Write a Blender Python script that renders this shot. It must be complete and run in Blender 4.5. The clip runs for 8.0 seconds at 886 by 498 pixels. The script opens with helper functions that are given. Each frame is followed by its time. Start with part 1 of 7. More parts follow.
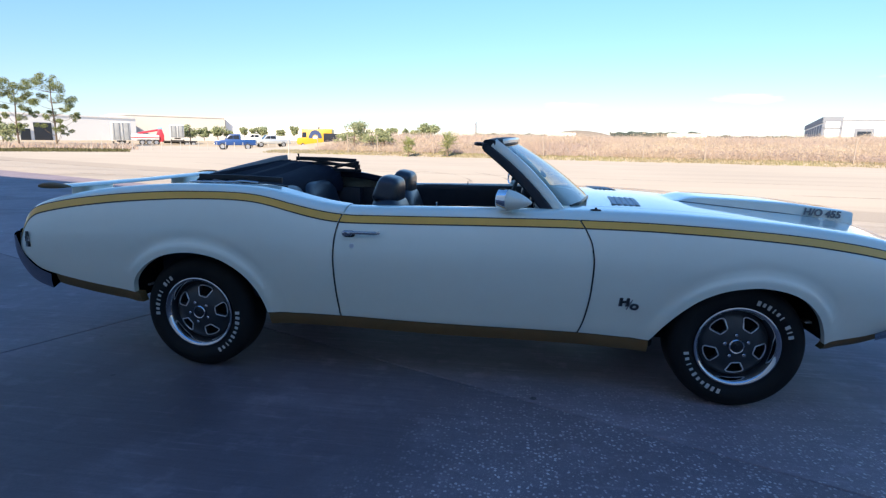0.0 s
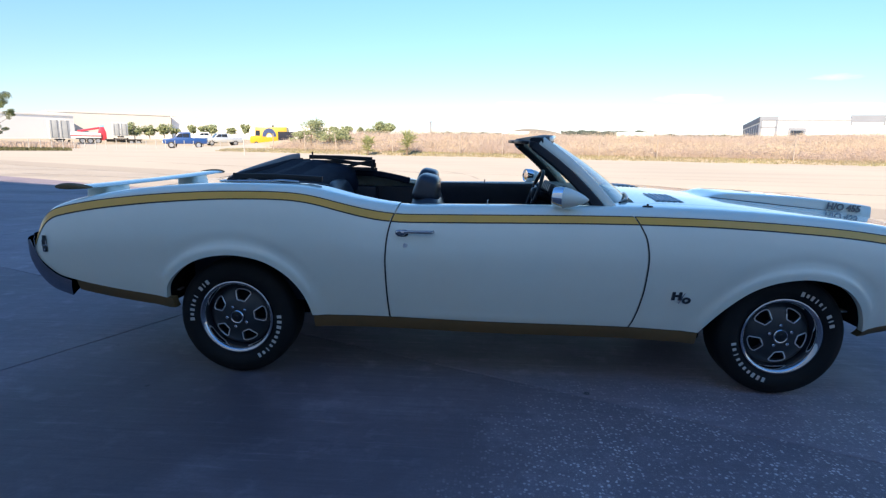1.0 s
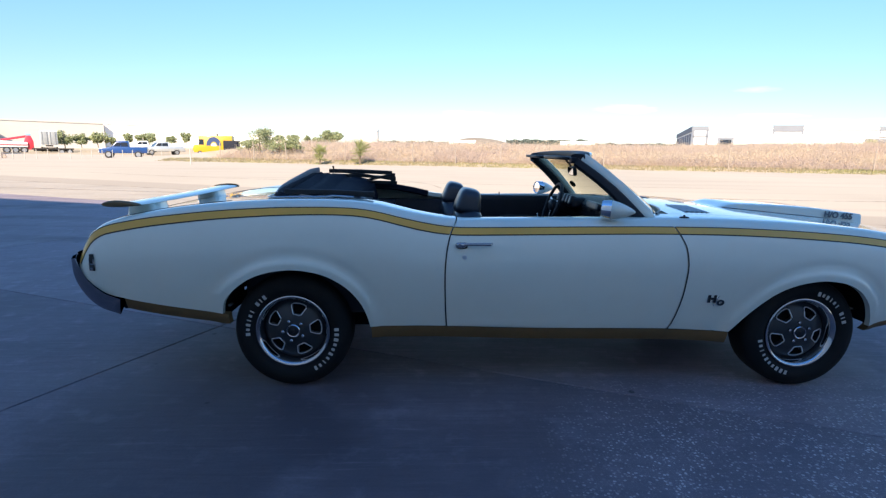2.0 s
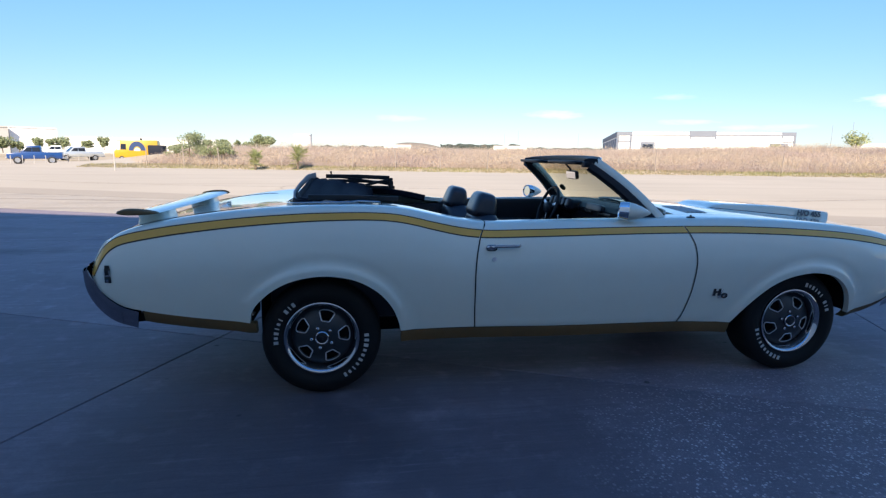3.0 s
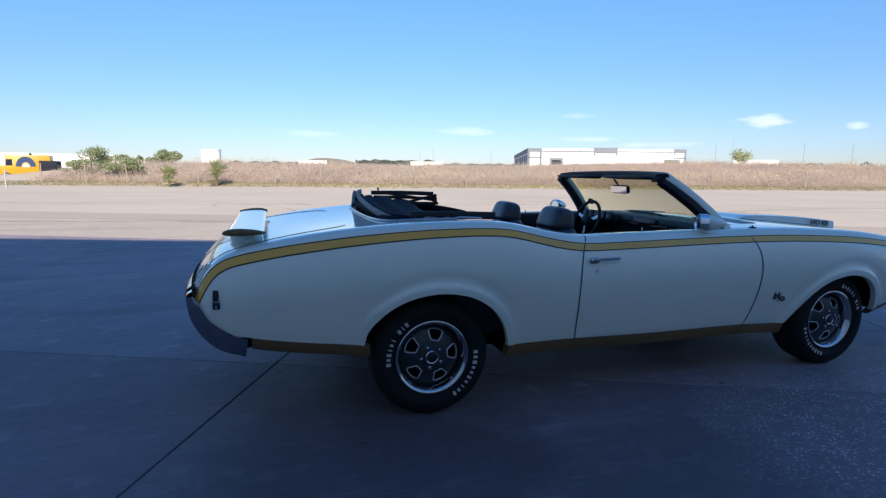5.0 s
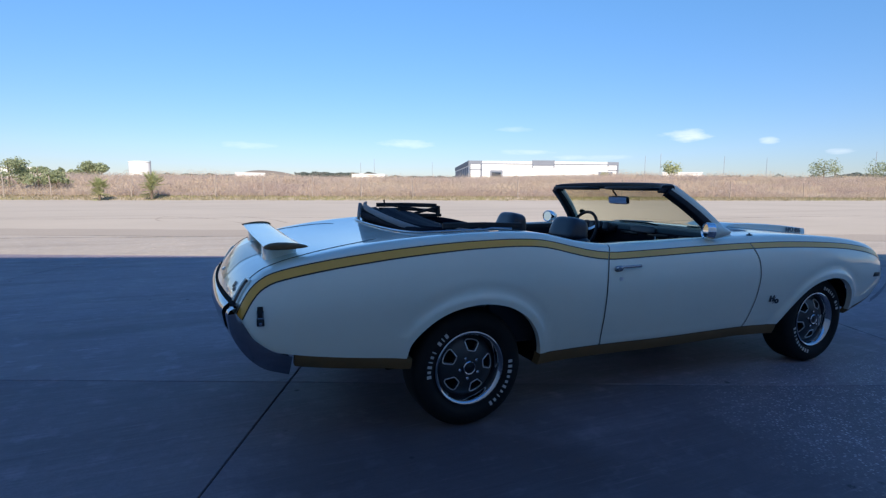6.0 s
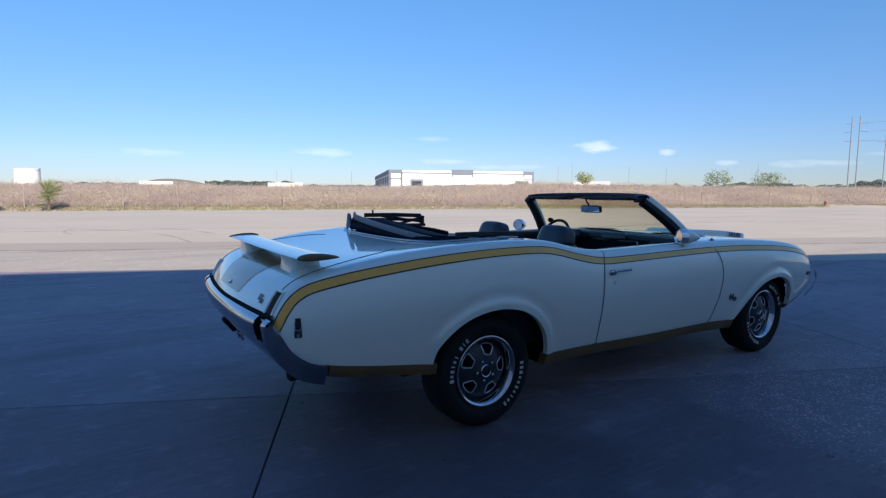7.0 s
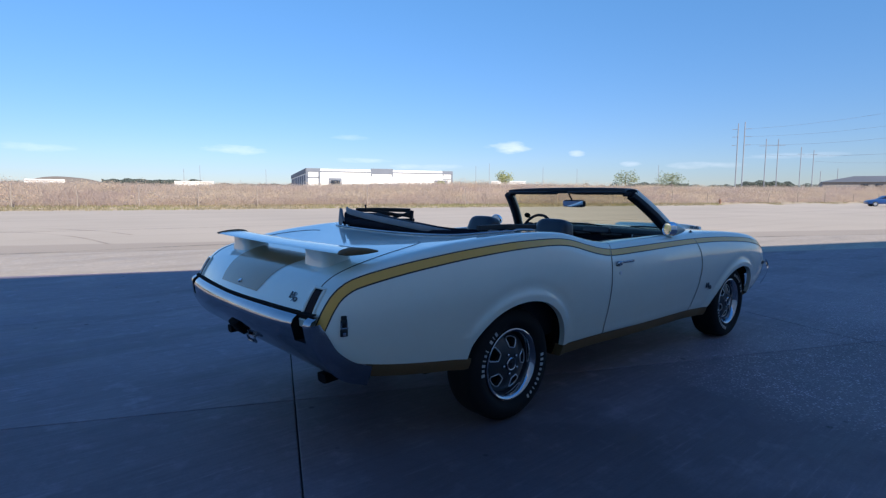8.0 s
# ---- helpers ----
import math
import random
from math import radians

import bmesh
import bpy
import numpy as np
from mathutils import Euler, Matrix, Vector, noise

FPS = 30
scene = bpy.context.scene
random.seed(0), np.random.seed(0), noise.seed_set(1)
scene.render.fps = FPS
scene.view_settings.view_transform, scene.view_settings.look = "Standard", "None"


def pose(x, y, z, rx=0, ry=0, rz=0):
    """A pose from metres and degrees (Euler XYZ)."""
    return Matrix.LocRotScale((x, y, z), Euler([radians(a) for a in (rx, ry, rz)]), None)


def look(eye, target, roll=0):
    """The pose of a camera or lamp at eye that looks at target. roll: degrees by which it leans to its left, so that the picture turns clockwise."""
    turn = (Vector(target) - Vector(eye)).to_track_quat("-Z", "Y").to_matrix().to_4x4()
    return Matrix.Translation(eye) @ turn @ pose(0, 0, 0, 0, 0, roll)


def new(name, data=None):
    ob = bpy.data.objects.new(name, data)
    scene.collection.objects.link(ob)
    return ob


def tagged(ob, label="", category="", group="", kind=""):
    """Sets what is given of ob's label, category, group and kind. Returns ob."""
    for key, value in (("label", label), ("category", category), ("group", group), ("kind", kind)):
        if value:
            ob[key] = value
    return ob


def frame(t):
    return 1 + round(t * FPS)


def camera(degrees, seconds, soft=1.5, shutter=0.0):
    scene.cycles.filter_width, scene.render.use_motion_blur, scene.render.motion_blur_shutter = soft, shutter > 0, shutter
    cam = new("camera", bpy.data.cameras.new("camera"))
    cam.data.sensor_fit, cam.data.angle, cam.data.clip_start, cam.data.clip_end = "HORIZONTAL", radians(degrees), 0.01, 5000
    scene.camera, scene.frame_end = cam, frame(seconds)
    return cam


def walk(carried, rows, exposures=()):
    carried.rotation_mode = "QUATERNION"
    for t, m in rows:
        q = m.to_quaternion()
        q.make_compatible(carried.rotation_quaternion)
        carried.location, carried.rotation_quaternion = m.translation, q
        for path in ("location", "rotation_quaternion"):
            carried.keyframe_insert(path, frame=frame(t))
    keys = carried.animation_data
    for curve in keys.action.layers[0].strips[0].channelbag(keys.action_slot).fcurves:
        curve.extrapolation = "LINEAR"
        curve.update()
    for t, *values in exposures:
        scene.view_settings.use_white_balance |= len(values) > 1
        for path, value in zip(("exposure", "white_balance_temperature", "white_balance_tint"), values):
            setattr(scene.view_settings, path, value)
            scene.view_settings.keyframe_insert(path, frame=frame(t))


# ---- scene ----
cam = camera(78.3, 8.0, soft=1.3)
PATH = [
    (0, (1.78, -3.551, 1.281), (1.496, -1.609, 0.896), 0.9),
    (0.5, (1.54, -3.554, 1.255), (1.323, -1.604, 0.866), 0.9),
    (1, (1.283, -3.585, 1.27), (1.161, -1.626, 0.882), 0.9),
    (1.5, (0.994, -3.699, 1.306), (0.958, -1.734, 0.935), 0.9),
    (3, (0.214, -3.738, 1.301), (0.513, -1.789, 0.965), 0.7),
    (3.5, (-0.036, -3.748, 1.31), (0.359, -1.815, 0.985), 0.7),
    (4, (-0.31, -3.665, 1.289), (0.152, -1.743, 0.982), 0.6),
    (4.5, (-0.563, -3.586, 1.294), (-0.04, -1.678, 1.0), 0.6),
    (6, (-1.26, -3.355, 1.286), (-0.463, -1.535, 1.054), 0.4),
    (6.5, (-1.536, -3.289, 1.297), (-0.611, -1.528, 1.087), 0.4),
    (7, (-1.771, -3.211, 1.294), (-0.715, -1.523, 1.096), 0.3),
    (7.5, (-1.989, -2.999, 1.257), (-0.819, -1.389, 1.056), 0.3),
    (8, (-2.203, -2.828, 1.253), (-0.91, -1.315, 1.054), 0.3),
]
walk(cam, [(t, look(eye, target, roll)) for t, eye, target, roll in PATH],
     [(0.0, 1.36, 7250, 13), (1.5, 1.42, 7400, 13), (3.0, 1.14, 7000, 13), (3.5, 1.00, 6850, 13), (4.5, 0.88, 6700, 13), (6.0, 0.73, 6450, 13), (7.0, 0.66, 6350, 13), (8.0, 0.66, 6300, 13)])

# ---- light ----
SUN_FROM = Vector((-0.15, -0.80, 0.58)).normalized()
sun_el = math.asin(SUN_FROM.z)
world = bpy.data.worlds.new("sky")
scene.world = world
world.use_nodes = True
wn = world.node_tree.nodes
sky = wn.new("ShaderNodeTexSky")
sky.sky_type = "NISHITA"
sky.sun_disc = False
sky.sun_elevation = sun_el
sky.sun_rotation = math.atan2(SUN_FROM.x, SUN_FROM.y)
sky.air_density = 1.0
sky.dust_density = 0.0
sky.ozone_density = 2.0
wn["Background"].inputs["Strength"].default_value = 0.118
hs = wn.new("ShaderNodeHueSaturation")
hs.inputs["Saturation"].default_value = 1.2
wl = world.node_tree.links
tint = wn.new("ShaderNodeMix")
tint.data_type, tint.blend_type = "RGBA", "MULTIPLY"
tint.inputs["Factor"].default_value = 1.0
tint.inputs["B"].default_value = (0.905, 0.98, 1.02, 1)
wl.new(sky.outputs[0], tint.inputs["A"])
wl.new(tint.outputs["Result"], hs.inputs["Color"])
# thin fair-weather clouds low over the horizon
tcw = wn.new("ShaderNodeTexCoord")
mpw = wn.new("ShaderNodeMapping")
mpw.inputs["Scale"].default_value = (16.0, 16.0, 70.0)
cn = wn.new("ShaderNodeTexNoise")
cn.inputs["Scale"].default_value, cn.inputs["Detail"].default_value, cn.inputs["Roughness"].default_value = 1.35, 7.0, 0.58
spw = wn.new("ShaderNodeSeparateXYZ")
wl.new(tcw.outputs["Generated"], mpw.inputs["Vector"])
wl.new(mpw.outputs[0], cn.inputs["Vector"])
wl.new(tcw.outputs["Generated"], spw.inputs[0])
# the air is clear: little glare along the horizon
dim = wn.new("ShaderNodeMix")
dim.data_type, dim.blend_type = "RGBA", "MULTIPLY"
dim.inputs["B"].default_value = (0.352, 0.376, 0.55, 1)
wl.new(hs.outputs[0], dim.inputs["A"])


def wrange(src, a, b, lo, hi):
    n = wn.new("ShaderNodeMapRange")
    for key, v in (("From Min", a), ("From Max", b), ("To Min", lo), ("To Max", hi)):
        n.inputs[key].default_value = v
    wl.new(src, n.inputs["Value"])
    return n.outputs[0]


def wmath(op, a, b):
    n = wn.new("ShaderNodeMath")
    n.operation = op
    for k, v in enumerate((a, b)):
        if isinstance(v, (int, float)):
            n.inputs[k].default_value = v
        else:
            wl.new(v, n.inputs[k])
    return n.outputs[0]


# each: bearing, rise, half width, half height (radians) and thickness
CLOUDS = ((0.832, 0.084, 0.036, 0.0085, 0.8), (0.345, 0.073, 0.045, 0.006, 0.5), (0.075, 0.066, 0.040, 0.005, 0.35), (0.945, 0.072, 0.012, 0.005, 0.6),
          (1.040, 0.054, 0.016, 0.004, 0.5), (0.560, 0.060, 0.040, 0.004, 0.4), (0.540, 0.100, 0.030, 0.004, 0.3), (0.680, 0.050, 0.060, 0.004, 0.35), (1.15, 0.050, 0.05, 0.005, 0.35), (1.28, 0.062, 0.06, 0.004, 0.3))
bearing = wmath("ARCTAN2", spw.outputs["X"], spw.outputs["Y"])
ragged = wrange(cn.outputs["Fac"], 0.2, 0.8, -1.0, 1.0)
cover = None
for ca, ce, cwid, chei, cden in CLOUDS:
    du = wmath("DIVIDE", wmath("SUBTRACT", bearing, ca), cwid)
    dv = wmath("DIVIDE", wmath("SUBTRACT", spw.outputs["Z"], ce), chei)
    away = wmath("ADD", wmath("MULTIPLY", du, du), wmath("MULTIPLY", dv, dv))
    puff = wmath("MULTIPLY", wrange(wmath("ADD", away, wmath("MULTIPLY", ragged, 1.6)), 1.6, -1.8, 0, 0.9), cden)
    cover = puff if cover is None else wmath("MAXIMUM", cover, puff)
wl.new(wrange(spw.outputs["Z"], 0.0, 0.42, 1, 0), dim.inputs["Factor"])
mxw = wn.new("ShaderNodeMix")
mxw.data_type = "RGBA"
mxw.inputs["B"].default_value = (7.0, 7.2, 7.5, 1)
wl.new(cover, mxw.inputs["Factor"])
# deeper blue towards the zenith
deep = wn.new("ShaderNodeMix")
deep.data_type, deep.blend_type = "RGBA", "MULTIPLY"
deep.inputs["B"].default_value = (0.72, 0.86, 1.0, 1)
wl.new(wrange(spw.outputs["Z"], 0.42, 0.90, 0, 1), deep.inputs["Factor"])
wl.new(dim.outputs["Result"], deep.inputs["A"])
wl.new(deep.outputs["Result"], mxw.inputs["A"])
wl.new(mxw.outputs["Result"], wn["Background"].inputs["Color"])
sun = new("sun", bpy.data.lights.new("sun", "SUN"))
sun.data.energy, sun.data.angle, sun.data.color = 4.7, radians(0.55), (1.0, 0.90, 0.74)
sun.matrix_world = look(SUN_FROM * 60, (0, 0, 0))

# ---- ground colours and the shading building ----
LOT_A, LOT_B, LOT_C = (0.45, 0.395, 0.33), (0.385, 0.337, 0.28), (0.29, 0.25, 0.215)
# one concrete in two tones: shade put into NEAR_C, sunlight into APRON_C
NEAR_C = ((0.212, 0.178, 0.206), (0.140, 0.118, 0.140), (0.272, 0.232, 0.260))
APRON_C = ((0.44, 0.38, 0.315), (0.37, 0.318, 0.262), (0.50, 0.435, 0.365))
WALL_C, WALL_V, WALL_H = (0.86, 0.83, 0.78), -8.0, 10.30

# ---- materials ----
MATS = {}


def mat(name, color, rough=0.5, metal=0.0, var=0.0, scale=8.0, bump=0.0, bscale=60.0, color2=None, coat=0.0, spec=0.5, detail=5.0):
    """Principled surface with a two-scale colour change and fine relief."""
    if name in MATS:
        return MATS[name]
    m = bpy.data.materials.new(name)
    m.use_nodes = True
    nt = m.node_tree
    p = nt.nodes["Principled BSDF"]
    p.inputs["Roughness"].default_value = rough
    p.inputs["Metallic"].default_value = metal
    p.inputs["Coat Weight"].default_value = coat
    p.inputs["Coat Roughness"].default_value = 0.04
    p.inputs["Specular IOR Level"].default_value = spec
    tc = nt.nodes.new("ShaderNodeTexCoord")
    if var > 0 or color2:
        c2 = color2 or tuple(max(0.0, c * (1 - var)) for c in color)
        n1 = nt.nodes.new("ShaderNodeTexNoise")
        n1.inputs["Scale"].default_value, n1.inputs["Detail"].default_value = scale, detail
        n2 = nt.nodes.new("ShaderNodeTexNoise")
        n2.inputs["Scale"].default_value, n2.inputs["Detail"].default_value = scale * 9, 3
        add = nt.nodes.new("ShaderNodeMath")
        add.operation = "MULTIPLY_ADD"
        add.inputs[1].default_value = 0.35
        nt.links.new(tc.outputs["Object"], n1.inputs["Vector"])
        nt.links.new(tc.outputs["Object"], n2.inputs["Vector"])
        nt.links.new(n2.outputs["Fac"], add.inputs[0])
        nt.links.new(n1.outputs["Fac"], add.inputs[2])
        mr = nt.nodes.new("ShaderNodeMapRange")
        mr.inputs["From Min"].default_value, mr.inputs["From Max"].default_value = 0.45, 0.95
        nt.links.new(add.outputs[0], mr.inputs["Value"])
        mx = nt.nodes.new("ShaderNodeMix")
        mx.data_type = "RGBA"
        mx.inputs["A"].default_value = (*color, 1)
        mx.inputs["B"].default_value = (*c2, 1)
        nt.links.new(mr.outputs[0], mx.inputs["Factor"])
        nt.links.new(mx.outputs["Result"], p.inputs["Base Color"])
    else:
        p.inputs["Base Color"].default_value = (*color, 1)
    if bump > 0:
        nb = nt.nodes.new("ShaderNodeTexNoise")
        nb.inputs["Scale"].default_value, nb.inputs["Detail"].default_value = bscale, 6
        bp = nt.nodes.new("ShaderNodeBump")
        bp.inputs["Strength"].default_value, bp.inputs["Distance"].default_value = bump, 0.01
        nt.links.new(tc.outputs["Object"], nb.inputs["Vector"])
        nt.links.new(nb.outputs["Fac"], bp.inputs["Height"])
        nt.links.new(bp.outputs["Normal"], p.inputs["Normal"])
    MATS[name] = m
    return m


def glass_mat(name, tint, rough=0.0, gloss=1.0):
    m = bpy.data.materials.new(name)
    m.use_nodes = True
    nt = m.node_tree
    nt.nodes.remove(nt.nodes["Principled BSDF"])
    out = nt.nodes["Material Output"]
    tr, gl, mix, lw, pw, ad = (nt.nodes.new("ShaderNode" + k) for k in ("BsdfTransparent", "BsdfGlossy", "MixShader", "LayerWeight", "Math", "Math"))
    tr.inputs["Color"].default_value = (*tint, 1)
    gl.inputs["Roughness"].default_value = rough
    gl.inputs["Color"].default_value = (gloss, gloss, gloss, 1)
    lw.inputs["Blend"].default_value = 0.5
    pw.operation, ad.operation = "POWER", "MULTIPLY_ADD"
    pw.inputs[1].default_value = 2.4
    ad.inputs[1].default_value, ad.inputs[2].default_value = 0.92, 0.05
    nt.links.new(lw.outputs["Facing"], pw.inputs[0])
    nt.links.new(pw.outputs[0], ad.inputs[0])
    nt.links.new(ad.outputs[0], mix.inputs["Fac"])
    nt.links.new(tr.outputs[0], mix.inputs[1])
    nt.links.new(gl.outputs[0], mix.inputs[2])
    nt.links.new(mix.outputs[0], out.inputs["Surface"])
    return m


PAINT = mat("cream_white_paint", (0.755, 0.79, 0.70), 0.38, var=0.05, scale=1.5, coat=1.0)
PAINT.node_tree.nodes["Principled BSDF"].inputs["Coat IOR"].default_value = 1.7
# stripe gold darkened in colour for the shaded sills, valances and wing tips
ROCKER = mat("shade_darkened_gold_paint", (0.17, 0.095, 0.036), 0.65, var=0.25, scale=4.0)
GOLD = mat("gold_stripe_paint", (0.80, 0.41, 0.065), 0.40, metal=0.1, var=0.12, scale=3.0, coat=0.6)
BLACKLINE = mat("black_pinstripe_and_shadow_line", (0.012, 0.012, 0.014), 0.4)
CHROME = mat("chrome", (0.50, 0.51, 0.54), 0.09, metal=1.0, var=0.10, scale=6.0)
# chrome with a darker colour, put in to imitate darker reflections
BUMPER_CHROME = mat("reflection_darkened_bumper_chrome", (0.38, 0.39, 0.43), 0.10, metal=1.0, var=0.18, scale=5.0)
CHROME_DULL = mat("worn_chrome", (0.50, 0.52, 0.56), 0.24, metal=1.0, var=0.25, scale=10.0)
SLOT_TRIM = mat("satin_slot_trim", (0.74, 0.75, 0.77), 0.35, metal=0.7)
RUBBER = mat("tyre_rubber", (0.010, 0.010, 0.011), 0.75, var=0.35, scale=12.0, bump=0.15, bscale=90.0, spec=0.25)
LETTER = mat("white_rubber_lettering", (0.50, 0.50, 0.49), 0.7, var=0.25, scale=30.0)
ARGENT = mat("dark_argent_wheel_paint", (0.055, 0.058, 0.065), 0.38, metal=0.55, var=0.2, scale=20.0)
DARK = mat("black_underbody", (0.010, 0.010, 0.011), 0.9, var=0.4, scale=5.0, spec=0.1)
VINYL = mat("black_vinyl", (0.016, 0.018, 0.026), 0.48, spec=0.3, var=0.25, scale=14.0, bump=0.10, bscale=160.0)
VINYL_SEAT = mat("blue_black_seat_vinyl", (0.022, 0.028, 0.042), 0.30, var=0.2, scale=10.0, bump=0.08, bscale=140.0)
FABRIC = mat("black_top_fabric", (0.009, 0.012, 0.024), 0.8, spec=0.15, var=0.35, scale=9.0, bump=0.35, bscale=45.0)
LINER = mat("grey_top_well_liner", (0.26, 0.26, 0.27), 0.7, var=0.2, scale=12.0, bump=0.3, bscale=50.0)
FRAME_METAL = mat("black_frame_steel", (0.02, 0.02, 0.024), 0.45, metal=0.3, var=0.3, scale=12.0)
BADGE = mat("badge_black_enamel", (0.010, 0.010, 0.012), 0.3)
LENS_RED = mat("dark_red_lamp_lens", (0.018, 0.004, 0.005), 0.6, spec=0.15)
MIRROR_GLASS = mat("mirror_glass", (0.85, 0.87, 0.9), 0.02, metal=1.0)
LETTER_DARK = mat("dark_grey_hood_lettering", (0.14, 0.145, 0.155), 0.5)
VENT = mat("grey_vent_paint", (0.56, 0.58, 0.60), 0.7, var=0.15, scale=30.0)
WINDSHIELD = glass_mat("tinted_windshield_glass", (0.93, 0.94, 0.78), 0.0, 0.68)

# ---- mesh helpers ----


def link(name, bm, material, parent=None, label="", smooth=True, angle=35):
    me = bpy.data.meshes.new(name)
    bm.normal_update()
    bm.to_mesh(me)
    bm.free()
    for m in material if isinstance(material, (list, tuple)) else [material]:
        me.materials.append(m)
    if smooth:
        me.shade_smooth()
        me.set_sharp_from_angle(angle=radians(angle))
    ob = new(name, me)
    if parent:
        ob.parent = parent
    if label:
        ob["label"] = label
    return ob


def part(name, bm, material, parent, label="", smooth=True, angle=35):
    return link(name, bm, material, parent, label, smooth, angle)


def curve1(pts):
    """A smooth function through (x, y) knots, with no overshoot."""
    xs = np.array([p[0] for p in pts], float)
    ys = np.array([p[1] for p in pts], float)
    h = np.diff(xs)
    d = np.diff(ys) / h
    s = np.zeros(len(xs))
    for i in range(1, len(xs) - 1):
        if d[i - 1] * d[i] > 0:
            w1, w2 = 2 * h[i] + h[i - 1], h[i] + 2 * h[i - 1]
            s[i] = (w1 + w2) / (w1 / d[i - 1] + w2 / d[i])
    s[0], s[-1] = d[0], d[-1]

    def f(x):
        if x <= xs[0]:
            return float(ys[0])
        if x >= xs[-1]:
            return float(ys[-1])
        i = int(np.searchsorted(xs, x) - 1)
        u = (x - xs[i]) / h[i]
        return float((1 + 2 * u) * (1 - u) ** 2 * ys[i] + u * (1 - u) ** 2 * h[i] * s[i] + u * u * (3 - 2 * u) * ys[i + 1] + u * u * (u - 1) * h[i] * s[i + 1])
    return f


def lerp(a, b, u):
    return a + (b - a) * u


def grid(bm, rows, flip=False, close_u=False, close_v=False):
    """Quads between rows of points."""
    vs = [[bm.verts.new(p) for p in r] for r in rows]
    nr, nc = len(vs), len(vs[0])
    for i in range(nr if close_u else nr - 1):
        for j in range(nc if close_v else nc - 1):
            q = [vs[i][j], vs[i][(j + 1) % nc], vs[(i + 1) % nr][(j + 1) % nc], vs[(i + 1) % nr][j]]
            try:
                bm.faces.new(q[::-1] if flip else q)
            except ValueError:
                pass
    return vs


def box(bm, c, s, bevel=0.0, rot=None, seg=2):
    m = Matrix.Translation(c) @ (rot.to_4x4() if rot else Matrix.Identity(4)) @ Matrix.Diagonal((*s, 1))
    r = bmesh.ops.create_cube(bm, size=1.0, matrix=m)
    if bevel > 0:
        es = list({e for v in r["verts"] for e in v.link_edges})
        bmesh.ops.bevel(bm, geom=es, offset=bevel, segments=seg, profile=0.5, affect="EDGES")
    return bm


def tube(bm, pts, r, sides=8, caps=True):
    """A round bar along points; r is a number or a list."""
    pts = [Vector(p) for p in pts]
    rs = r if isinstance(r, (list, tuple)) else [r] * len(pts)
    rings = []
    ref = Vector((0.13, 0.31, 0.94)).normalized()
    for i, p in enumerate(pts):
        d = (pts[min(i + 1, len(pts) - 1)] - pts[max(i - 1, 0)]).normalized()
        a = d.cross(ref)
        if a.length < 1e-3:
            a = d.cross(Vector((1, 0, 0)))
        a.normalize()
        b = d.cross(a).normalized()
        rings.append([p + (a * math.cos(k * math.tau / sides) + b * math.sin(k * math.tau / sides)) * rs[i] for k in range(sides)])
    vs = grid(bm, rings, close_v=True)
    if caps:
        bm.faces.new(vs[0][::-1])
        bm.faces.new(vs[-1])
    return vs


def spline(pts, n=6):
    """Points on a smooth line through pts."""
    P = [Vector(p) for p in pts]
    P = [P[0] * 2 - P[1]] + P + [P[-1] * 2 - P[-2]]
    out = []
    for i in range(1, len(P) - 2):
        for k in range(n):
            t = k / n
            a, b, c, d = P[i - 1], P[i], P[i + 1], P[i + 2]
            out.append(0.5 * ((2 * b) + (c - a) * t + (2 * a - 5 * b + 4 * c - d) * t * t + (3 * b - a - 3 * c + d) * t ** 3))
    out.append(P[-2].copy())
    return out


def sweep(bm, path, section, up=(0, 0, 1), caps=True):
    """A closed section (list of (side, up) offsets, or a function of the station) along a path."""
    path = [Vector(p) for p in path]
    rings = []
    up = Vector(up)
    for i, p in enumerate(path):
        d = (path[min(i + 1, len(path) - 1)] - path[max(i - 1, 0)]).normalized()
        side = d.cross(up).normalized()
        u2 = side.cross(d).normalized()
        sec = section(i / (len(path) - 1)) if callable(section) else section
        rings.append([p + side * a + u2 * b for a, b in sec])
    vs = grid(bm, rings, close_v=True)
    if caps:
        bm.faces.new(vs[0][::-1])
        bm.faces.new(vs[-1])
    return vs


def oval(w, h, n=12, power=2.0):
    out = []
    for k in range(n):
        c, s = math.cos(k * math.tau / n), math.sin(k * math.tau / n)
        out.append((math.copysign(abs(c) ** (2 / power), c) * w / 2, math.copysign(abs(s) ** (2 / power), s) * h / 2))
    return out


def lathe(bm, profile, sides=48):
    """Turn (radius, offset) round the y axis."""
    rows = []
    for k in range(sides):
        a = k * math.tau / sides
        rows.append([(r * math.cos(a), o, r * math.sin(a)) for r, o in profile])
    return grid(bm, rows, close_u=True)


def mirrored(bm):
    """Adds the mirror image across y = 0."""
    geom = bm.verts[:] + bm.edges[:] + bm.faces[:]
    r = bmesh.ops.duplicate(bm, geom=geom)
    nf = [g for g in r["geom"] if isinstance(g, bmesh.types.BMFace)]
    for v in (g for g in r["geom"] if isinstance(g, bmesh.types.BMVert)):
        v.co.y = -v.co.y
    bmesh.ops.reverse_faces(bm, faces=nf)
    return bm


def flange(bm, offset):
    """Turns the open edges inwards, so that a panel shows its thickness."""
    es = [e for e in bm.edges if e.is_boundary]
    r = bmesh.ops.extrude_edge_only(bm, edges=es)
    for v in (g for g in r["geom"] if isinstance(g, bmesh.types.BMVert)):
        v.co += Vector(offset)
    return bm


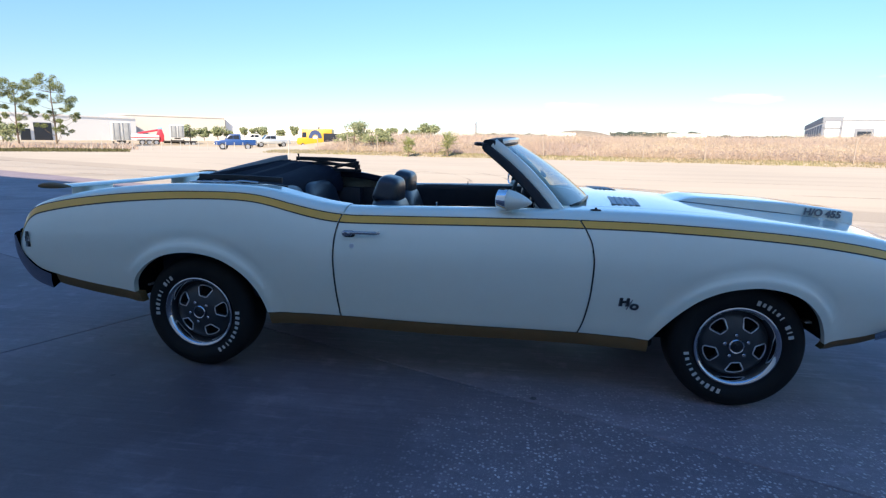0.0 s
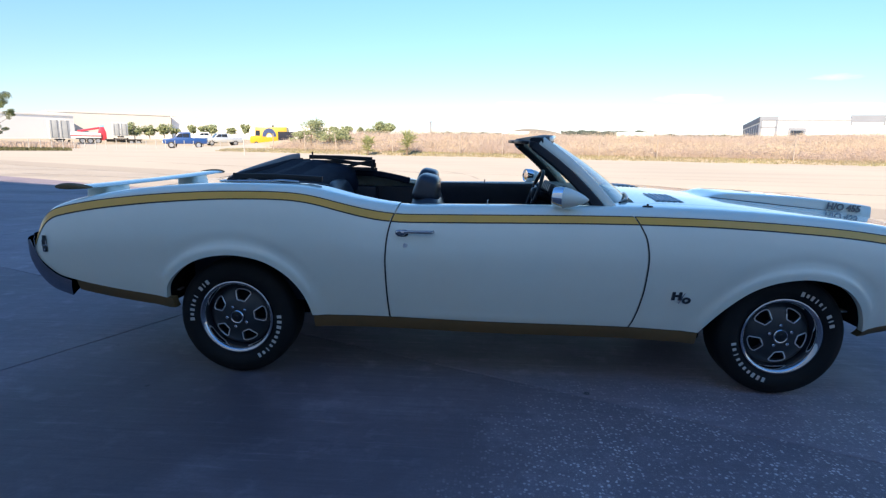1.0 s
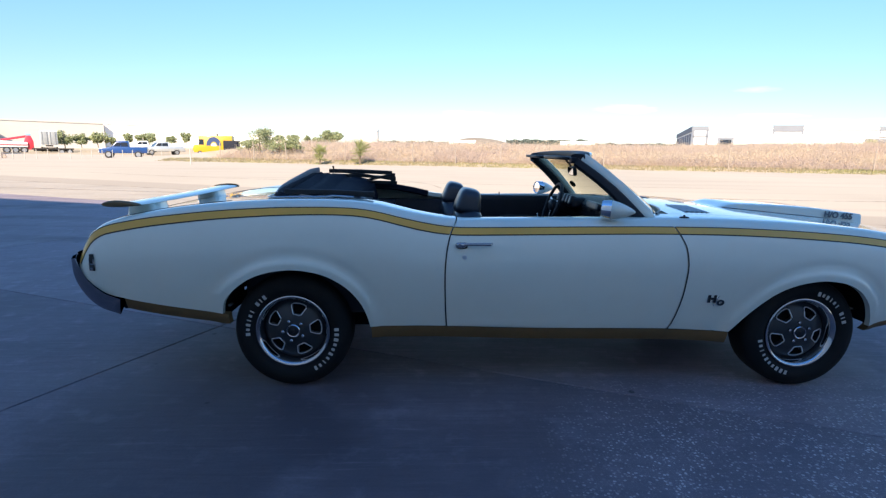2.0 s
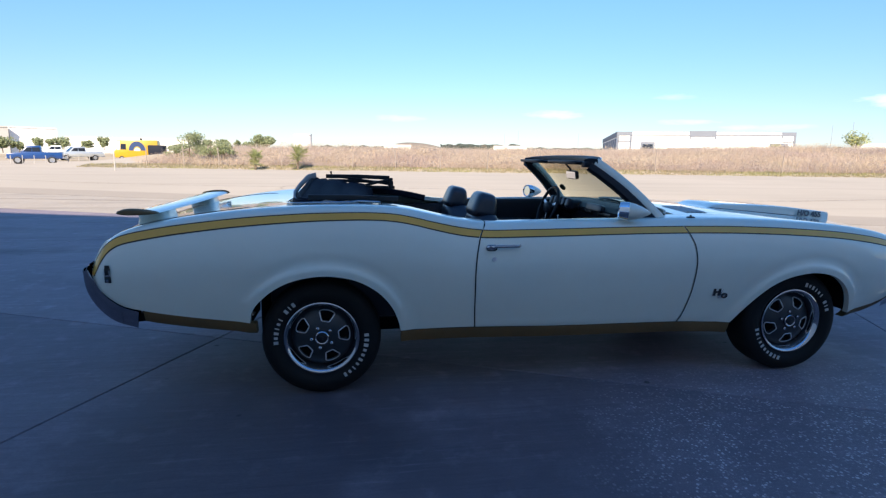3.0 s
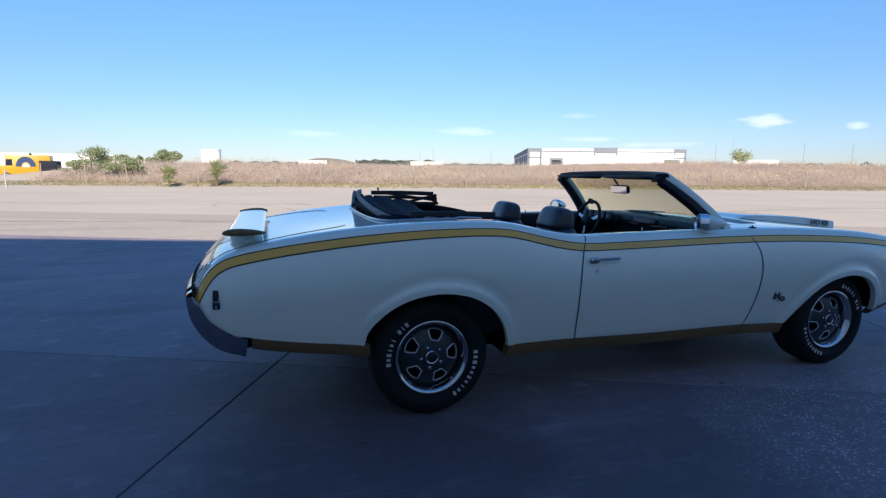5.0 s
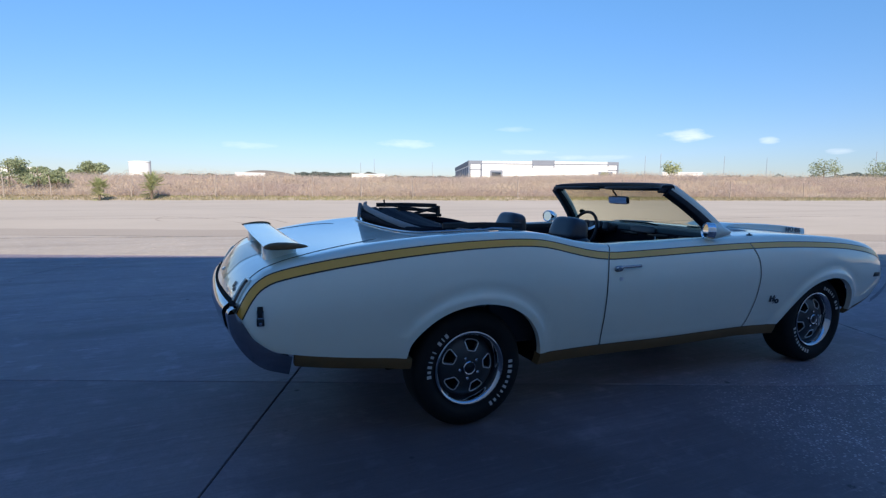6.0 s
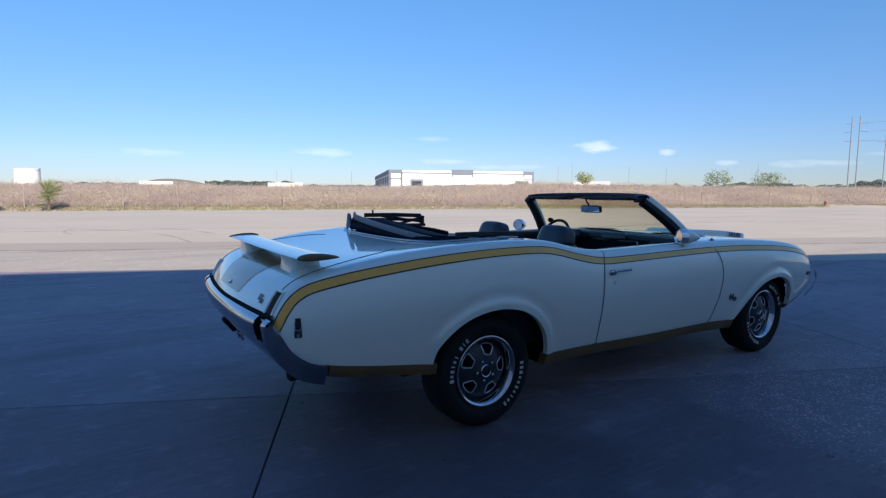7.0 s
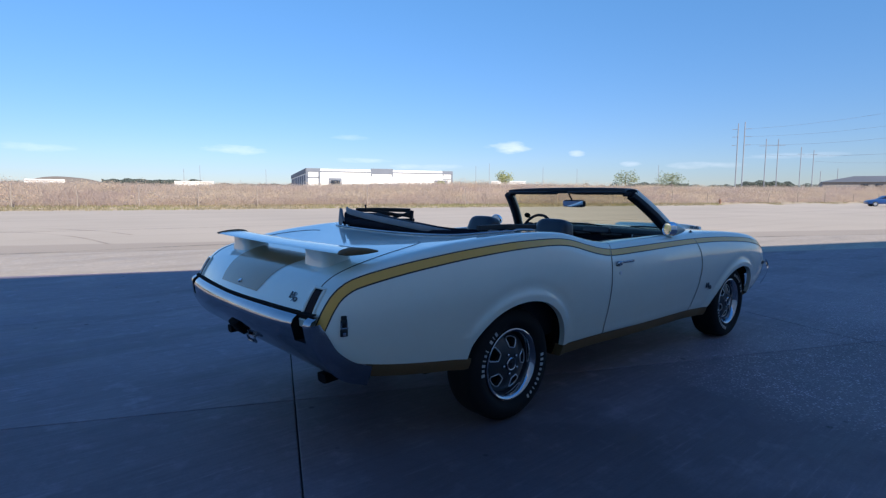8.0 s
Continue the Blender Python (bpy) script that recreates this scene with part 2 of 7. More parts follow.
def rounded(bm, c, s, cuts=3, power=4.0, rot=None, taper=None):
    """A cushion: a superellipsoid-like rounded block."""
    tmp = bmesh.new()
    bmesh.ops.create_cube(tmp, size=2.0)
    bmesh.ops.subdivide_edges(tmp, edges=tmp.edges[:], cuts=cuts * 2, use_grid_fill=True)
    for v in tmp.verts:
        p = v.co
        k = (abs(p.x) ** power + abs(p.y) ** power + abs(p.z) ** power) ** (1 / power)
        q = Vector((p.x / k * s[0] / 2, p.y / k * s[1] / 2, p.z / k * s[2] / 2))
        if taper:
            q = taper(q)
        if rot:
            q = rot @ q
        v.co = q + Vector(c)
    me = bpy.data.meshes.new("tmp")
    tmp.to_mesh(me)
    tmp.free()
    bm.from_mesh(me)
    bpy.data.meshes.remove(me)
    return bm

# ---- the car: rear axle at x = 0, nose towards +x, right side at -y ----
CAR_Y = 0.03
HUB_Z, BASE = 0.32, 2.845
car = new("convertible_car")
car.location = (0, CAR_Y, 0)
tagged(car, "cream white and gold classic convertible with its top folded down", "car")

belt = curve1([(-1.15, 0.70), (-1.125, 0.755), (-1.08, 0.825), (-1.04, 0.860), (-1.0, 0.882), (-0.94, 0.900), (-0.86, 0.917), (-0.73, 0.940), (-0.6, 0.958), (-0.4, 0.981), (-0.2, 0.997),
               (0.0, 1.007), (0.2, 1.010), (0.32, 1.007), (0.4, 1.000), (0.5, 0.982), (0.6, 0.957), (0.7, 0.933), (0.8, 0.917), (0.9, 0.911), (1.2, 0.914), (1.6, 0.920), (2.0, 0.923),
               (2.3, 0.921), (2.6, 0.912), (2.8, 0.902), (3.0, 0.888), (3.2, 0.866), (3.35, 0.840), (3.5, 0.80), (3.6, 0.76), (3.68, 0.69)])
wmax = curve1([(-1.16, 0.835), (-1.05, 0.862), (-0.9, 0.885), (-0.6, 0.925), (-0.2, 0.955), (0.2, 0.965), (0.6, 0.965), (0.93, 0.962), (1.5, 0.955), (2.1, 0.945),
               (2.6, 0.95), (2.9, 0.955), (3.2, 0.945), (3.45, 0.91), (3.6, 0.865), (3.68, 0.82)])
shape = curve1([(-0.1, 0.875), (0, 0.90), (0.1, 0.925), (0.25, 0.955), (0.45, 0.985), (0.65, 1.0), (0.8, 0.993), (0.9, 0.978), (1.0, 0.95)])
ARCH_R = [(-0.365, 0.425), (-0.345, 0.50), (-0.285, 0.57), (-0.20, 0.63), (-0.10, 0.667), (0.02, 0.682), (0.13, 0.670), (0.22, 0.640), (0.31, 0.58), (0.375, 0.50), (0.41, 0.42), (0.425, 0.355)]
ARCH_F = [(2.43, 0.325), (2.49, 0.415), (2.56, 0.498), (2.64, 0.567), (2.74, 0.615), (2.85, 0.638), (2.93, 0.638), (3.02, 0.620), (3.10, 0.578), (3.165, 0.51), (3.205, 0.43), (3.225, 0.365)]
ARCH_PTS = [Vector((p.x, p.y)) for a in (ARCH_R, ARCH_F) for p in spline([(x, z, 0) for x, z in a], 4)]
sill = curve1([(-1.15, 0.695), (-1.12, 0.64), (-1.05, 0.56), (-0.98, 0.515), (-0.9, 0.497), (-0.85, 0.487), (-0.365, 0.425)])
rear_gap = curve1([(0.35, 0.0), (0.49, -0.010), (0.67, -0.015), (0.76, -0.010), (0.86, 0.008), (0.95, 0.045)])
front_gap = curve1([(0.30, -0.012), (0.34, 0.0), (0.42, 0.025), (0.59, 0.048), (0.71, 0.052), (0.80, 0.040), (0.88, 0.005), (0.95, -0.045)])


def hat(x, c, w=0.3):
    u = max(0.0, 1 - abs(x - c) / w)
    return u * u * (3 - 2 * u)


def warp(x, z):
    return x + hat(x, 0.84) * rear_gap(z) + hat(x, 2.08) * front_gap(z)


def smoothstep(a, b, v):
    u = min(1.0, max(0.0, (v - a) / (b - a)))
    return u * u * (3 - 2 * u)


def side_y(x, z):
    u = (z - 0.3) / (belt(x) - 0.3)
    y = wmax(x) * shape(u) + 0.005 * math.exp(-((z - 0.375) / 0.012) ** 2) * smoothstep(0.45, 0.6, x) * (1 - smoothstep(2.25, 2.4, x))
    d = min((Vector((x, z)) - p).length for p in ARCH_PTS)
    lip = 0.010 * (1 - smoothstep(0.034, 0.060, d))
    return y + lip - 0.004 * math.exp(-((d - 0.085) / 0.025) ** 2)


def side_panel(xs, bottoms, top=lambda x: belt(x), nv=26, out=0.0):
    rows = []
    for x, zb in zip(xs, bottoms):
        r = []
        for j in range(nv + 1):
            z = lerp(zb, top(x), j / nv)
            X = warp(x, z)
            r.append((X, -(side_y(x, z) + out), z))
        rows.append(r)
    return rows


def arch_columns(arch, n=5):
    P = spline([(x, z, 0) for x, z in arch], n)
    return [p.x for p in P], [p.y for p in P]


def frange(a, b, n):
    return [lerp(a, b, i / n) for i in range(n + 1)]


ROCK = curve1([(0.43, 0.355), (0.7, 0.362), (1.36, 0.347), (2.04, 0.342), (2.43, 0.325)])
# quarter panel
x1 = [-1.15, -1.14, -1.125, -1.11, -1.09, -1.07, -1.05, -1.02, -0.99, -0.95, -0.91, -0.86, -0.8, -0.72, -0.64, -0.56, -0.48, -0.42]
ax, az = arch_columns(ARCH_R)
x2 = frange(0.45, 0.837, 10)
qx = x1 + ax + x2
qz = [sill(x) for x in x1] + az + [ROCK(x) for x in x2]
# fender
fx1 = frange(2.083, 2.42, 9)
bx, bz = arch_columns(ARCH_F)
fx2 = [3.245, 3.28, 3.32, 3.38, 3.44, 3.5, 3.55, 3.6, 3.64, 3.67]
fbot = curve1([(3.225, 0.378), (3.3, 0.393), (3.45, 0.445), (3.6, 0.57), (3.68, 0.655)])
fx = fx1 + bx + fx2
fz = [ROCK(x) for x in fx1] + bz + [fbot(x) for x in fx2]
dx = frange(0.8445, 2.0755, 30)
dz = [ROCK(x) for x in dx]


def both(name, build, material, label="", offset=None, angle=40):
    """One part on each side of the car."""
    obs = []
    for s in (1, -1):
        bm = bmesh.new()
        build(bm)
        if offset:
            flange(bm, offset)
        if s < 0:
            for v in bm.verts:
                v.co.y = -v.co.y
            bmesh.ops.reverse_faces(bm, faces=bm.faces[:])
        obs.append(part(name, bm, material, car, label, angle=angle))
    return obs


quarters = both("quarter_panel", lambda bm: grid(bm, side_panel(qx, qz)), PAINT, "", (0, 0.035, 0))
doors = both("door", lambda bm: grid(bm, side_panel(dx, dz)), PAINT, "closed cream white door", (0, 0.03, 0))
fenders = both("fender", lambda bm: grid(bm, side_panel(fx, fz)), PAINT, "", (0, 0.035, 0))


def sub(name, bm, material, par, label="", angle=35):
    return part(name, bm, material, par, label, angle=angle)


# gold stripe below the belt with thin black edges, panel by panel
STRIPE_W = curve1([(-1.15, 0.03), (-1.0, 0.04), (-0.9, 0.042), (-0.3, 0.040), (0.3, 0.036), (0.9, 0.037), (2.7, 0.036), (3.3, 0.036), (3.68, 0.03)])


def stripe(xs, lo, hi, out, side):
    bm = bmesh.new()
    rows = []
    for x in xs:
        # taken across the line, so that it keeps its width where it turns down at the tail
        slope = (belt(x + 0.01) - belt(x - 0.01)) / 0.02
        nx, nz = slope / math.hypot(1, slope), -1 / math.hypot(1, slope)
        r = []
        for j in range(5):
            d = lerp(lo, hi, j / 4) * STRIPE_W(x)
            xx, z = x + nx * d, belt(x) + nz * d
            z = min(z, belt(xx))
            r.append((warp(xx, z), -side * (side_y(xx, z) + out), z))
        rows.append(r)
    grid(bm, rows, flip=side > 0)
    return bm


for i, side in enumerate((1, -1)):
    for xs, par in ((x1 + ax + x2, quarters[i]), (dx, doors[i]), (fx1 + bx + fx2, fenders[i])):
        sub("stripe_edge", stripe(xs, 0.0, 1.17, 0.0012, side), BLACKLINE, par, "thin black edge line")
        sub("stripe", stripe(xs, 0.13, 1.0, 0.0024, side), GOLD, par, "gold painted stripe")


# black strips laid over the gaps before and behind each door, for their shade
for i, side in enumerate((1, -1)):
    for x0, par in ((0.84, quarters[i]), (2.08, fenders[i])):
        bm = bmesh.new()
        grid(bm, [[(warp(x0 + d, z), -side * (side_y(x0 + d, z) + 0.0030), z) for d in (-0.0032, 0.0032)] for z in frange(ROCK(x0) - 0.002, belt(x0) - 0.001, 32)], flip=side < 0)
        sub("shut_line", bm, BLACKLINE, par, "black strip for the shade in the door gap")


# gold lower strips
def lower(xs, tops, h, tuck):
    def build(bm):
        rows = []
        for x, zt in zip(xs, tops):
            y0 = side_y(x, zt) - 0.004
            rows.append([(x, -lerp(y0, y0 - tuck, (j / 6) ** 1.6), zt - h * j / 6) for j in range(7)])
        grid(bm, rows, flip=True)
    return build


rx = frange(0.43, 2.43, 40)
both("rocker_panel", lower(rx, [ROCK(x) - 0.002 for x in rx], 0.072, 0.028), ROCKER, "gold rocker panel with shade put into its colour", (0, 0.06, 0))
# black line painted in for the shadow under the body's lower edge
both("rocker_edge", lower(rx, [ROCK(x) + 0.004 for x in rx], 0.008, 0.0), BLACKLINE, "thin black line painted as the shadow above the rocker", (0, 0.02, 0))
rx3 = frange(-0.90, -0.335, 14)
both("rear_valance", lower(rx3, [sill(x) - 0.002 for x in rx3], 0.060, 0.022), ROCKER, "gold lower strip with shade put into its colour", (0, 0.05, 0))
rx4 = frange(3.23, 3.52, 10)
both("front_valance", lower(rx4, [fbot(x) - 0.002 for x in rx4], 0.05, 0.04), ROCKER, "gold lower strip with shade put into its colour", (0, 0.05, 0))

# upper surfaces: from the belt up over the shoulder to the middle
rise = curve1([(-1.15, 0.005), (-1.05, 0.012), (-0.9, 0.022), (-0.5, 0.038), (0.0, 0.040), (0.4, 0.036), (0.84, 0.04), (1.5, 0.042), (2.0, 0.04), (2.5, 0.040), (3.2, 0.038), (3.6, 0.035), (3.68, 0.03)])
deck_mid = curve1([(-1.15, 0.73), (-1.12, 0.785), (-1.08, 0.84), (-1.04, 0.878), (-1.0, 0.900), (-0.95, 0.918), (-0.9, 0.932), (-0.7, 0.960), (-0.4, 0.994), (-0.2, 1.012), (0.5, 1.03)])
hood_mid = curve1([(1.95, 0.975), (2.2, 0.985), (2.5, 0.975), (2.7, 0.962), (2.9, 0.945), (3.1, 0.927), (3.3, 0.910), (3.5, 0.887), (3.62, 0.845), (3.68, 0.76)])
opening = curve1([(-0.215, 0.0), (-0.205, 0.45), (-0.17, 0.58), (-0.10, 0.64), (0.0, 0.665), (0.3, 0.70), (0.55, 0.735), (0.84, 0.785)])
bow = curve1([(-1.15, 0.062), (-0.9, 0.038), (-0.5, 0.02), (-0.2, 0.0)])


def over(x, inner, mid, n=22, bowing=lambda x: 0.0):
    yb = wmax(x) * shape(1.0)
    zb, r = belt(x), rise(x)
    row = []
    for j in range(n + 1):
        u = j / n
        w = u ** 1.35
        y = lerp(yb, inner, w)
        shoulder = 1 - math.exp(-(yb - y) / 0.018)
        full = lerp(zb + r * shoulder, mid, 1 - (y / yb) ** 2) if mid else zb + r * shoulder
        row.append((x - bowing(x) * (1 - (y / yb) ** 2), -y, full))
    return row


ux = [-1.15, -1.14, -1.125, -1.11, -1.09, -1.07, -1.05, -1.03, -1.01, -0.99, -0.97, -0.95, -0.92, -0.88, -0.84, -0.78, -0.7, -0.6, -0.5, -0.4, -0.32, -0.26, -0.225]
ux2 = [-0.215, -0.213, -0.21, -0.205, -0.195, -0.18, -0.16, -0.13, -0.10, -0.05, 0.0, 0.08, 0.16, 0.24, 0.32, 0.4, 0.48, 0.56, 0.64, 0.72, 0.78, 0.837]


def deck_row(x):
    y_in = opening(x) if x > -0.215 else 0.0
    m = deck_mid(x)
    # the deck level at the inner edge
    if x < 0.3:
        return over(x, y_in, m, bowing=bow)
    return [(warp(q[0], min(q[2], 0.95)), q[1], q[2]) for q in over(x, y_in, lerp(m, belt(x) + rise(x), min(1, (x - 0.3) / 0.3)), bowing=bow)]


bm = bmesh.new()
grid(bm, [deck_row(x) for x in ux + ux2], flip=False)
mirrored(bm)
bmesh.ops.remove_doubles(bm, verts=bm.verts[:], dist=0.0008)
flange(bm, (0, 0, -0.03))
part("rear_deck", bm, PAINT, car, angle=50)


def door_cap(bm):
    rows = []
    for x in dx:
        r = over(x, 0.815, None, n=10)
        y, z = 0.800, belt(x) + rise(x)
        r += [(x, -0.806, z - 0.004), (x, -y, z - 0.02), (x, -y, z - 0.06)]
        rows.append(r)
    grid(bm, [[(warp(p[0], p[2]) if j < 11 else warp(p[0], 0.93), p[1], p[2]) for j, p in enumerate(r)] for r in rows])


caps = both("door_cap", door_cap, PAINT, angle=50)
for c, d in zip(caps, doors):
    c.parent = d

hx = [2.083, 2.12, 2.16, 2.2, 2.25, 2.35, 2.5, 2.65, 2.8, 2.95, 3.1, 3.2, 3.3, 3.4, 3.48, 3.55, 3.6, 3.64, 3.67, 3.68]


def hood_row(x, y0, y1, n):
    yb = wmax(x) * shape(1.0)
    row = []
    for j in range(n + 1):
        y = lerp(y0 * yb, y1 * yb, j / n)
        s = 1 - math.exp(-(yb - y) / 0.02)
        f = 1 - (y / yb) ** 2
        z = lerp(belt(x) + rise(x) * s, hood_mid(x), f)
        xf = x
        if x < 2.4:
            xf = x - 0.10 * (y / yb) ** 2 * (2.4 - x) / 0.32
        row.append((xf, -y, z))
    return row


def fender_top(bm):
    grid(bm, [[(warp(p[0], p[2]) if x < 2.2 else p[0], p[1], p[2]) for p in hood_row(x, 1.0, 0.80, 10)] for x in hx])


tops = both("fender_top", fender_top, PAINT, "", (0, 0, -0.02), angle=50)
for c, d in zip(tops, fenders):
    c.parent = d
bm = bmesh.new()
grid(bm, [hood_row(x, 0.793, 0.0, 16) for x in [2.15] + hx[3:]])
mirrored(bm)
bmesh.ops.remove_doubles(bm, verts=bm.verts[:], dist=0.0008)
flange(bm, (0, 0, -0.02))
hood = part("hood", bm, PAINT, car, angle=50)

# ---- underbody and closings ----
# the block between the rear wheels is added to close the see-through underside
for nm, c, d in (("axle_tunnel", (-0.125, 0, 0.60), (0.45, 1.12, 0.52)), ("rear_axle", (0.08, 0, 0.36), (0.90, 1.12, 0.22)), ("trunk_floor", (-0.68, 0, 0.66), (0.66, 1.12, 0.36)), ("floor_pan", (1.45, 0, 0.33), (2.02, 1.66, 0.12)),
                 ("engine_bay", (2.80, 0, 0.52), (0.98, 1.12, 0.58)), ("front_crossmember", (3.56, 0, 0.62), (0.12, 1.50, 0.26)), ("rear_crossmember", (-1.05, 0, 0.62), (0.10, 1.50, 0.20))):
    bm = bmesh.new()
    box(bm, c, d, 0.02)
    part(nm, bm, DARK, car, "black underbody steel", smooth=False)
for x in (-0.395, 3.215):
    for s in (1, -1):
        bm = bmesh.new()
        box(bm, (x, s * 0.74, 0.432), (0.05, 0.05, 0.010), 0.002)
        part("body_bracket", bm, SLOT_TRIM, car, "small pale metal bracket")
for cx, half in ((0.03, 0.46), (2.82, 0.44)):
    for s in (-1, 1):
        bm = bmesh.new()
        rows = []
        for k in range(19):
            a = lerp(0.02, math.pi - 0.02, k / 18)
            rows.append([(cx + half * math.cos(a), s * y, 0.42 + (half - 0.10) * math.sin(a) * 0.86) for y in (0.52, 0.85)])
        grid(bm, rows)
        part("wheel_well", bm, DARK, car, "black wheel well liner")

# black panels added beside the wheels, in place of the shade down there
for x, z0, z1 in ((-0.40, 0.375, 0.56), (0.455, 0.305, 0.50), (2.40, 0.285, 0.50), (3.235, 0.375, 0.52)):
    for s in (1, -1):
        bm = bmesh.new()
        box(bm, (x, s * 0.66, (z0 + z1) / 2), (0.03, 0.38, z1 - z0), 0.008)
        part("splash_shield", bm, DARK, car, "black panel added for the shade beside the wheel")

# ---- wheels ----


def make_wheel(turn):
    """Facing -y, round its own axle."""
    bm = bmesh.new()
    na = 120
    radii = [0.036, 0.05, 0.07, 0.088, 0.10, 0.115, 0.132, 0.147, 0.156, 0.166]
    off = [-0.086, -0.086, -0.083, -0.080, -0.077, -0.072, -0.065, -0.057, -0.050, -0.040]
    ring = [[bm.verts.new((r * math.cos(k * math.tau / na), o, r * math.sin(k * math.tau / na))) for k in range(na)] for r, o in zip(radii, off)]
    for i in range(len(radii) - 1):
        for k in range(na):
            deg = ((k + 0.5) * 360 / na - 90 + turn) % 72
            deg = min(deg, 72 - deg)
            if 3 <= i <= 6 and deg < lerp(12.5, 17, (i - 3) / 3):
                continue
            k2 = (k + 1) % na
            bm.faces.new((ring[i][k], ring[i][k2], ring[i + 1][k2], ring[i + 1][k]))
    bmesh.ops.recalc_face_normals(bm, faces=bm.faces[:])
    flange(bm, (0, 0.03, 0))
    wheel = part("wheel", bm, ARGENT, car, "dark five-slot wheel with chrome trim ring")
    bm = bmesh.new()
    lathe(bm, [(0.19, 0.085), (0.235, 0.112), (0.262, 0.116), (0.290, 0.107), (0.308, 0.094), (0.317, 0.078), (0.320, 0.05), (0.320, 0.0), (0.320, -0.05), (0.317, -0.078),
               (0.308, -0.094), (0.304, -0.098), (0.302, -0.1005), (0.290, -0.107), (0.272, -0.1145), (0.262, -0.1165), (0.248, -0.1165), (0.232, -0.113), (0.214, -0.102), (0.196, -0.088)], 72)
    bmesh.ops.recalc_face_normals(bm, faces=bm.faces[:])
    part("tyre", bm, RUBBER, wheel, "black tyre with raised white lettering")
    bm = bmesh.new()
    lathe(bm, [(0.200, -0.088), (0.204, -0.097), (0.201, -0.104), (0.195, -0.106), (0.188, -0.103), (0.180, -0.092), (0.172, -0.074), (0.166, -0.052), (0.165, -0.02)], 72)
    bmesh.ops.recalc_face_normals(bm, faces=bm.faces[:])
    part("trim_ring", bm, CHROME, wheel, "chrome trim ring")
    bm = bmesh.new()
    lathe(bm, [(0.037, -0.080), (0.037, -0.098), (0.033, -0.102), (0.029, -0.100), (0.027, -0.095)], 40)
    bmesh.ops.recalc_face_normals(bm, faces=bm.faces[:])
    part("hub_ring", bm, CHROME, wheel, "chrome centre ring")
    bm = bmesh.new()
    lathe(bm, [(0.028, -0.090), (0.028, -0.097), (0.02, -0.099), (0.001, -0.100)], 32)
    box(bm, (0, -0.1005, 0), (0.012, 0.003, 0.022), 0.001)
    bmesh.ops.recalc_face_normals(bm, faces=bm.faces[:])
    part("hub_cap", bm, BADGE, wheel, "black centre cap")
    bm = bmesh.new()
    lathe(bm, [(0.19, 0.08), (0.17, 0.06), (0.17, -0.03), (0.001, -0.03)], 40)
    part("brake_drum", bm, DARK, wheel, "black drum behind the slots")
    for k in range(5):
        c = radians(90 - turn + 72 * k)
        line = [(0.149, c), (0.148, c - radians(10)), (0.145, c - radians(15))]
        for r, h in ((0.138, 17.5), (0.115, 16), (0.094, 13.5)):
            line.append((r, c - radians(h)))
        line += [(0.090, c - radians(9)), (0.089, c), (0.090, c + radians(9))]
        for r, h in ((0.094, 13.5), (0.115, 16), (0.138, 17.5)):
            line.append((r, c + radians(h)))
        line += [(0.145, c + radians(15)), (0.148, c + radians(10)), (0.149, c)]
        bm = bmesh.new()
        tube(bm, [(r * math.cos(a), np.interp(r, radii, off) - 0.002, r * math.sin(a)) for r, a in line], 0.0033, 6)
        part("slot_trim", bm, SLOT_TRIM, wheel, "chrome slot edge")
        bm = bmesh.new()
        a = c + radians(36)
        tube(bm, [(0.057 * math.cos(a), -0.08, 0.057 * math.sin(a)), (0.057 * math.cos(a), -0.097, 0.057 * math.sin(a)), (0.057 * math.cos(a), -0.100, 0.057 * math.sin(a))], [0.009, 0.009, 0.005], 6)
        part("lug_nut", bm, CHROME_DULL, wheel, "chrome lug nut")
    return wheel


def tyre_marks(wheel, groups):
    """White raised bars in place of the maker's words."""
    for centre, widths, step in groups:
        a = centre + step * (len(widths) - 1) / 2
        for w, h in widths:
            if w > 0:
                bm = bmesh.new()
                box(bm, (0, 0, 0), (w * 1.12, 0.003, h * 0.95), 0.0012, seg=1)
                ang = radians(a)
                m = Matrix.Rotation(-(ang - math.pi / 2), 4, "Y")
                bmesh.ops.transform(bm, matrix=Matrix.Translation((0.240 * math.cos(ang), -0.1168, 0.240 * math.sin(ang))) @ m, verts=bm.verts[:])
                part("white_bar", bm, LETTER, wheel, "raised white bar", smooth=False)
            a -= step


TALL, LOW = 0.026, 0.020
WORD_A = [(0.015, TALL), (0.012, LOW), (0.013, TALL), (0.006, TALL), (0.012, LOW), (0.006, TALL), (0, 0), (0.015, TALL), (0.006, TALL), (0.015, TALL)]
WORD_B = [(0.015, TALL), (0.014, TALL), (0.016, TALL), (0.013, LOW), (0.013, LOW), (0.013, TALL), (0.011, LOW), (0.006, TALL), (0.013, LOW), (0.013, TALL)]
for x, s, turn, ga, gb in ((0.0, -1, 12, 155, -28), (BASE, -1, 30, 45, 222), (0.0, 1, 30, 100, 280), (BASE, 1, 50, 10, 190)):
    w = make_wheel(turn)
    tyre_marks(w, ((ga, WORD_A, 6.3), (gb, WORD_B, 7.0)))
    w.location = (x, s * 0.773, HUB_Z)
    if s > 0:
        w.rotation_euler = (0, 0, math.pi)

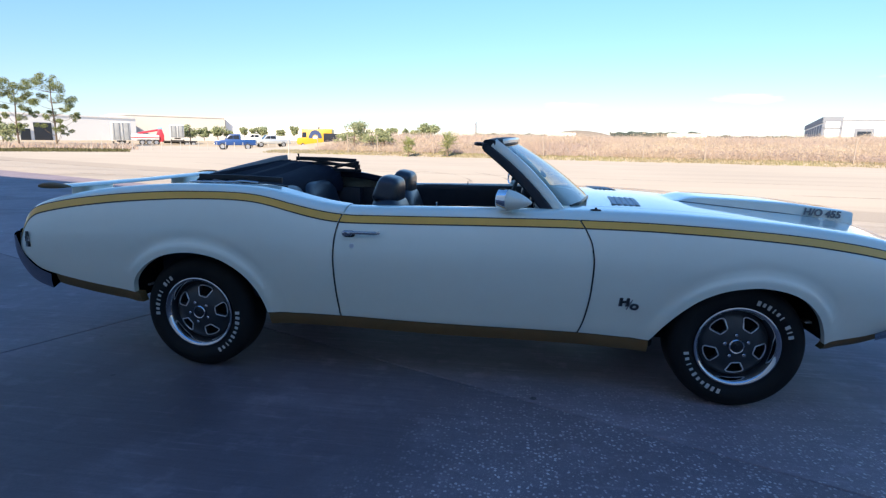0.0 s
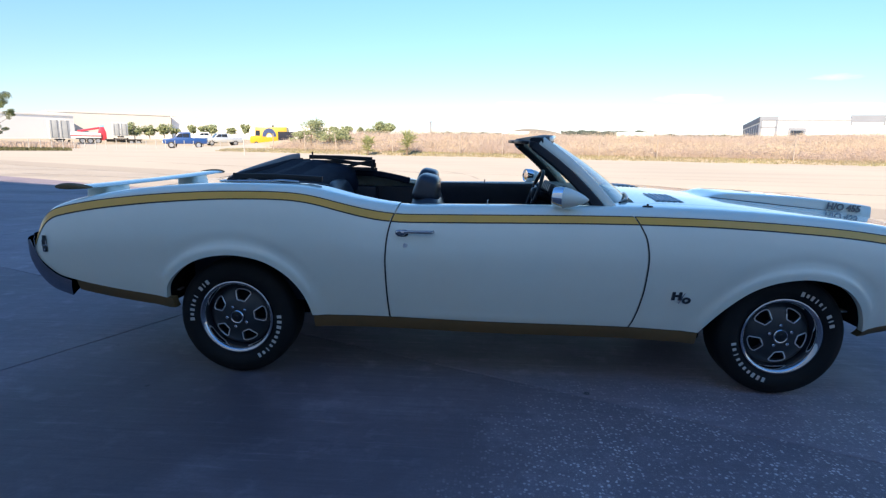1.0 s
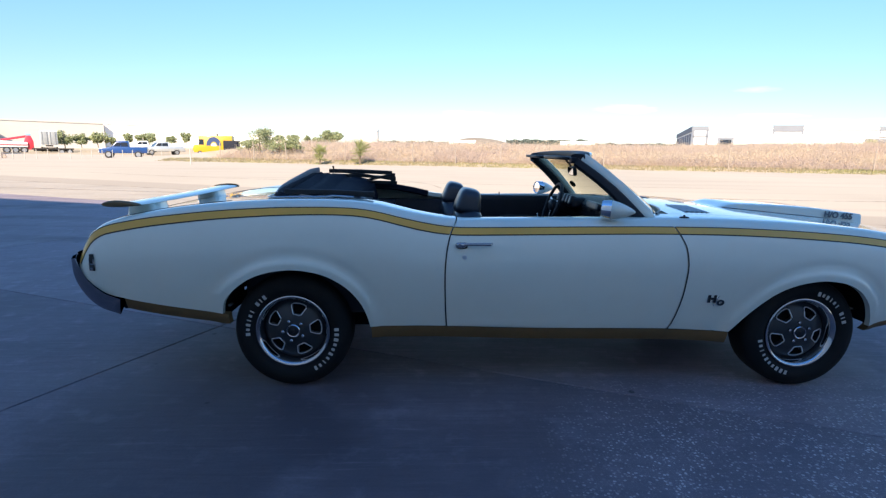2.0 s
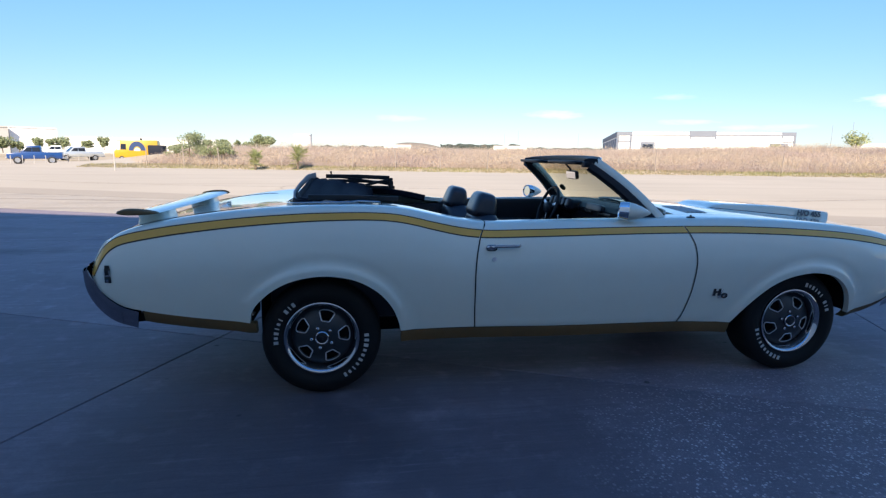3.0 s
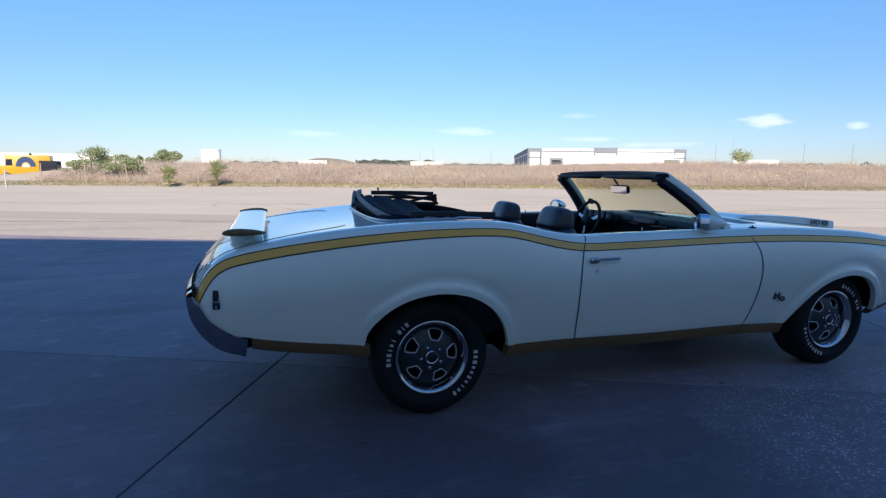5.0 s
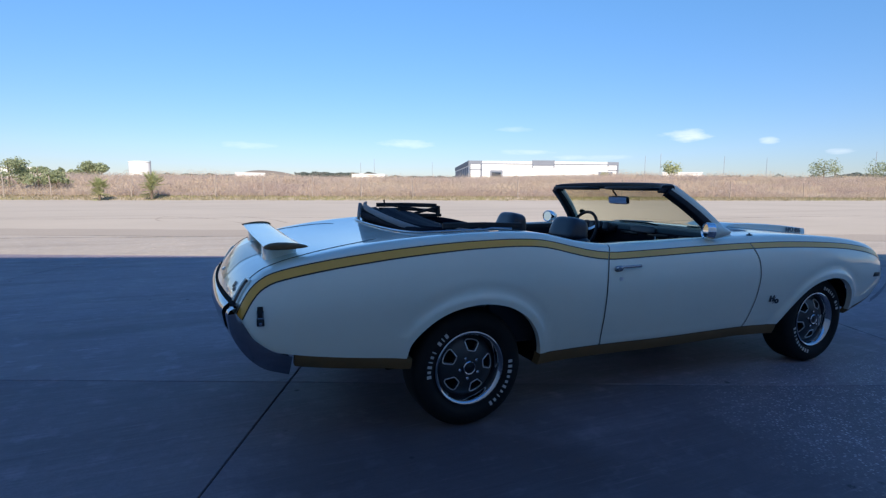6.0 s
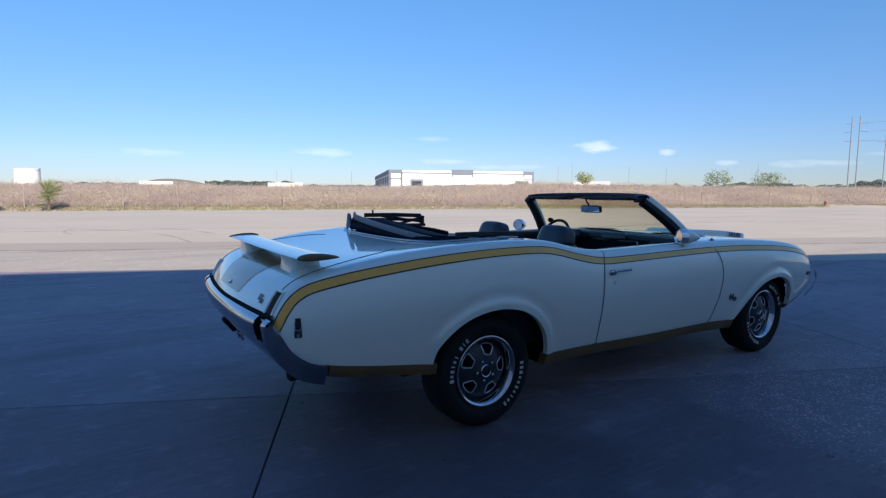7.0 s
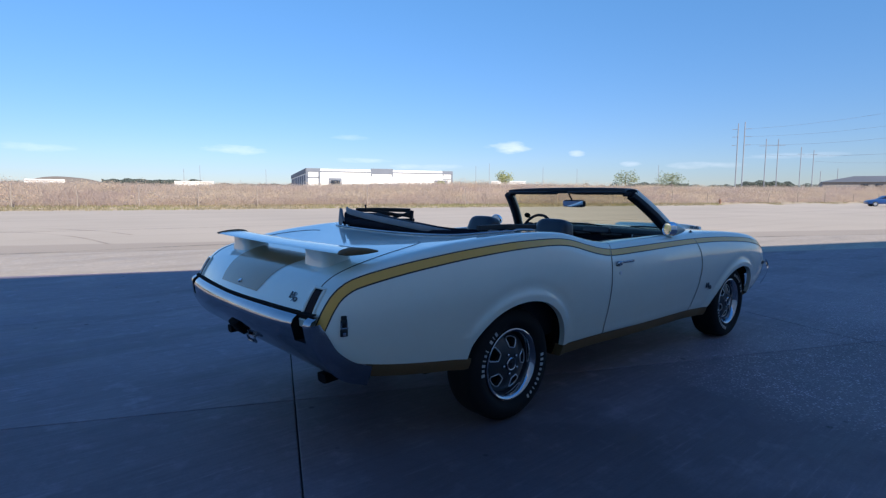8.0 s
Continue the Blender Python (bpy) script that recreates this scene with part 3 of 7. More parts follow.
# ---- rear end ----
# chrome bumper: tall wrapped ends, bar across the tail
IN_L = [(-1.150, 0.712), (-1.118, 0.655), (-1.075, 0.585), (-1.00, 0.527), (-0.915, 0.495)]
OUT_L = [(-1.185, 0.705), (-1.168, 0.605), (-1.118, 0.515), (-1.040, 0.445), (-0.930, 0.405)]
YS = [0.838, 0.850, 0.858, 0.866, 0.870]
side_in = spline([(x, -y, z) for (x, z), y in zip(IN_L, YS)], 5)
side_out = spline([(x, -(y - 0.022), z) for (x, z), y in zip(OUT_L, YS)], 5)
MID = [(-1.243, 0.672), (-1.220, 0.610), (-1.168, 0.550), (-1.110, 0.490), (-1.05, 0.455)]
mid_out = spline([(x, 0, z) for x, z in MID], 5)
bm = bmesh.new()
for s in (1, -1):
    rows = []
    for a, b in zip(side_in, side_out):
        r = []
        for j in range(6):
            u = j / 5
            p = a.lerp(b, u)
            r.append((p.x, s * (p.y - 0.007 * math.sin(math.pi * min(1, u * 0.75 + 0.1))), p.z))
        rows.append(r)
    grid(bm, rows, flip=s < 0)
NOTCH = (0.835, 0.937)
across_u = sorted([lerp(-1, 1, j / 32) for j in range(33) if not 0.80 < abs(lerp(-1, 1, j / 32)) < 0.97] + [k * v for k in (1, -1) for v in (NOTCH[0], 0.886, NOTCH[1], 0.97)])
cols = []
for y in across_u:
    col = []
    for a, m in zip(side_out, mid_out):
        yy = y * abs(a.y - 0.007 * math.sin(math.pi * 0.85))
        bowed = lerp(m.x, a.x, abs(y) ** 2.6)
        zz = lerp(m.z, a.z, abs(y) ** 3)
        col.append((bowed, yy, zz))
    top = col[0]
    inner = (top[0] + 0.048, top[1] * 0.985, 0.735)
    mid1 = (top[0] + 0.028, top[1], 0.731)
    mid2 = (top[0] + 0.009, top[1], lerp(top[2], 0.731, 0.6))
    cols.append([inner, mid1, mid2] + col)
# plain stretches of the bar, with a deep notch beside each tail lamp
CUT = 7
spans, start = [], 0
for k, y in enumerate(across_u):
    if any(abs(abs(y) - n) < 1e-6 for n in NOTCH):
        spans.append((start, k))
        start = k
spans.append((start, len(across_u) - 1))
pockets = []
for k, (a, b) in enumerate(spans):
    block = cols[a:b + 1]
    if k % 2:
        pockets.append(block)
        grid(bm, [c[CUT:] for c in block], flip=True)
    else:
        grid(bm, block, flip=True)
bmesh.ops.remove_doubles(bm, verts=bm.verts[:], dist=0.002)
bmesh.ops.recalc_face_normals(bm, faces=bm.faces[:])
rear_bumper = part("rear_bumper", bm, BUMPER_CHROME, car, "chrome rear bumper wrapping round the corners", angle=58)
for block in pockets:
    bm = bmesh.new()
    grid(bm, [[(p[0] + 0.050, p[1], p[2]) for p in c[:CUT + 1]] for c in block])
    grid(bm, [[(c[CUT][0] + d, c[CUT][1], c[CUT][2]) for c in block] for d in (0.002, 0.05)])
    for c in (block[0], block[-1]):
        grid(bm, [[(p[0] + d, p[1], p[2]) for p in c[:CUT + 1]] for d in (0.002, 0.05)])
    bmesh.ops.recalc_face_normals(bm, faces=bm.faces[:])
    sub("bumper_notch", bm, DARK, rear_bumper, "black notch in the bumper")
# black strip in place of the shaded gap under the tail panel
bm = bmesh.new()
rows = []
for j in range(25):
    y = lerp(-0.80, 0.80, j / 24)
    f = 1 - (y / 0.82) ** 2
    xx = -1.150 - 0.062 * f
    rows.append([(xx + 0.012, y, 0.746), (xx - 0.006, y, 0.738), (xx - 0.005, y, 0.722), (xx + 0.03, y, 0.70)])
grid(bm, rows)
part("tail_gap", bm, DARK, car, "black strip for the shaded gap above the bumper")
# gold panel and lock on the tail, badges
for s in (1, -1):
    bm = bmesh.new()
    sweep(bm, [(-0.90, s * 0.605, 0.405), (-1.025, s * 0.610, 0.396)], oval(0.075, 0.048, 14, 4))
    part("exhaust_tip", bm, DARK, car, "black exhaust tip")
bm = bmesh.new()
box(bm, (-1.125, -0.05, 0.512), (0.05, 0.11, 0.010), 0.004)
box(bm, (-1.135, -0.05, 0.478), (0.022, 0.07, 0.010), 0.004)
for yy in (-0.10, -0.0):
    tube(bm, spline([(-1.10, yy, 0.53), (-1.14, yy, 0.505), (-1.13, yy, 0.475)], 4), 0.006, 6)
part("plate_bracket", bm, CHROME_DULL, car, "small chrome plate bracket")

# black block set on the bumper imitates a shaded hollow
bm = bmesh.new()
box(bm, (-1.182, 0.02, 0.548), (0.03, 0.12, 0.085), 0.012, Matrix.Rotation(radians(-38), 3, "Y"))
sub("plate_recess", bm, DARK, rear_bumper, "black block in place of the shaded plate recess")

# seam of the trunk lid
def deck_at(x, y):
    yb = wmax(x) * shape(1.0)
    sh = 1 - math.exp(-(yb - abs(y)) / 0.018)
    return lerp(belt(x) + rise(x) * sh, deck_mid(x), 1 - (y / yb) ** 2)


def deck_pt(x, y, lift=0.0):
    yb = wmax(x) * shape(1.0)
    return Vector((x - bow(x) * (1 - (y / yb) ** 2) - lift * 0.6, y, deck_at(x, y) + lift * 0.8))


# tail lamps: flat black inlays imitating shaded slots down the corners, in bright bezels
for s in (1, -1):
    rows, lens = [], []
    for k in range(9):
        u = k / 8
        x = lerp(-1.074, -1.150, u)
        y0, y1 = 0.694, 0.768
        rows.append([deck_pt(x, s * lerp(y0, y1, j / 3), 0.0025) for j in range(4)])
        if 0 < k < 8:
            lens.append([deck_pt(x, s * lerp(y0 + 0.012, y1 - 0.012, j / 2), 0.005) for j in range(3)])
    bm = bmesh.new()
    grid(bm, rows, flip=s > 0)
    lamp = part("tail_lamp", bm, DARK, car, "flat black inlay imitating a shaded tail lamp recess")
    bm = bmesh.new()
    grid(bm, lens, flip=s > 0)
    sub("lens", bm, LENS_RED, lamp, "dark red lens")
    bm = bmesh.new()
    loop = [r[0] for r in rows] + rows[-1][1:3] + [r[3] for r in rows[::-1]] + rows[0][2:0:-1] + [rows[0][0]]
    tube(bm, loop, 0.0075, 8)
    sub("lamp_bezel", bm, PAINT, lamp, "white lamp bezel")
# gold panel on the slope of the trunk lid
bm = bmesh.new()
rows = []
for k in range(15):
    x = lerp(-1.126, -0.86, k / 14)
    w = lerp(0.25, 0.36, (k / 14) ** 0.7)
    rows.append([deck_pt(x, lerp(-w, w, j / 12), 0.0018) for j in range(13)])
grid(bm, rows, flip=True)
bmesh.ops.recalc_face_normals(bm, faces=bm.faces[:])
# the stripe's gold again, darkened in colour for how the tail is lit
part("trunk_stripe", bm, mat("light_darkened_trunk_gold", (0.31, 0.175, 0.060), 0.35, var=0.12, scale=3.0, coat=0.7), car, "gold painted panel on the trunk")

for s in (1, -1):
    bm = bmesh.new()
    P = spline([(-1.075, -s * 0.725, 0), (-0.95, -s * 0.735, 0), (-0.75, -s * 0.715, 0), (-0.55, -s * 0.675, 0), (-0.44, -s * 0.62, 0), (-0.40, -s * 0.55, 0)], 5)
    tube(bm, [(p.x - bow(p.x) * (1 - (p.y / (wmax(p.x) * 0.95)) ** 2), p.y, deck_at(p.x, p.y) - 0.001) for p in P], 0.0035, 6)
    part("trunk_seam", bm, BADGE, car, "dark trunk lid seam")

# rear wing on two broad feet
WING = curve1([(0, 0.998), (0.6, 1.002), (0.85, 1.006)])


def wing_section(u):
    y = lerp(-0.80, 0.80, u)
    ch = 0.185
    out = []
    for k in range(16):
        a = k * math.tau / 16
        c, s_ = math.cos(a), math.sin(a)
        th = 0.030 * (0.75 + 0.25 * c) * (1 if s_ > 0 else 0.55)
        out.append((c * ch / 2, s_ * th / 1.6))
    return out


bm = bmesh.new()
sweep(bm, [(-0.918, y, WING(abs(y)) - 0.012) for y in frange(-0.775, 0.81, 16)], wing_section)
wing = part("rear_wing", bm, PAINT, car, "white rear wing with gold tips", angle=50)
for s in (1, -1):
    bm = bmesh.new()
    sweep(bm, [(-0.918, s * y + 0.017, 0.994) for y in (0.780, 0.803, 0.815, 0.820)], lambda u: [(a * (1.10 - 0.5 * u ** 3), b * (1.55 - 1.0 * u ** 2)) for a, b in wing_section(0.5)])
    bmesh.ops.recalc_face_normals(bm, faces=bm.faces[:])
    sub("wing_tip", bm, ROCKER, wing, "gold wing tip with shade put into its colour")
    bm = bmesh.new()
    rows = []
    for k in range(9):
        u = k / 8
        z = lerp(0.895, 0.992, u)
        w = 0.215 + 0.07 * (1 - u) ** 2
        c = 0.155 + 0.04 * (1 - u) ** 2
        xc = -0.922 + 0.012 * (1 - u)
        rows.append([(xc + a, s * 0.485 + b, z - (0.02 * (0 if a > 0 else 1) + 0.01) * (1 - u)) for a, b in oval(c, w, 24, 4.5)])
    vs = grid(bm, rows, close_v=True)
    bmesh.ops.recalc_face_normals(bm, faces=bm.faces[:])
    sub("wing_foot", bm, PAINT, wing)

# front bumper ends and face
bm = bmesh.new()
for s in (1, -1):
    fi = spline([(3.690, 0.640, 0.845), (3.64, 0.588, 0.897), (3.51, 0.507, 0.925), (3.385, 0.445, 0.932)], 5)
    fo = spline([(3.705, 0.59, 0.84), (3.655, 0.535, 0.885), (3.525, 0.460, 0.910), (3.395, 0.410, 0.918)], 5)
    rows = []
    for a, b in zip(fi, fo):
        rows.append([(lerp(a.x, b.x, j / 5), -s * (lerp(a.z, b.z, j / 5) + 0.004 * math.sin(math.pi * j / 5)), lerp(a.y, b.y, j / 5)) for j in range(6)])
    grid(bm, rows, flip=s < 0)
rows = []
for j in range(17):
    y = lerp(-0.80, 0.80, j / 16)
    xx = 3.69 + 0.07 * (1 - (y / 0.8) ** 2)
    rows.append([(xx - 0.04, y, 0.66), (xx + 0.02, y, 0.64), (xx + 0.025, y, 0.56), (xx - 0.03, y, 0.49)])
grid(bm, rows)
bmesh.ops.recalc_face_normals(bm, faces=bm.faces[:])
part("front_bumper", bm, CHROME, car, "chrome front bumper", angle=60)
bm = bmesh.new()
box(bm, (3.61, 0, 0.67), (0.04, 1.5, 0.10), 0.01)
part("grille", bm, BADGE, car, "black grille")

# ---- hood scoop with lettering ----


def hood_z(x, y):
    yb = wmax(x) * shape(1.0)
    return lerp(belt(x) + rise(x), hood_mid(x), 1 - (y / yb) ** 2)


scoop_top = curve1([(2.60, 0.975), (2.72, 0.985), (2.80, 0.985), (2.96, 0.981), (3.26, 0.966), (3.60, 0.930)])
bm = bmesh.new()
rows = []
for x in frange(2.69, 3.60, 20):
    u = (x - 2.69) / 0.91
    w = lerp(0.20, 0.265, u ** 0.6)
    r = []
    for y, f in ((-w - 0.006, -0.10), (-w - 0.003, 0.04), (-w + 0.004, 0.90), (-w + 0.014, 1.0), (-w * 0.5, 1.03), (0, 1.04), (w * 0.5, 1.03), (w - 0.014, 1.0), (w - 0.004, 0.90), (w + 0.003, 0.04), (w + 0.006, -0.10)):
        base = hood_z(x, y)
        r.append((x, y, base - 0.002 if f <= 0 else lerp(base, max(base + 0.003, scoop_top(x)), f * smoothstep(2.67, 2.77, x)) + 0.001))
    rows.append(r)
grid(bm, rows, flip=True)
flange(bm, (-0.05, 0, 0))
SCOOP_EDGE = [(x, lerp(0.20, 0.265, ((x - 2.69) / 0.91) ** 0.6) + 0.007) for x in frange(2.69, 3.60, 16)]
sub("hood_scoop", bm, PAINT, hood, "raised white hood scoop", angle=50)
bm = bmesh.new()
box(bm, (3.585, 0, lerp(hood_z(3.585, 0), scoop_top(3.585), 0.45)), (0.02, 0.46, 0.75 * (scoop_top(3.585) - hood_z(3.585, 0))), 0.004)
part("scoop_mouth", bm, BADGE, hood, "black scoop mouth")

for s in (1, -1):
    bm = bmesh.new()
    tube(bm, [(x, s * y, hood_z(x, y) + 0.0005) for x, y in SCOOP_EDGE], 0.0022, 6)
    part("scoop_seam", bm, BADGE, hood, "dark seam along the scoop")


def lettering(text, size, depth, matrix, material, parent, name="lettering", shear=0.0, label="", bold=None):
    cu = bpy.data.curves.new(name, "FONT")
    cu.body, cu.size, cu.extrude, cu.shear = text, size, depth, shear
    cu.align_x, cu.align_y = "CENTER", "CENTER"
    cu.offset = size * 0.03 if bold is None else bold
    tmp = new("tmp_text", cu)
    me = bpy.data.meshes.new_from_object(tmp)
    bpy.data.objects.remove(tmp)
    bpy.data.curves.remove(cu)
    me.name = name
    me.materials.clear()
    me.materials.append(material)
    ob = new(name, me)
    ob.parent = parent
    ob.matrix_local = matrix
    if label:
        ob["label"] = label
    return ob


for s in (-1, 1):
    m = Matrix.Translation((3.44, s * 0.266, lerp(hood_z(3.44, 0.27), scoop_top(3.44), 0.52))) @ Matrix.Rotation(0 if s < 0 else math.pi, 4, "Z") @ Matrix.Rotation(radians(5 * -s), 4, "Y") @ Matrix.Rotation(radians(82), 4, "X")
    lettering("H/O 455", 0.054, 0.002, m, LETTER_DARK, hood, "hood_lettering", 0.1, "dark grey letters on the scoop side")
for s in (1, -1):
    for k in range(5):
        bm = bmesh.new()
        x = 2.285 + 0.030 * k
        y0, y1 = 0.30, 0.63
        rows = [[(x - 0.02 * (y / 0.5) ** 2 + dx_, s * y, hood_z(x, y) + dz_) for dx_, dz_ in ((-0.0145, 0.001), (-0.010, 0.007), (0.008, 0.003), (0.0145, 0.001))] for y in frange(y0, y1, 6)]
        grid(bm, rows, flip=s < 0)
        part("hood_louvre", bm, VENT, hood, "dark grey hood louvre")

# ---- windshield ----
base_pts = spline([(1.945, -0.800, 0.955), (2.04, -0.68, 0.965), (2.13, -0.40, 0.978), (2.16, 0, 0.985), (2.13, 0.40, 0.978), (2.04, 0.68, 0.965), (1.945, 0.800, 0.955)], 6)
top_pts = spline([(1.605, -0.630, 1.272), (1.66, -0.55, 1.283), (1.70, -0.30, 1.290), (1.71, 0, 1.292), (1.70, 0.30, 1.290), (1.66, 0.55, 1.283), (1.605, 0.630, 1.272)], 6)
bm = bmesh.new()
rows = []
for a, b in zip(base_pts, top_pts):
    r = []
    for j in range(9):
        p = a.lerp(b, j / 8)
        p.z += 0.012 * math.sin(math.pi * j / 8)
        p.x += 0.010 * math.sin(math.pi * j / 8)
        r.append(p)
    rows.append(r)
grid(bm, rows)
flange(bm, (-0.004, 0, -0.003))
shield = part("windshield", bm, WINDSHIELD, car, "curved yellow-tinted windshield glass")
shield.visible_shadow = False
for s in (1, -1):
    lo, hi = Vector((1.955, -s * 0.812, 0.945)), Vector((1.605, -s * 0.640, 1.275))
    P = [lo.lerp(hi, u) + Vector((0.012, 0, 0.014)) * math.sin(math.pi * u) for u in (0, 0.15, 0.3, 0.5, 0.7, 0.85, 1)]
    bm = bmesh.new()
    sweep(bm, [p + Vector((0.010, s * 0.004, 0.004)) for p in P], oval(0.030, 0.054, 12, 3.5), up=(0.7, 0, 0.7))
    pil = part("windshield_pillar", bm, PAINT, car, "white windshield pillar")
    bm = bmesh.new()
    sweep(bm, [p + Vector((-0.026, s * 0.012, -0.024)) for p in P], lambda u: oval(0.074, lerp(0.056, 0.046, u), 12, 4), up=(0.7, 0, 0.7))
    sub("pillar_lining", bm, VINYL, pil, "black inner lining")
    bm = bmesh.new()
    sweep(bm, [p + Vector((-0.020, -s * 0.012, -0.021)) for p in P], oval(0.010, 0.010, 8, 2), up=(0.7, 0, 0.7))
    sub("drip_trim", bm, CHROME, pil, "thin chrome trim")
bm = bmesh.new()
sweep(bm, [p + Vector((-0.018, 0, 0.004)) for p in top_pts], oval(0.085, 0.046, 14, 3.5))
header = part("windshield_header", bm, VINYL, car, "black windshield header")
bm = bmesh.new()
sweep(bm, [p + Vector((0.018, 0, 0.010)) for p in top_pts], oval(0.028, 0.028, 10, 3))
sub("header_trim", bm, PAINT, header, "white painted header edge")
bm = bmesh.new()
sweep(bm, [p + Vector((-0.045, 0, -0.018)) for p in top_pts[3:-3]], oval(0.012, 0.010, 8, 2))
sub("header_bead", bm, CHROME_DULL, header, "thin bright bead")
for s in (1, -1):
    bm = bmesh.new()
    rounded(bm, (1.565, s * 0.33, 1.272), (0.14, 0.50, 0.022), 3, 6, Matrix.Rotation(radians(4), 3, "Y"))
    sub("sun_visor", bm, VINYL, header, "black sun visor folded up")
    bm = bmesh.new()
    box(bm, (1.585, s * 0.60, 1.262), (0.07, 0.06, 0.035), 0.008)
    sub("top_latch", bm, VINYL, header, "black top latch")
bm = bmesh.new()
tube(bm, spline([(1.675, 0.02, 1.285), (1.69, 0.02, 1.25), (1.715, 0.02, 1.225), (1.725, 0.02, 1.20)], 4), 0.007, 8)
stem = part("mirror_arm", bm, VINYL, car, "black mirror arm")
bm = bmesh.new()
TILT = Matrix.Rotation(radians(-6), 3, "Z") @ Matrix.Rotation(radians(-7), 3, "Y")
rounded(bm, (1.730, 0.0, 1.182), (0.026, 0.245, 0.062), 3, 6, TILT)
rv = part("rear_view_mirror", bm, VINYL, car, "rear-view mirror in a dark frame")
bm = bmesh.new()
box(bm, Vector((1.730, 0.0, 1.182)) + TILT @ Vector((-0.0145, 0, 0)), (0.002, 0.226, 0.048), 0.0, TILT)
sub("glass", bm, MIRROR_GLASS, rv, "mirror glass")
# cowl, wipers
bm = bmesh.new()
rows = []
for p in base_pts:
    rows.append([(p.x - 0.06, p.y * 0.99, p.z - 0.02), (p.x + 0.005, p.y, p.z - 0.012), (p.x + 0.10 - 0.03 * (p.y / 0.8) ** 2, p.y * 0.97, p.z - 0.004), (p.x + 0.12, p.y * 0.97, p.z - 0.03)])
grid(bm, rows, flip=True)
part("cowl", bm, BADGE, car, "black cowl panel under the windshield")
for y0, y1 in ((-0.30, -0.74), (0.45, -0.02)):
    bm = bmesh.new()
    tube(bm, spline([(2.15, y0, 0.985), (2.12, lerp(y0, y1, 0.4), 0.988), (2.075 if y0 < 0 else 2.13, lerp(y0, y1, 0.8), 0.984), (2.02 if y0 < 0 else 2.13, y1, 0.972)], 4), 0.007, 6)
    part("wiper", bm, BADGE, car, "black wiper arm")
bm = bmesh.new()
rounded(bm, (2.135, -0.835, 0.962), (0.055, 0.022, 0.018), 2, 3)
tube(bm, [(2.135, -0.835, 0.962), (2.135, -0.835, 0.978)], 0.006, 8)
part("antenna_base", bm, BADGE, car, "small black antenna base")

# ---- door mirrors, handles, locks ----
for i, s in enumerate((1, -1)):
    c = Vector((1.668, -s * 0.880, 1.010))
    bm = bmesh.new()
    rows = []
    for x_, r_ in ((0.0, 0.047), (0.012, 0.050), (0.045, 0.0495), (0.08, 0.043), (0.115, 0.031), (0.146, 0.017), (0.163, 0.006), (0.167, 0.001)):
        rows.append([(c.x + x_, c.y + r_ * math.cos(k * math.tau / 24), c.z + r_ * 1.05 * math.sin(k * math.tau / 24)) for k in range(24)])
    grid(bm, rows, close_v=True)
    rows = [[(c.x + lerp(0.03, 0.02, u) + a, c.y + lerp(0, s * 0.02, u) + b, lerp(c.z - 0.038, 0.948, u)) for a, b in oval(lerp(0.042, 0.12, u ** 4), lerp(0.020, 0.045, u ** 4), 14)] for u in (0, 0.3, 0.6, 0.8, 0.9, 1)]
    grid(bm, rows, close_v=True)
    aim = Matrix.Rotation(radians(-22 if s > 0 else 22), 3, "Z") @ Matrix.Rotation(radians(3), 3, "Y")
    bmesh.ops.rotate(bm, cent=c, matrix=aim, verts=bm.verts[:])
    bmesh.ops.recalc_face_normals(bm, faces=bm.faces[:])
    part("door_mirror", bm, PAINT, doors[i], "white bullet-shaped door mirror")
    bm = bmesh.new()
    rows = [[(c.x + x_, c.y + r_ * math.cos(k * math.tau / 24), c.z + r_ * 1.05 * math.sin(k * math.tau / 24)) for k in range(24)] for x_, r_ in ((0.045, 0.0510), (0.0, 0.0500), (-0.006, 0.047), (-0.004, 0.043), (0.001, 0.041), (0.001, 0.001))]
    grid(bm, rows, close_v=True)
    bmesh.ops.rotate(bm, cent=c, matrix=aim, verts=bm.verts[:])
    bmesh.ops.recalc_face_normals(bm, faces=bm.faces[:])
    part("mirror_face", bm, MIRROR_GLASS, doors[i], "chrome-rimmed mirror glass")
    hy = side_y(0.93, 0.815)
    bm = bmesh.new()
    sweep(bm, [(x, -s * (hy + o), z) for x, o, z in ((0.885, 0.006, 0.826), (0.92, 0.018, 0.827), (1.0, 0.024, 0.828), (1.06, 0.020, 0.828), (1.068, 0.006, 0.828))], oval(0.014, 0.016, 10, 3))
    rounded(bm, (0.905, -s * (hy + 0.012), 0.822), (0.055, 0.03, 0.030), 2, 3)
    handle = part("door_handle", bm, CHROME, doors[i], "chrome door handle")
    # black pad stands in for the shade of a recess; the door stays flat
    bm = bmesh.new()
    rounded(bm, (0.912, -s * (hy + 0.003), 0.818), (0.062, 0.010, 0.036), 3, 3)
    sub("handle_recess", bm, BADGE, handle, "black pad in place of the shaded recess under the button")
    bm = bmesh.new()
    tube(bm, [(0.900, -s * (hy + 0.020), 0.820), (0.900, -s * (hy + 0.030), 0.820)], 0.011, 14)
    sub("push_button", bm, CHROME, handle, "round chrome push button")
    bm = bmesh.new()
    ly = side_y(0.927, 0.757)
    tube(bm, [(0.927, -s * (ly - 0.002), 0.757), (0.927, -s * (ly + 0.005), 0.757)], 0.0125, 16)
    part("door_lock", bm, SLOT_TRIM, doors[i], "round chrome door lock")


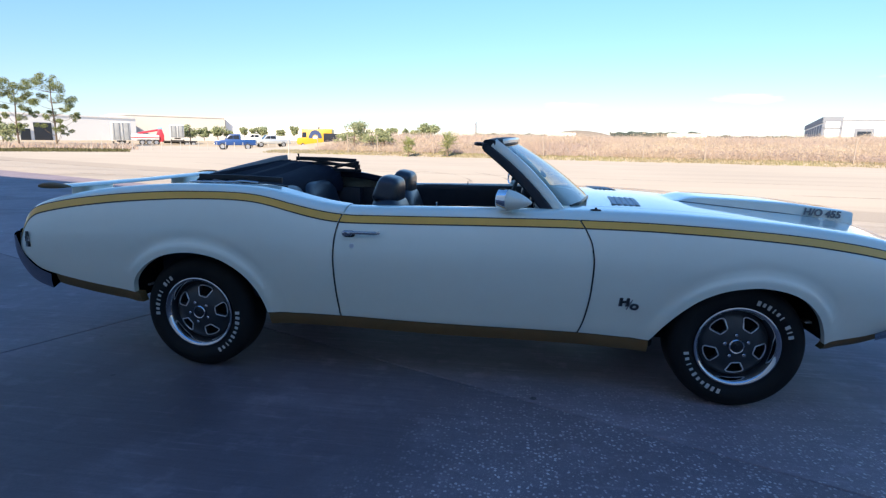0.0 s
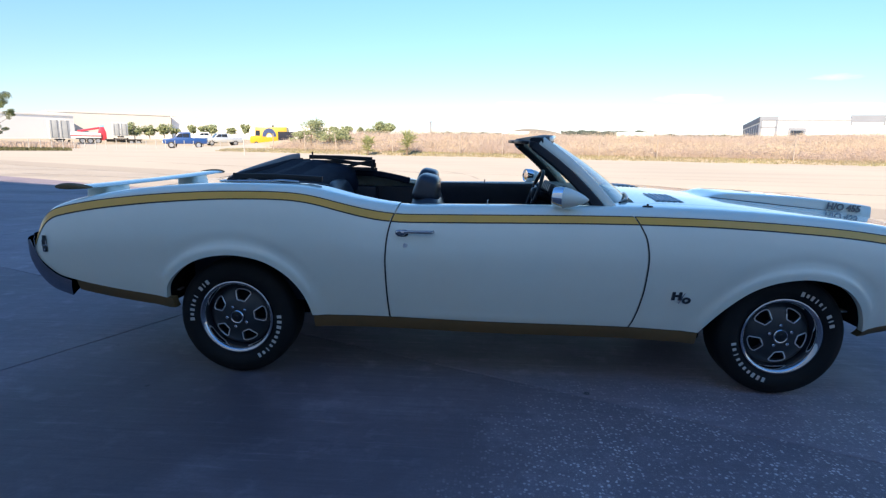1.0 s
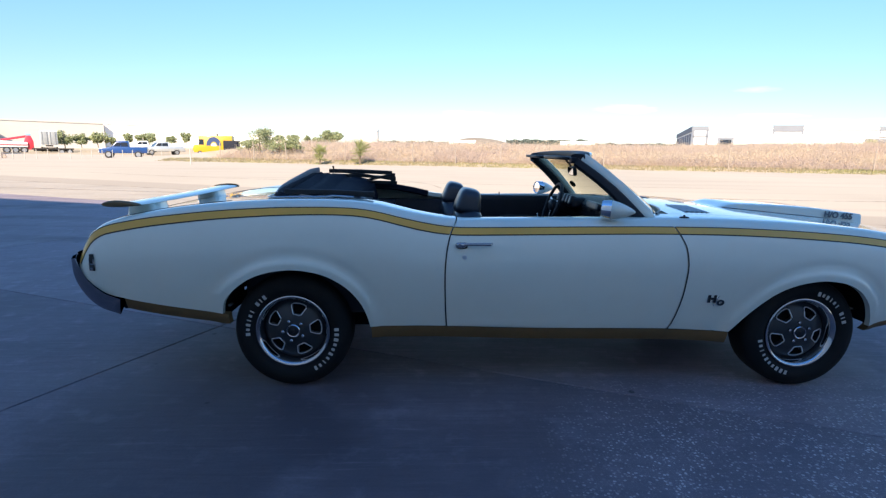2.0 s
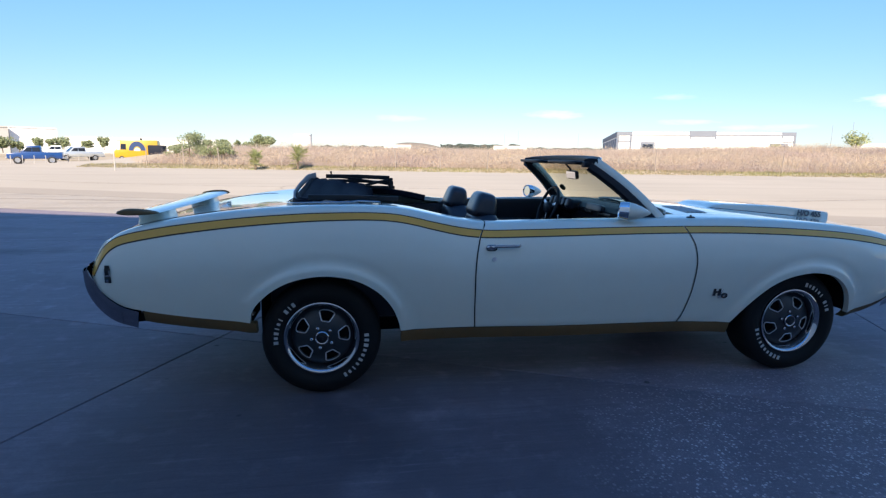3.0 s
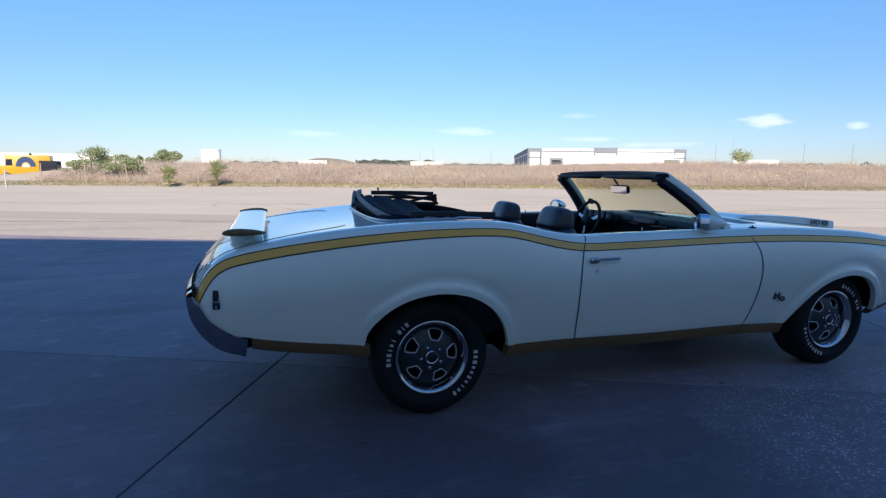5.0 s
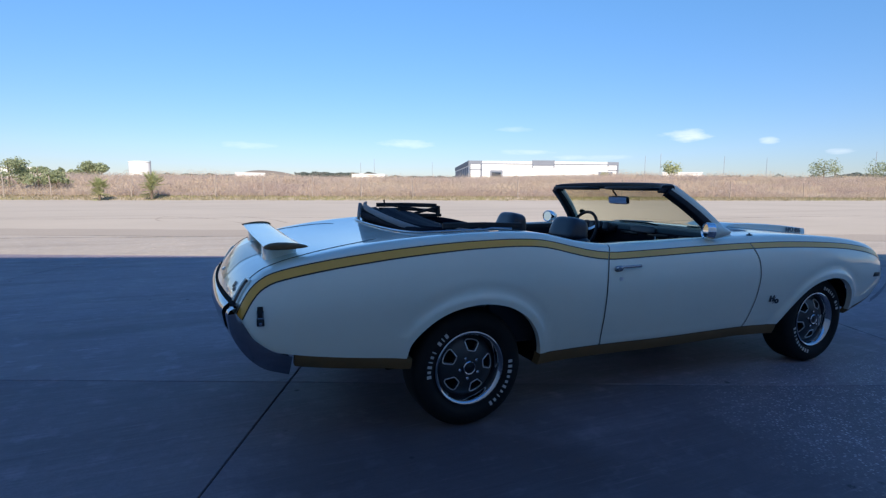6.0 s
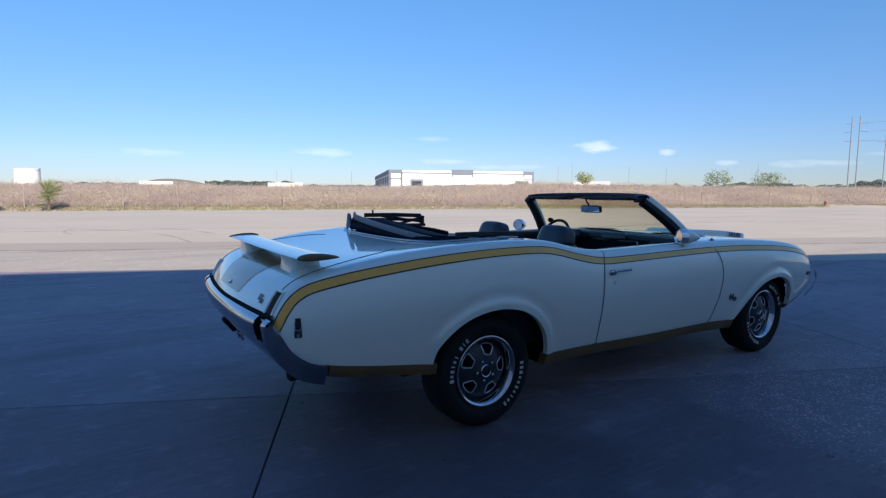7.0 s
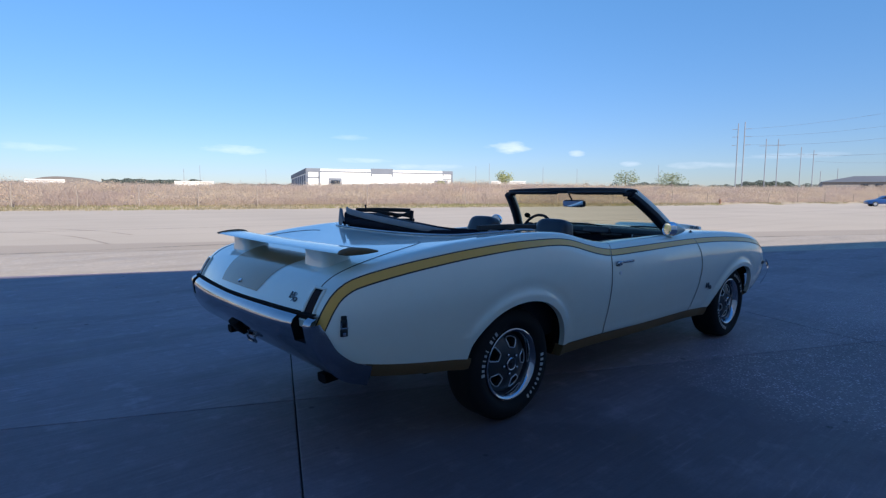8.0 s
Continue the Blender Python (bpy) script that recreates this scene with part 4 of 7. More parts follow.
def ho_badge(m, scale, parent):
    """Dark badge letters with a bright slanting bar between them."""
    up = Matrix.Rotation(radians(90), 4, "X")
    for text, x, z, size in (("H", -0.023, 0.011, 0.054), ("O", 0.025, -0.011, 0.038)):
        for k, (material, grow, lift) in enumerate(((CHROME_DULL, 0.0022, 0.001), (BADGE, 0.0, 0.003))):
            mm = m @ Matrix.Scale(scale, 4) @ Matrix.Translation((x, -lift, z)) @ Matrix.Diagonal((1.25, 1, 1, 1)) @ up
            lettering(text, size, 0.002, mm, material, parent, "badge_letter" if k else "badge_letter_edge", 0.08, "black badge letter" if k else "bright badge letter edge", size * 0.045 + grow)
    bm = bmesh.new()
    box(bm, (0.004, 0, 0.002), (0.006, 0.006, 0.064), 0.0015, seg=1)
    bmesh.ops.rotate(bm, cent=(0.004, 0, 0.002), matrix=Matrix.Rotation(radians(28), 3, "Y"), verts=bm.verts[:])
    bmesh.ops.transform(bm, matrix=m @ Matrix.Scale(scale, 4), verts=bm.verts[:])
    part("badge_slash", bm, CHROME, parent, "bright badge bar")


for i, s in enumerate((1, -1)):
    y = side_y(2.305, 0.52)
    ho_badge(Matrix.Translation((2.31, -s * (y + 0.003), 0.518)) @ Matrix.Rotation(0 if s > 0 else math.pi, 4, "Z"), 1.0, fenders[i])
    y = side_y(-1.045, 0.69)
    bm = bmesh.new()
    for c, d in (((0, 0, -0.024), (0.034, 0.008, 0.034)), ((0, 0, 0.016), (0.030, 0.008, 0.036)), ((0, 0, 0.040), (0.026, 0.007, 0.020))):
        box(bm, c, d, 0.004)
    bmesh.ops.transform(bm, matrix=Matrix.Translation((-1.05, -s * (y + 0.003), 0.69)) @ Matrix.Rotation(-s * 0.25, 4, "Z"), verts=bm.verts[:])
    part("side_emblem", bm, BADGE, quarters[i], "black emblem with bright edges")
    bm = bmesh.new()
    for c, d in (((0, 0, -0.005), (0.034, 0.010, 0.005)), ((0.012, 0, 0.008), (0.004, 0.010, 0.03)), ((-0.012, 0, 0.008), (0.004, 0.010, 0.03)), ((0, 0, -0.030), (0.014, 0.011, 0.014))):
        box(bm, c, d, 0.001, seg=1)
    bmesh.ops.transform(bm, matrix=Matrix.Translation((-1.05, -s * (y + 0.0045), 0.69)) @ Matrix.Rotation(-s * 0.25, 4, "Z"), verts=bm.verts[:])
    part("emblem_edge", bm, CHROME, quarters[i], "bright emblem edge")
    y = side_y(3.46, 0.63)
    bm = bmesh.new()
    box(bm, (3.46, -s * (y - 0.002), 0.625), (0.085, 0.014, 0.034), 0.004)
    part("side_marker", bm, BADGE, fenders[i], "dark side marker")
bx, by = -1.114, -0.582
up_ = (deck_pt(bx + 0.008, by) - deck_pt(bx - 0.008, by)).normalized()
right_ = (deck_pt(bx, by - 0.01) - deck_pt(bx, by + 0.01)).normalized()
in_ = up_.cross(right_).normalized()
tail_m = Matrix.Translation(deck_pt(bx, by) - in_ * 0.001) @ Matrix((right_, in_, up_)).transposed().to_4x4()
ho_badge(tail_m, 0.72, car)
bm = bmesh.new()
tube(bm, [deck_pt(-1.112, -0.01, 0.001), deck_pt(-1.112, -0.01, 0.008)], [0.014, 0.011], 14)
part("trunk_lock", bm, CHROME, car, "chrome trunk lock")

# ---- cabin ----
bm = bmesh.new()
box(bm, (1.05, 0, 0.42), (2.1, 1.56, 0.04))
for s in (1, -1):
    box(bm, (1.10, s * 0.775, 0.66), (1.9, 0.05, 0.50), 0.01)
    box(bm, (0.10, s * 0.72, 0.70), (0.75, 0.10, 0.42), 0.01)
box(bm, (2.02, 0, 0.66), (0.06, 1.55, 0.50))
box(bm, (-0.17, 0, 0.72), (0.04, 1.4, 0.44))
part("cabin_lining", bm, VINYL, car, "black vinyl cabin lining")
for i, s in enumerate((1, -1)):
    bm = bmesh.new()
    rounded(bm, (1.45, -s * 0.775, 0.80), (1.18, 0.075, 0.30), 4, 8)
    rounded(bm, (1.50, -s * 0.725, 0.76), (0.34, 0.07, 0.06), 3, 5)
    part("door_card", bm, VINYL, doors[i], "black door trim panel")
    bm = bmesh.new()
    tube(bm, [(1.335, -s * 0.79, 0.94), (1.335, -s * 0.79, 0.968), (1.335, -s * 0.79, 0.975)], [0.004, 0.004, 0.006], 8)
    part("lock_knob", bm, CHROME_DULL, doors[i], "small door lock knob")
bm = bmesh.new()
rows = []
for y in frange(-0.76, 0.76, 20):
    f = 1 - (y / 0.80) ** 2
    rows.append([(2.03 + 0.10 * f, y, 0.955 + 0.012 * f), (1.96 + 0.06 * f, y, 0.968 + 0.012 * f), (1.88, y, 0.965 + 0.010 * f), (1.845, y, 0.945), (1.85, y, 0.90), (1.90, y, 0.80), (1.95, y, 0.62), (2.0, y, 0.55)])
grid(bm, rows)
bmesh.ops.recalc_face_normals(bm, faces=bm.faces[:])
dash = part("dashboard", bm, VINYL, car, "black padded dashboard", angle=50)
bm = bmesh.new()
rounded(bm, (1.84, 0.38, 0.945), (0.12, 0.46, 0.09), 4, 5)
sub("instrument_hood", bm, VINYL, dash, "black instrument hood")
for y in (0.20, 0.285, 0.37, 0.455, 0.54):
    bm = bmesh.new()
    rounded(bm, (1.795, y, 0.958), (0.055, 0.062, 0.075), 3, 5, Matrix.Rotation(radians(18), 3, "Y"))
    sub("instrument_pod", bm, VINYL_SEAT, dash, "blue-black instrument pod")
bm = bmesh.new()
rounded(bm, (1.842, -0.16, 0.958), (0.040, 0.26, 0.055), 3, 6, Matrix.Rotation(radians(12), 3, "Y"))
sub("speaker_panel", bm, VINYL_SEAT, dash, "blue-black raised dash panel")
for y in (-0.60, -0.30, 0.0):
    bm = bmesh.new()
    box(bm, (1.848, y, 0.92), (0.012, 0.20, 0.030), 0.004)
    sub("dash_trim", bm, BADGE, dash, "glossy black dash insert")
bm = bmesh.new()
tube(bm, [(1.921, 0.689, 1.053), (1.926, 0.691, 1.057)], 0.030, 24)
sub("windshield_sticker", bm, mat("dark_green_sticker", (0.03, 0.06, 0.035), 0.5), shield, "round dark green sticker")
# steering wheel
wc, wn_ = Vector((1.690, 0.385, 0.912)), Vector((-0.94, 0, 0.34)).normalized()
wu = Vector((0, 1, 0))
wv = wn_.cross(wu)
bm = bmesh.new()
ring = [wc + (wu * math.cos(k * math.tau / 40) + wv * math.sin(k * math.tau / 40)) * 0.168 for k in range(40)]
rows = []
for k, p in enumerate(ring):
    rad = (p - wc).normalized()
    rows.append([p + (rad * math.cos(j * math.tau / 8) + wn_ * math.sin(j * math.tau / 8)) * 0.013 for j in range(8)])
grid(bm, rows, close_u=True, close_v=True)
tube(bm, [wc - wn_ * 0.02, wc - wn_ * 0.30], [0.035, 0.03], 14)
rounded(bm, wc - wn_ * 0.01, (0.07, 0.12, 0.09), 3, 3)
bmesh.ops.recalc_face_normals(bm, faces=bm.faces[:])
steer = part("steering_wheel", bm, VINYL, car, "black steering wheel with bright spokes")
for a in (radians(200), radians(340), radians(90)):
    bm = bmesh.new()
    d = wu * math.cos(a) + wv * math.sin(a)
    sweep(bm, [wc + d * 0.03, wc + d * 0.10 - wn_ * 0.01, wc + d * 0.163], oval(0.028, 0.006, 8, 4), up=tuple(wn_))
    sub("spoke", bm, CHROME_DULL, steer, "brushed metal spoke")
# seats


def bucket(y, dx, name="front_seat"):
    lean = Matrix.Rotation(radians(14), 3, "Y")
    bm = bmesh.new()
    rounded(bm, (1.22 + dx, y, 0.54), (0.52, 0.50, 0.16), 4, 4)
    seat = part(name, bm, VINYL_SEAT, car, "blue-black vinyl bucket seat")
    bm = bmesh.new()
    rounded(bm, (0.985 + dx, y, 0.755), (0.19, 0.50, 0.45), 4, 3.6, Matrix.Rotation(radians(-14), 3, "Y"), lambda q: Vector((q.x, q.y * (1 - 0.32 * max(0, q.z / 0.225) ** 2), q.z)))
    sub("backrest", bm, VINYL_SEAT, seat)
    bm = bmesh.new()
    rounded(bm, (0.955 + dx, y, 0.998), (0.150, 0.285, 0.165), 5, 4.2, Matrix.Rotation(radians(12), 3, "Y"), lambda q: Vector((q.x * (1 - 0.22 * q.z / 0.09), q.y * (1 - 0.10 * q.z / 0.09), q.z)))
    sub("headrest", bm, VINYL_SEAT, seat, "padded headrest")
    for s in (1, -1):
        bm = bmesh.new()
        tube(bm, spline([(0.945 + dx, y + s * 0.155, 0.935), (0.99 + dx, y + s * 0.20, 0.86), (1.03 + dx, y + s * 0.235, 0.74), (1.06 + dx, y + s * 0.245, 0.60)], 5), 0.006, 6)
        sub("piping", bm, CHROME_DULL, seat, "bright edge trim")
    bm = bmesh.new()
    for s in (1, -1):
        tube(bm, [(0.945 + dx, y + s * 0.06, 0.88), (0.95 + dx, y + s * 0.06, 0.96)], 0.007, 8)
    sub("headrest_post", bm, CHROME, seat, "chrome headrest posts")
    return seat


bucket(-0.37, 0.03)
bucket(0.29, -0.028)
bm = bmesh.new()
rounded(bm, (0.42, 0, 0.55), (0.50, 1.24, 0.18), 4, 5)
bench = part("rear_seat", bm, VINYL_SEAT, car, "black vinyl rear bench seat")
for s in (1, -1):
    bm = bmesh.new()
    rounded(bm, (0.285, s * 0.31, 0.77), (0.15, 0.60, 0.44), 4, 4.5, Matrix.Rotation(radians(-16), 3, "Y"))
    sub("backrest", bm, VINYL_SEAT, bench)

# ---- folded top, higher on the left ----
top_z = curve1([(-0.66, 1.015), (-0.55, 1.035), (-0.3, 1.055), (0.0, 1.075), (0.3, 1.10), (0.55, 1.125), (0.68, 1.125)])


def fold(y, x, z, k):
    n = noise.noise(Vector((x * 5, y * 2.2, z * 6 + k)))
    return n * 0.013


bm = bmesh.new()
rows = []
for y in frange(-0.645, 0.675, 34):
    zt = top_z(y)
    e = 1 - abs(y / 0.70) ** 6
    back = -0.165 + 0.055 * (abs(y) / 0.68) ** 4
    r = []
    for k, (x, z) in enumerate(((back + 0.02, 0.90), (back - 0.005, 0.97), (back, zt - 0.035), (back + 0.02, zt - 0.010), (back + 0.06, zt - 0.004), (back + 0.10, zt - 0.03), (back + 0.13, zt - 0.012),
                                (back + 0.20, zt - 0.008), (back + 0.24, zt - 0.04), (back + 0.28, zt - 0.028), (back + 0.36, zt - 0.045), (back + 0.42, zt - 0.085), (back + 0.45, 0.93), (back + 0.44, 0.88))):
        r.append((x + fold(y, x, z, 1), y, z + fold(y, x, z, 9) * 0.8))
    rows.append(r)
vs = grid(bm, rows)
bm.faces.new(vs[0])
bm.faces.new(vs[-1][::-1])
bmesh.ops.recalc_face_normals(bm, faces=bm.faces[:])
folded = part("folded_top", bm, FABRIC, car, "folded black convertible top", angle=70)
# pale rear edge band that curves round the stack
bm = bmesh.new()
band = spline([(0.12, -0.655, 1.000), (-0.04, -0.645, 1.010), (-0.14, -0.56, 1.030), (-0.185, -0.30, 1.055), (-0.195, 0.0, 1.080), (-0.19, 0.30, 1.105), (-0.175, 0.55, 1.130), (-0.13, 0.66, 1.140)], 6)
sweep(bm, band, lambda u: oval(0.016, lerp(0.030, 0.045, u), 10, 3))
sub("rear_window_edge", bm, LINER, folded, "pale folded window edge")
WELL = spline([(0.42, -0.725, 1.0), (0.22, -0.70, 1.0), (0.02, -0.672, 1.0), (-0.10, -0.64, 1.0), (-0.17, -0.57, 1.0), (-0.20, -0.40, 1.0), (-0.205, 0.0, 1.0), (-0.205, 0.40, 1.0), (-0.205, 0.63, 1.0), (-0.165, 0.705, 1.0)], 5)
# dark rolls of fabric along the rear edge of the well
for inset, z0, z1, w_, h_ in ((0.030, 1.022, 1.062, 0.030, 0.05), (0.050, 1.030, 1.100, 0.030, 0.05)):
    bm = bmesh.new()
    sweep(bm, [(p.x + inset, p.y * (1 - inset * 0.6), lerp(z0, z1, (p.y + 0.7) / 1.4)) for p in WELL[8:]], lambda u, w_=w_, h_=h_: oval(w_, h_, 10, 2.6))
    sub("top_roll", bm, FABRIC, folded, "rolled dark fabric edge")
bm = bmesh.new()
tube(bm, [(p.x - 0.016, p.y * 1.022, deck_at(p.x, p.y) + 0.006 if p.x < 0.2 else belt(p.x) + rise(p.x) + 0.004) for p in WELL[2:]], 0.0055, 8)
part("well_moulding", bm, CHROME, car, "thin chrome moulding round the top well")
# grey liner flaps standing up at the two ends
for a0, a1, hs in ((0, 17, (1.006, 1.030, 1.048, 1.052, 1.030, 1.012)), (39, 45, (1.06, 1.11, 1.14, 1.15, 1.15, 1.125))):
    bm = bmesh.new()
    rows = []
    for k in range(a0, a1 + 1):
        p = WELL[k]
        h = float(np.interp((k - a0) / (a1 - a0), (0, 0.2, 0.4, 0.6, 0.8, 1.0), hs)) + 0.004 * math.sin(k * 2.1)
        rows.append([(p.x, p.y, 0.985), (p.x - 0.004, p.y, lerp(0.99, h, 0.5)), (p.x + 0.004, p.y * 0.995, h), (p.x + 0.020, p.y * 0.98, h - 0.006), (p.x + 0.03, p.y * 0.96, 0.99)])
    grid(bm, rows)
    bmesh.ops.recalc_face_normals(bm, faces=bm.faces[:])
    sub("well_liner", bm, LINER, folded, "grey liner flap standing up at the well", angle=60)
# dark roll that runs forward along the well's far side
bm = bmesh.new()
sweep(bm, spline([(0.10, 0.690, 1.035), (0.33, 0.700, 1.020), (0.47, 0.705, 1.010), (0.60, 0.705, 0.990), (0.74, 0.705, 0.960)], 5), oval(0.035, 0.05, 10, 2.6))
sub("top_roll", bm, FABRIC, folded, "rolled dark fabric edge")
# side rails of the frame
for s, z0, dx in ((1, 1.113, -0.05), (-1, 1.080, -0.07)):
    y = s * 0.66
    for k, (a, b, r_) in enumerate((((0.0, 0.022), (0.50, 0.012), 0.016), ((0.02, -0.01), (0.53, -0.028), 0.012), ((0.10, 0.018), (0.53, -0.045), 0.009), ((0.28, -0.055), (0.52, 0.0), 0.011), ((0.05, -0.06), (0.54, -0.065), 0.012))):
        if s < 0 and k in (2, 3):
            continue
        bm = bmesh.new()
        zz = -0.035 if s < 0 else 0
        sweep(bm, [(a[0] + dx, y, z0 + a[1] + zz), (lerp(a[0], b[0], 0.5) + dx, y - s * 0.01 * k, z0 + lerp(a[1], b[1], 0.5) + 0.004 + zz), (b[0] + dx, y, z0 + b[1] + zz)], oval(0.018, r_ * 2, 8, 4))
        sub("frame_rail", bm, FRAME_METAL, folded, "black top frame rail")
    if s < 0:
        continue
    bm = bmesh.new()
    tube(bm, [(0.50 + dx, y - 0.012, z0 - 0.07), (0.515 + dx, y - 0.012, z0 + 0.01)], 0.014, 8)
    sub("hinge", bm, FRAME_METAL, folded, "black frame hinge")
bm = bmesh.new()
tube(bm, [(-0.005, 0.60, 1.12), (-0.005, 0.60, 1.15), (-0.008, 0.60, 1.175)], [0.006, 0.005, 0.008], 8)
sub("latch_pin", bm, FRAME_METAL, folded, "upright latch pin")

# the nose runs out a little further ahead of the front wheels
stretched = set()
for ob in car.children_recursive:
    if ob.name.startswith(("wheel", "tyre", "trim", "hub", "white", "slot", "lug", "brake", "hood_scoop", "scoop", "hood_lettering")) or ob.data.name in stretched or ob.matrix_local.translation.x > 1:
        continue
    stretched.add(ob.data.name)
    for v in ob.data.vertices:
        if v.co.x > 3.22:
            v.co.x += 0.055 * (v.co.x - 3.22) / 0.46

# ---- ground: one sheet to the horizon ----
# camera positions; far things are placed on sight lines to fit the view
E0 = Vector((-0.3, -3.4))
EYE0, EYE2, EYE4, EYE6, EYE8 = Vector((1.78, -3.551)), Vector((0.735, -3.608)), Vector((-0.31, -3.665)), Vector((-1.256, -3.246)), Vector((-2.203, -2.828))
EDGE_Y, EDGE_M = 42.8, -0.20


def place(az, dist, el=0.0, eye=E0):
    """A place by bearing from +y towards +x, distance and rise."""
    a = radians(az)
    return Vector((eye[0] + dist * math.sin(a), eye[1] + dist * math.cos(a), 1.28 + el * dist))


def edge_d(x, y):
    """Metres beyond the far edge of the lot."""
    return (y - (EDGE_Y + EDGE_M * x)) / 1.02


def smooth(a, b, v):
    u = min(1.0, max(0.0, (v - a) / (b - a)))
    return u * u * (3 - 2 * u)


def ground_z(x, y):
    d = edge_d(x, y)
    k = smooth(-34, -16, x) * smooth(300, 190, x)
    h = k * (0.25 * smooth(0.0, 2.5, d) + 1.30 * smooth(2, 15, d)) + 0.006 * max(0, d - 15) + 0.03 * smooth(0, 6, d)
    h += 0.6 * smooth(28, 48, x) * smooth(300, 190, x) * smooth(2, 15, d)
    return h + (0.10 * noise.noise(Vector((x * 0.12, y * 0.12, 0))) * smooth(1, 8, d))


def node(nt, kind, **kw):
    n = nt.nodes.new("ShaderNode" + kind)
    for k, v in kw.items():
        if k in n.inputs:
            n.inputs[k].default_value = v
    return n


def ramp(nt, src, a, b, lo=0.0, hi=1.0):
    n = node(nt, "MapRange")
    n.inputs["From Min"].default_value, n.inputs["From Max"].default_value = a, b
    n.inputs["To Min"].default_value, n.inputs["To Max"].default_value = lo, hi
    nt.links.new(src, n.inputs["Value"])
    return n.outputs[0]


def blend(nt, fac, a, b, mode="MIX"):
    n = nt.nodes.new("ShaderNodeMix")
    n.data_type, n.blend_type = "RGBA", mode
    for key, v in (("Factor", fac), ("A", a), ("B", b)):
        if isinstance(v, (tuple, list)):
            n.inputs[key].default_value = (*v, 1) if len(v) == 3 else v
        elif isinstance(v, (int, float)):
            n.inputs[key].default_value = v
        else:
            nt.links.new(v, n.inputs[key])
    return n.outputs["Result"]


def noise_tex(nt, vec, scale, detail=5.0, rough=0.55):
    n = node(nt, "TexNoise", Scale=scale, Detail=detail, Roughness=rough)
    nt.links.new(vec, n.inputs["Vector"])
    return n.outputs["Fac"]


def maths(nt, op, a, b=0.0, c=0.0):
    n = nt.nodes.new("ShaderNodeMath")
    n.operation = op
    for i, v in enumerate((a, b, c)):
        if isinstance(v, (int, float)):
            n.inputs[i].default_value = v
        else:
            nt.links.new(v, n.inputs[i])
    return n.outputs[0]


def start_mat(name, rough=0.85):
    m = bpy.data.materials.new(name)
    m.use_nodes = True
    nt = m.node_tree
    p = nt.nodes["Principled BSDF"]
    p.inputs["Roughness"].default_value = rough
    g = nt.nodes.new("ShaderNodeNewGeometry")
    return m, nt, p, g.outputs["Position"]


def add_bump(nt, p, height, strength, dist=0.01):
    b = nt.nodes.new("ShaderNodeBump")
    b.inputs["Strength"].default_value, b.inputs["Distance"].default_value = strength, dist
    nt.links.new(height, b.inputs["Height"])
    nt.links.new(b.outputs["Normal"], p.inputs["Normal"])


# lot and field in one material: pale worn asphalt, then dry soil and litter beyond the edge
GROUND, nt, p, pos = start_mat("ground_lot_and_field", 0.9)
sep = nt.nodes.new("ShaderNodeSeparateXYZ")
nt.links.new(pos, sep.inputs[0])
big = noise_tex(nt, pos, 0.12, 6)
mid = noise_tex(nt, pos, 1.3, 5)
fine = noise_tex(nt, pos, 38.0, 4)
stretch = nt.nodes.new("ShaderNodeMapping")
stretch.inputs["Rotation"].default_value = (0, 0, radians(18))
stretch.inputs["Scale"].default_value = (0.05, 0.6, 1)
nt.links.new(pos, stretch.inputs["Vector"])
streak = noise_tex(nt, stretch.outputs[0], 1.0, 5)
lot = blend(nt, ramp(nt, big, 0.35, 0.7), LOT_A, LOT_B)
lot = blend(nt, ramp(nt, streak, 0.52, 0.72, 0, 0.45), lot, LOT_C)
lot = blend(nt, ramp(nt, fine, 0.3, 0.75, 0, 0.35), lot, (0.27, 0.23, 0.19))
soil = blend(nt, ramp(nt, mid, 0.35, 0.65), (0.40, 0.315, 0.23), (0.30, 0.26, 0.16))
soil = blend(nt, ramp(nt, big, 0.45, 0.65), soil, (0.44, 0.35, 0.265))
d = maths(nt, "MULTIPLY_ADD", sep.outputs["X"], -EDGE_M, sep.outputs["Y"])
d = maths(nt, "ADD", d, maths(nt, "MULTIPLY_ADD", mid, 2.0, -1.0 - EDGE_Y))
left = ramp(nt, sep.outputs["X"], -30, -18, 22, 0)
d = maths(nt, "SUBTRACT", d, left)
# a darker patched strip and an oily seam beside the concrete
across = maths(nt, "MULTIPLY_ADD", sep.outputs["X"], 0.40, maths(nt, "MULTIPLY", sep.outputs["Y"], 0.9165))
strip_edge = maths(nt, "ADD", across, maths(nt, "MULTIPLY_ADD", mid, 0.5, -0.25))
lot = blend(nt, maths(nt, "MULTIPLY", ramp(nt, strip_edge, 11.9, 11.6, 0, 0.6), ramp(nt, fine, 0.3, 0.7, 0.6, 1.0)), lot, (0.23, 0.195, 0.165))
seam = maths(nt, "MULTIPLY", ramp(nt, strip_edge, 9.95, 9.70, 0, 0.75), ramp(nt, noise_tex(nt, pos, 0.8, 4), 0.42, 0.6, 0.1, 1.0))
lot = blend(nt, seam, lot, (0.06, 0.05, 0.045))
col = blend(nt, ramp(nt, d, -0.1, 0.5), lot, soil)
nt.links.new(col, p.inputs["Base Color"])
add_bump(nt, p, fine, 0.25)

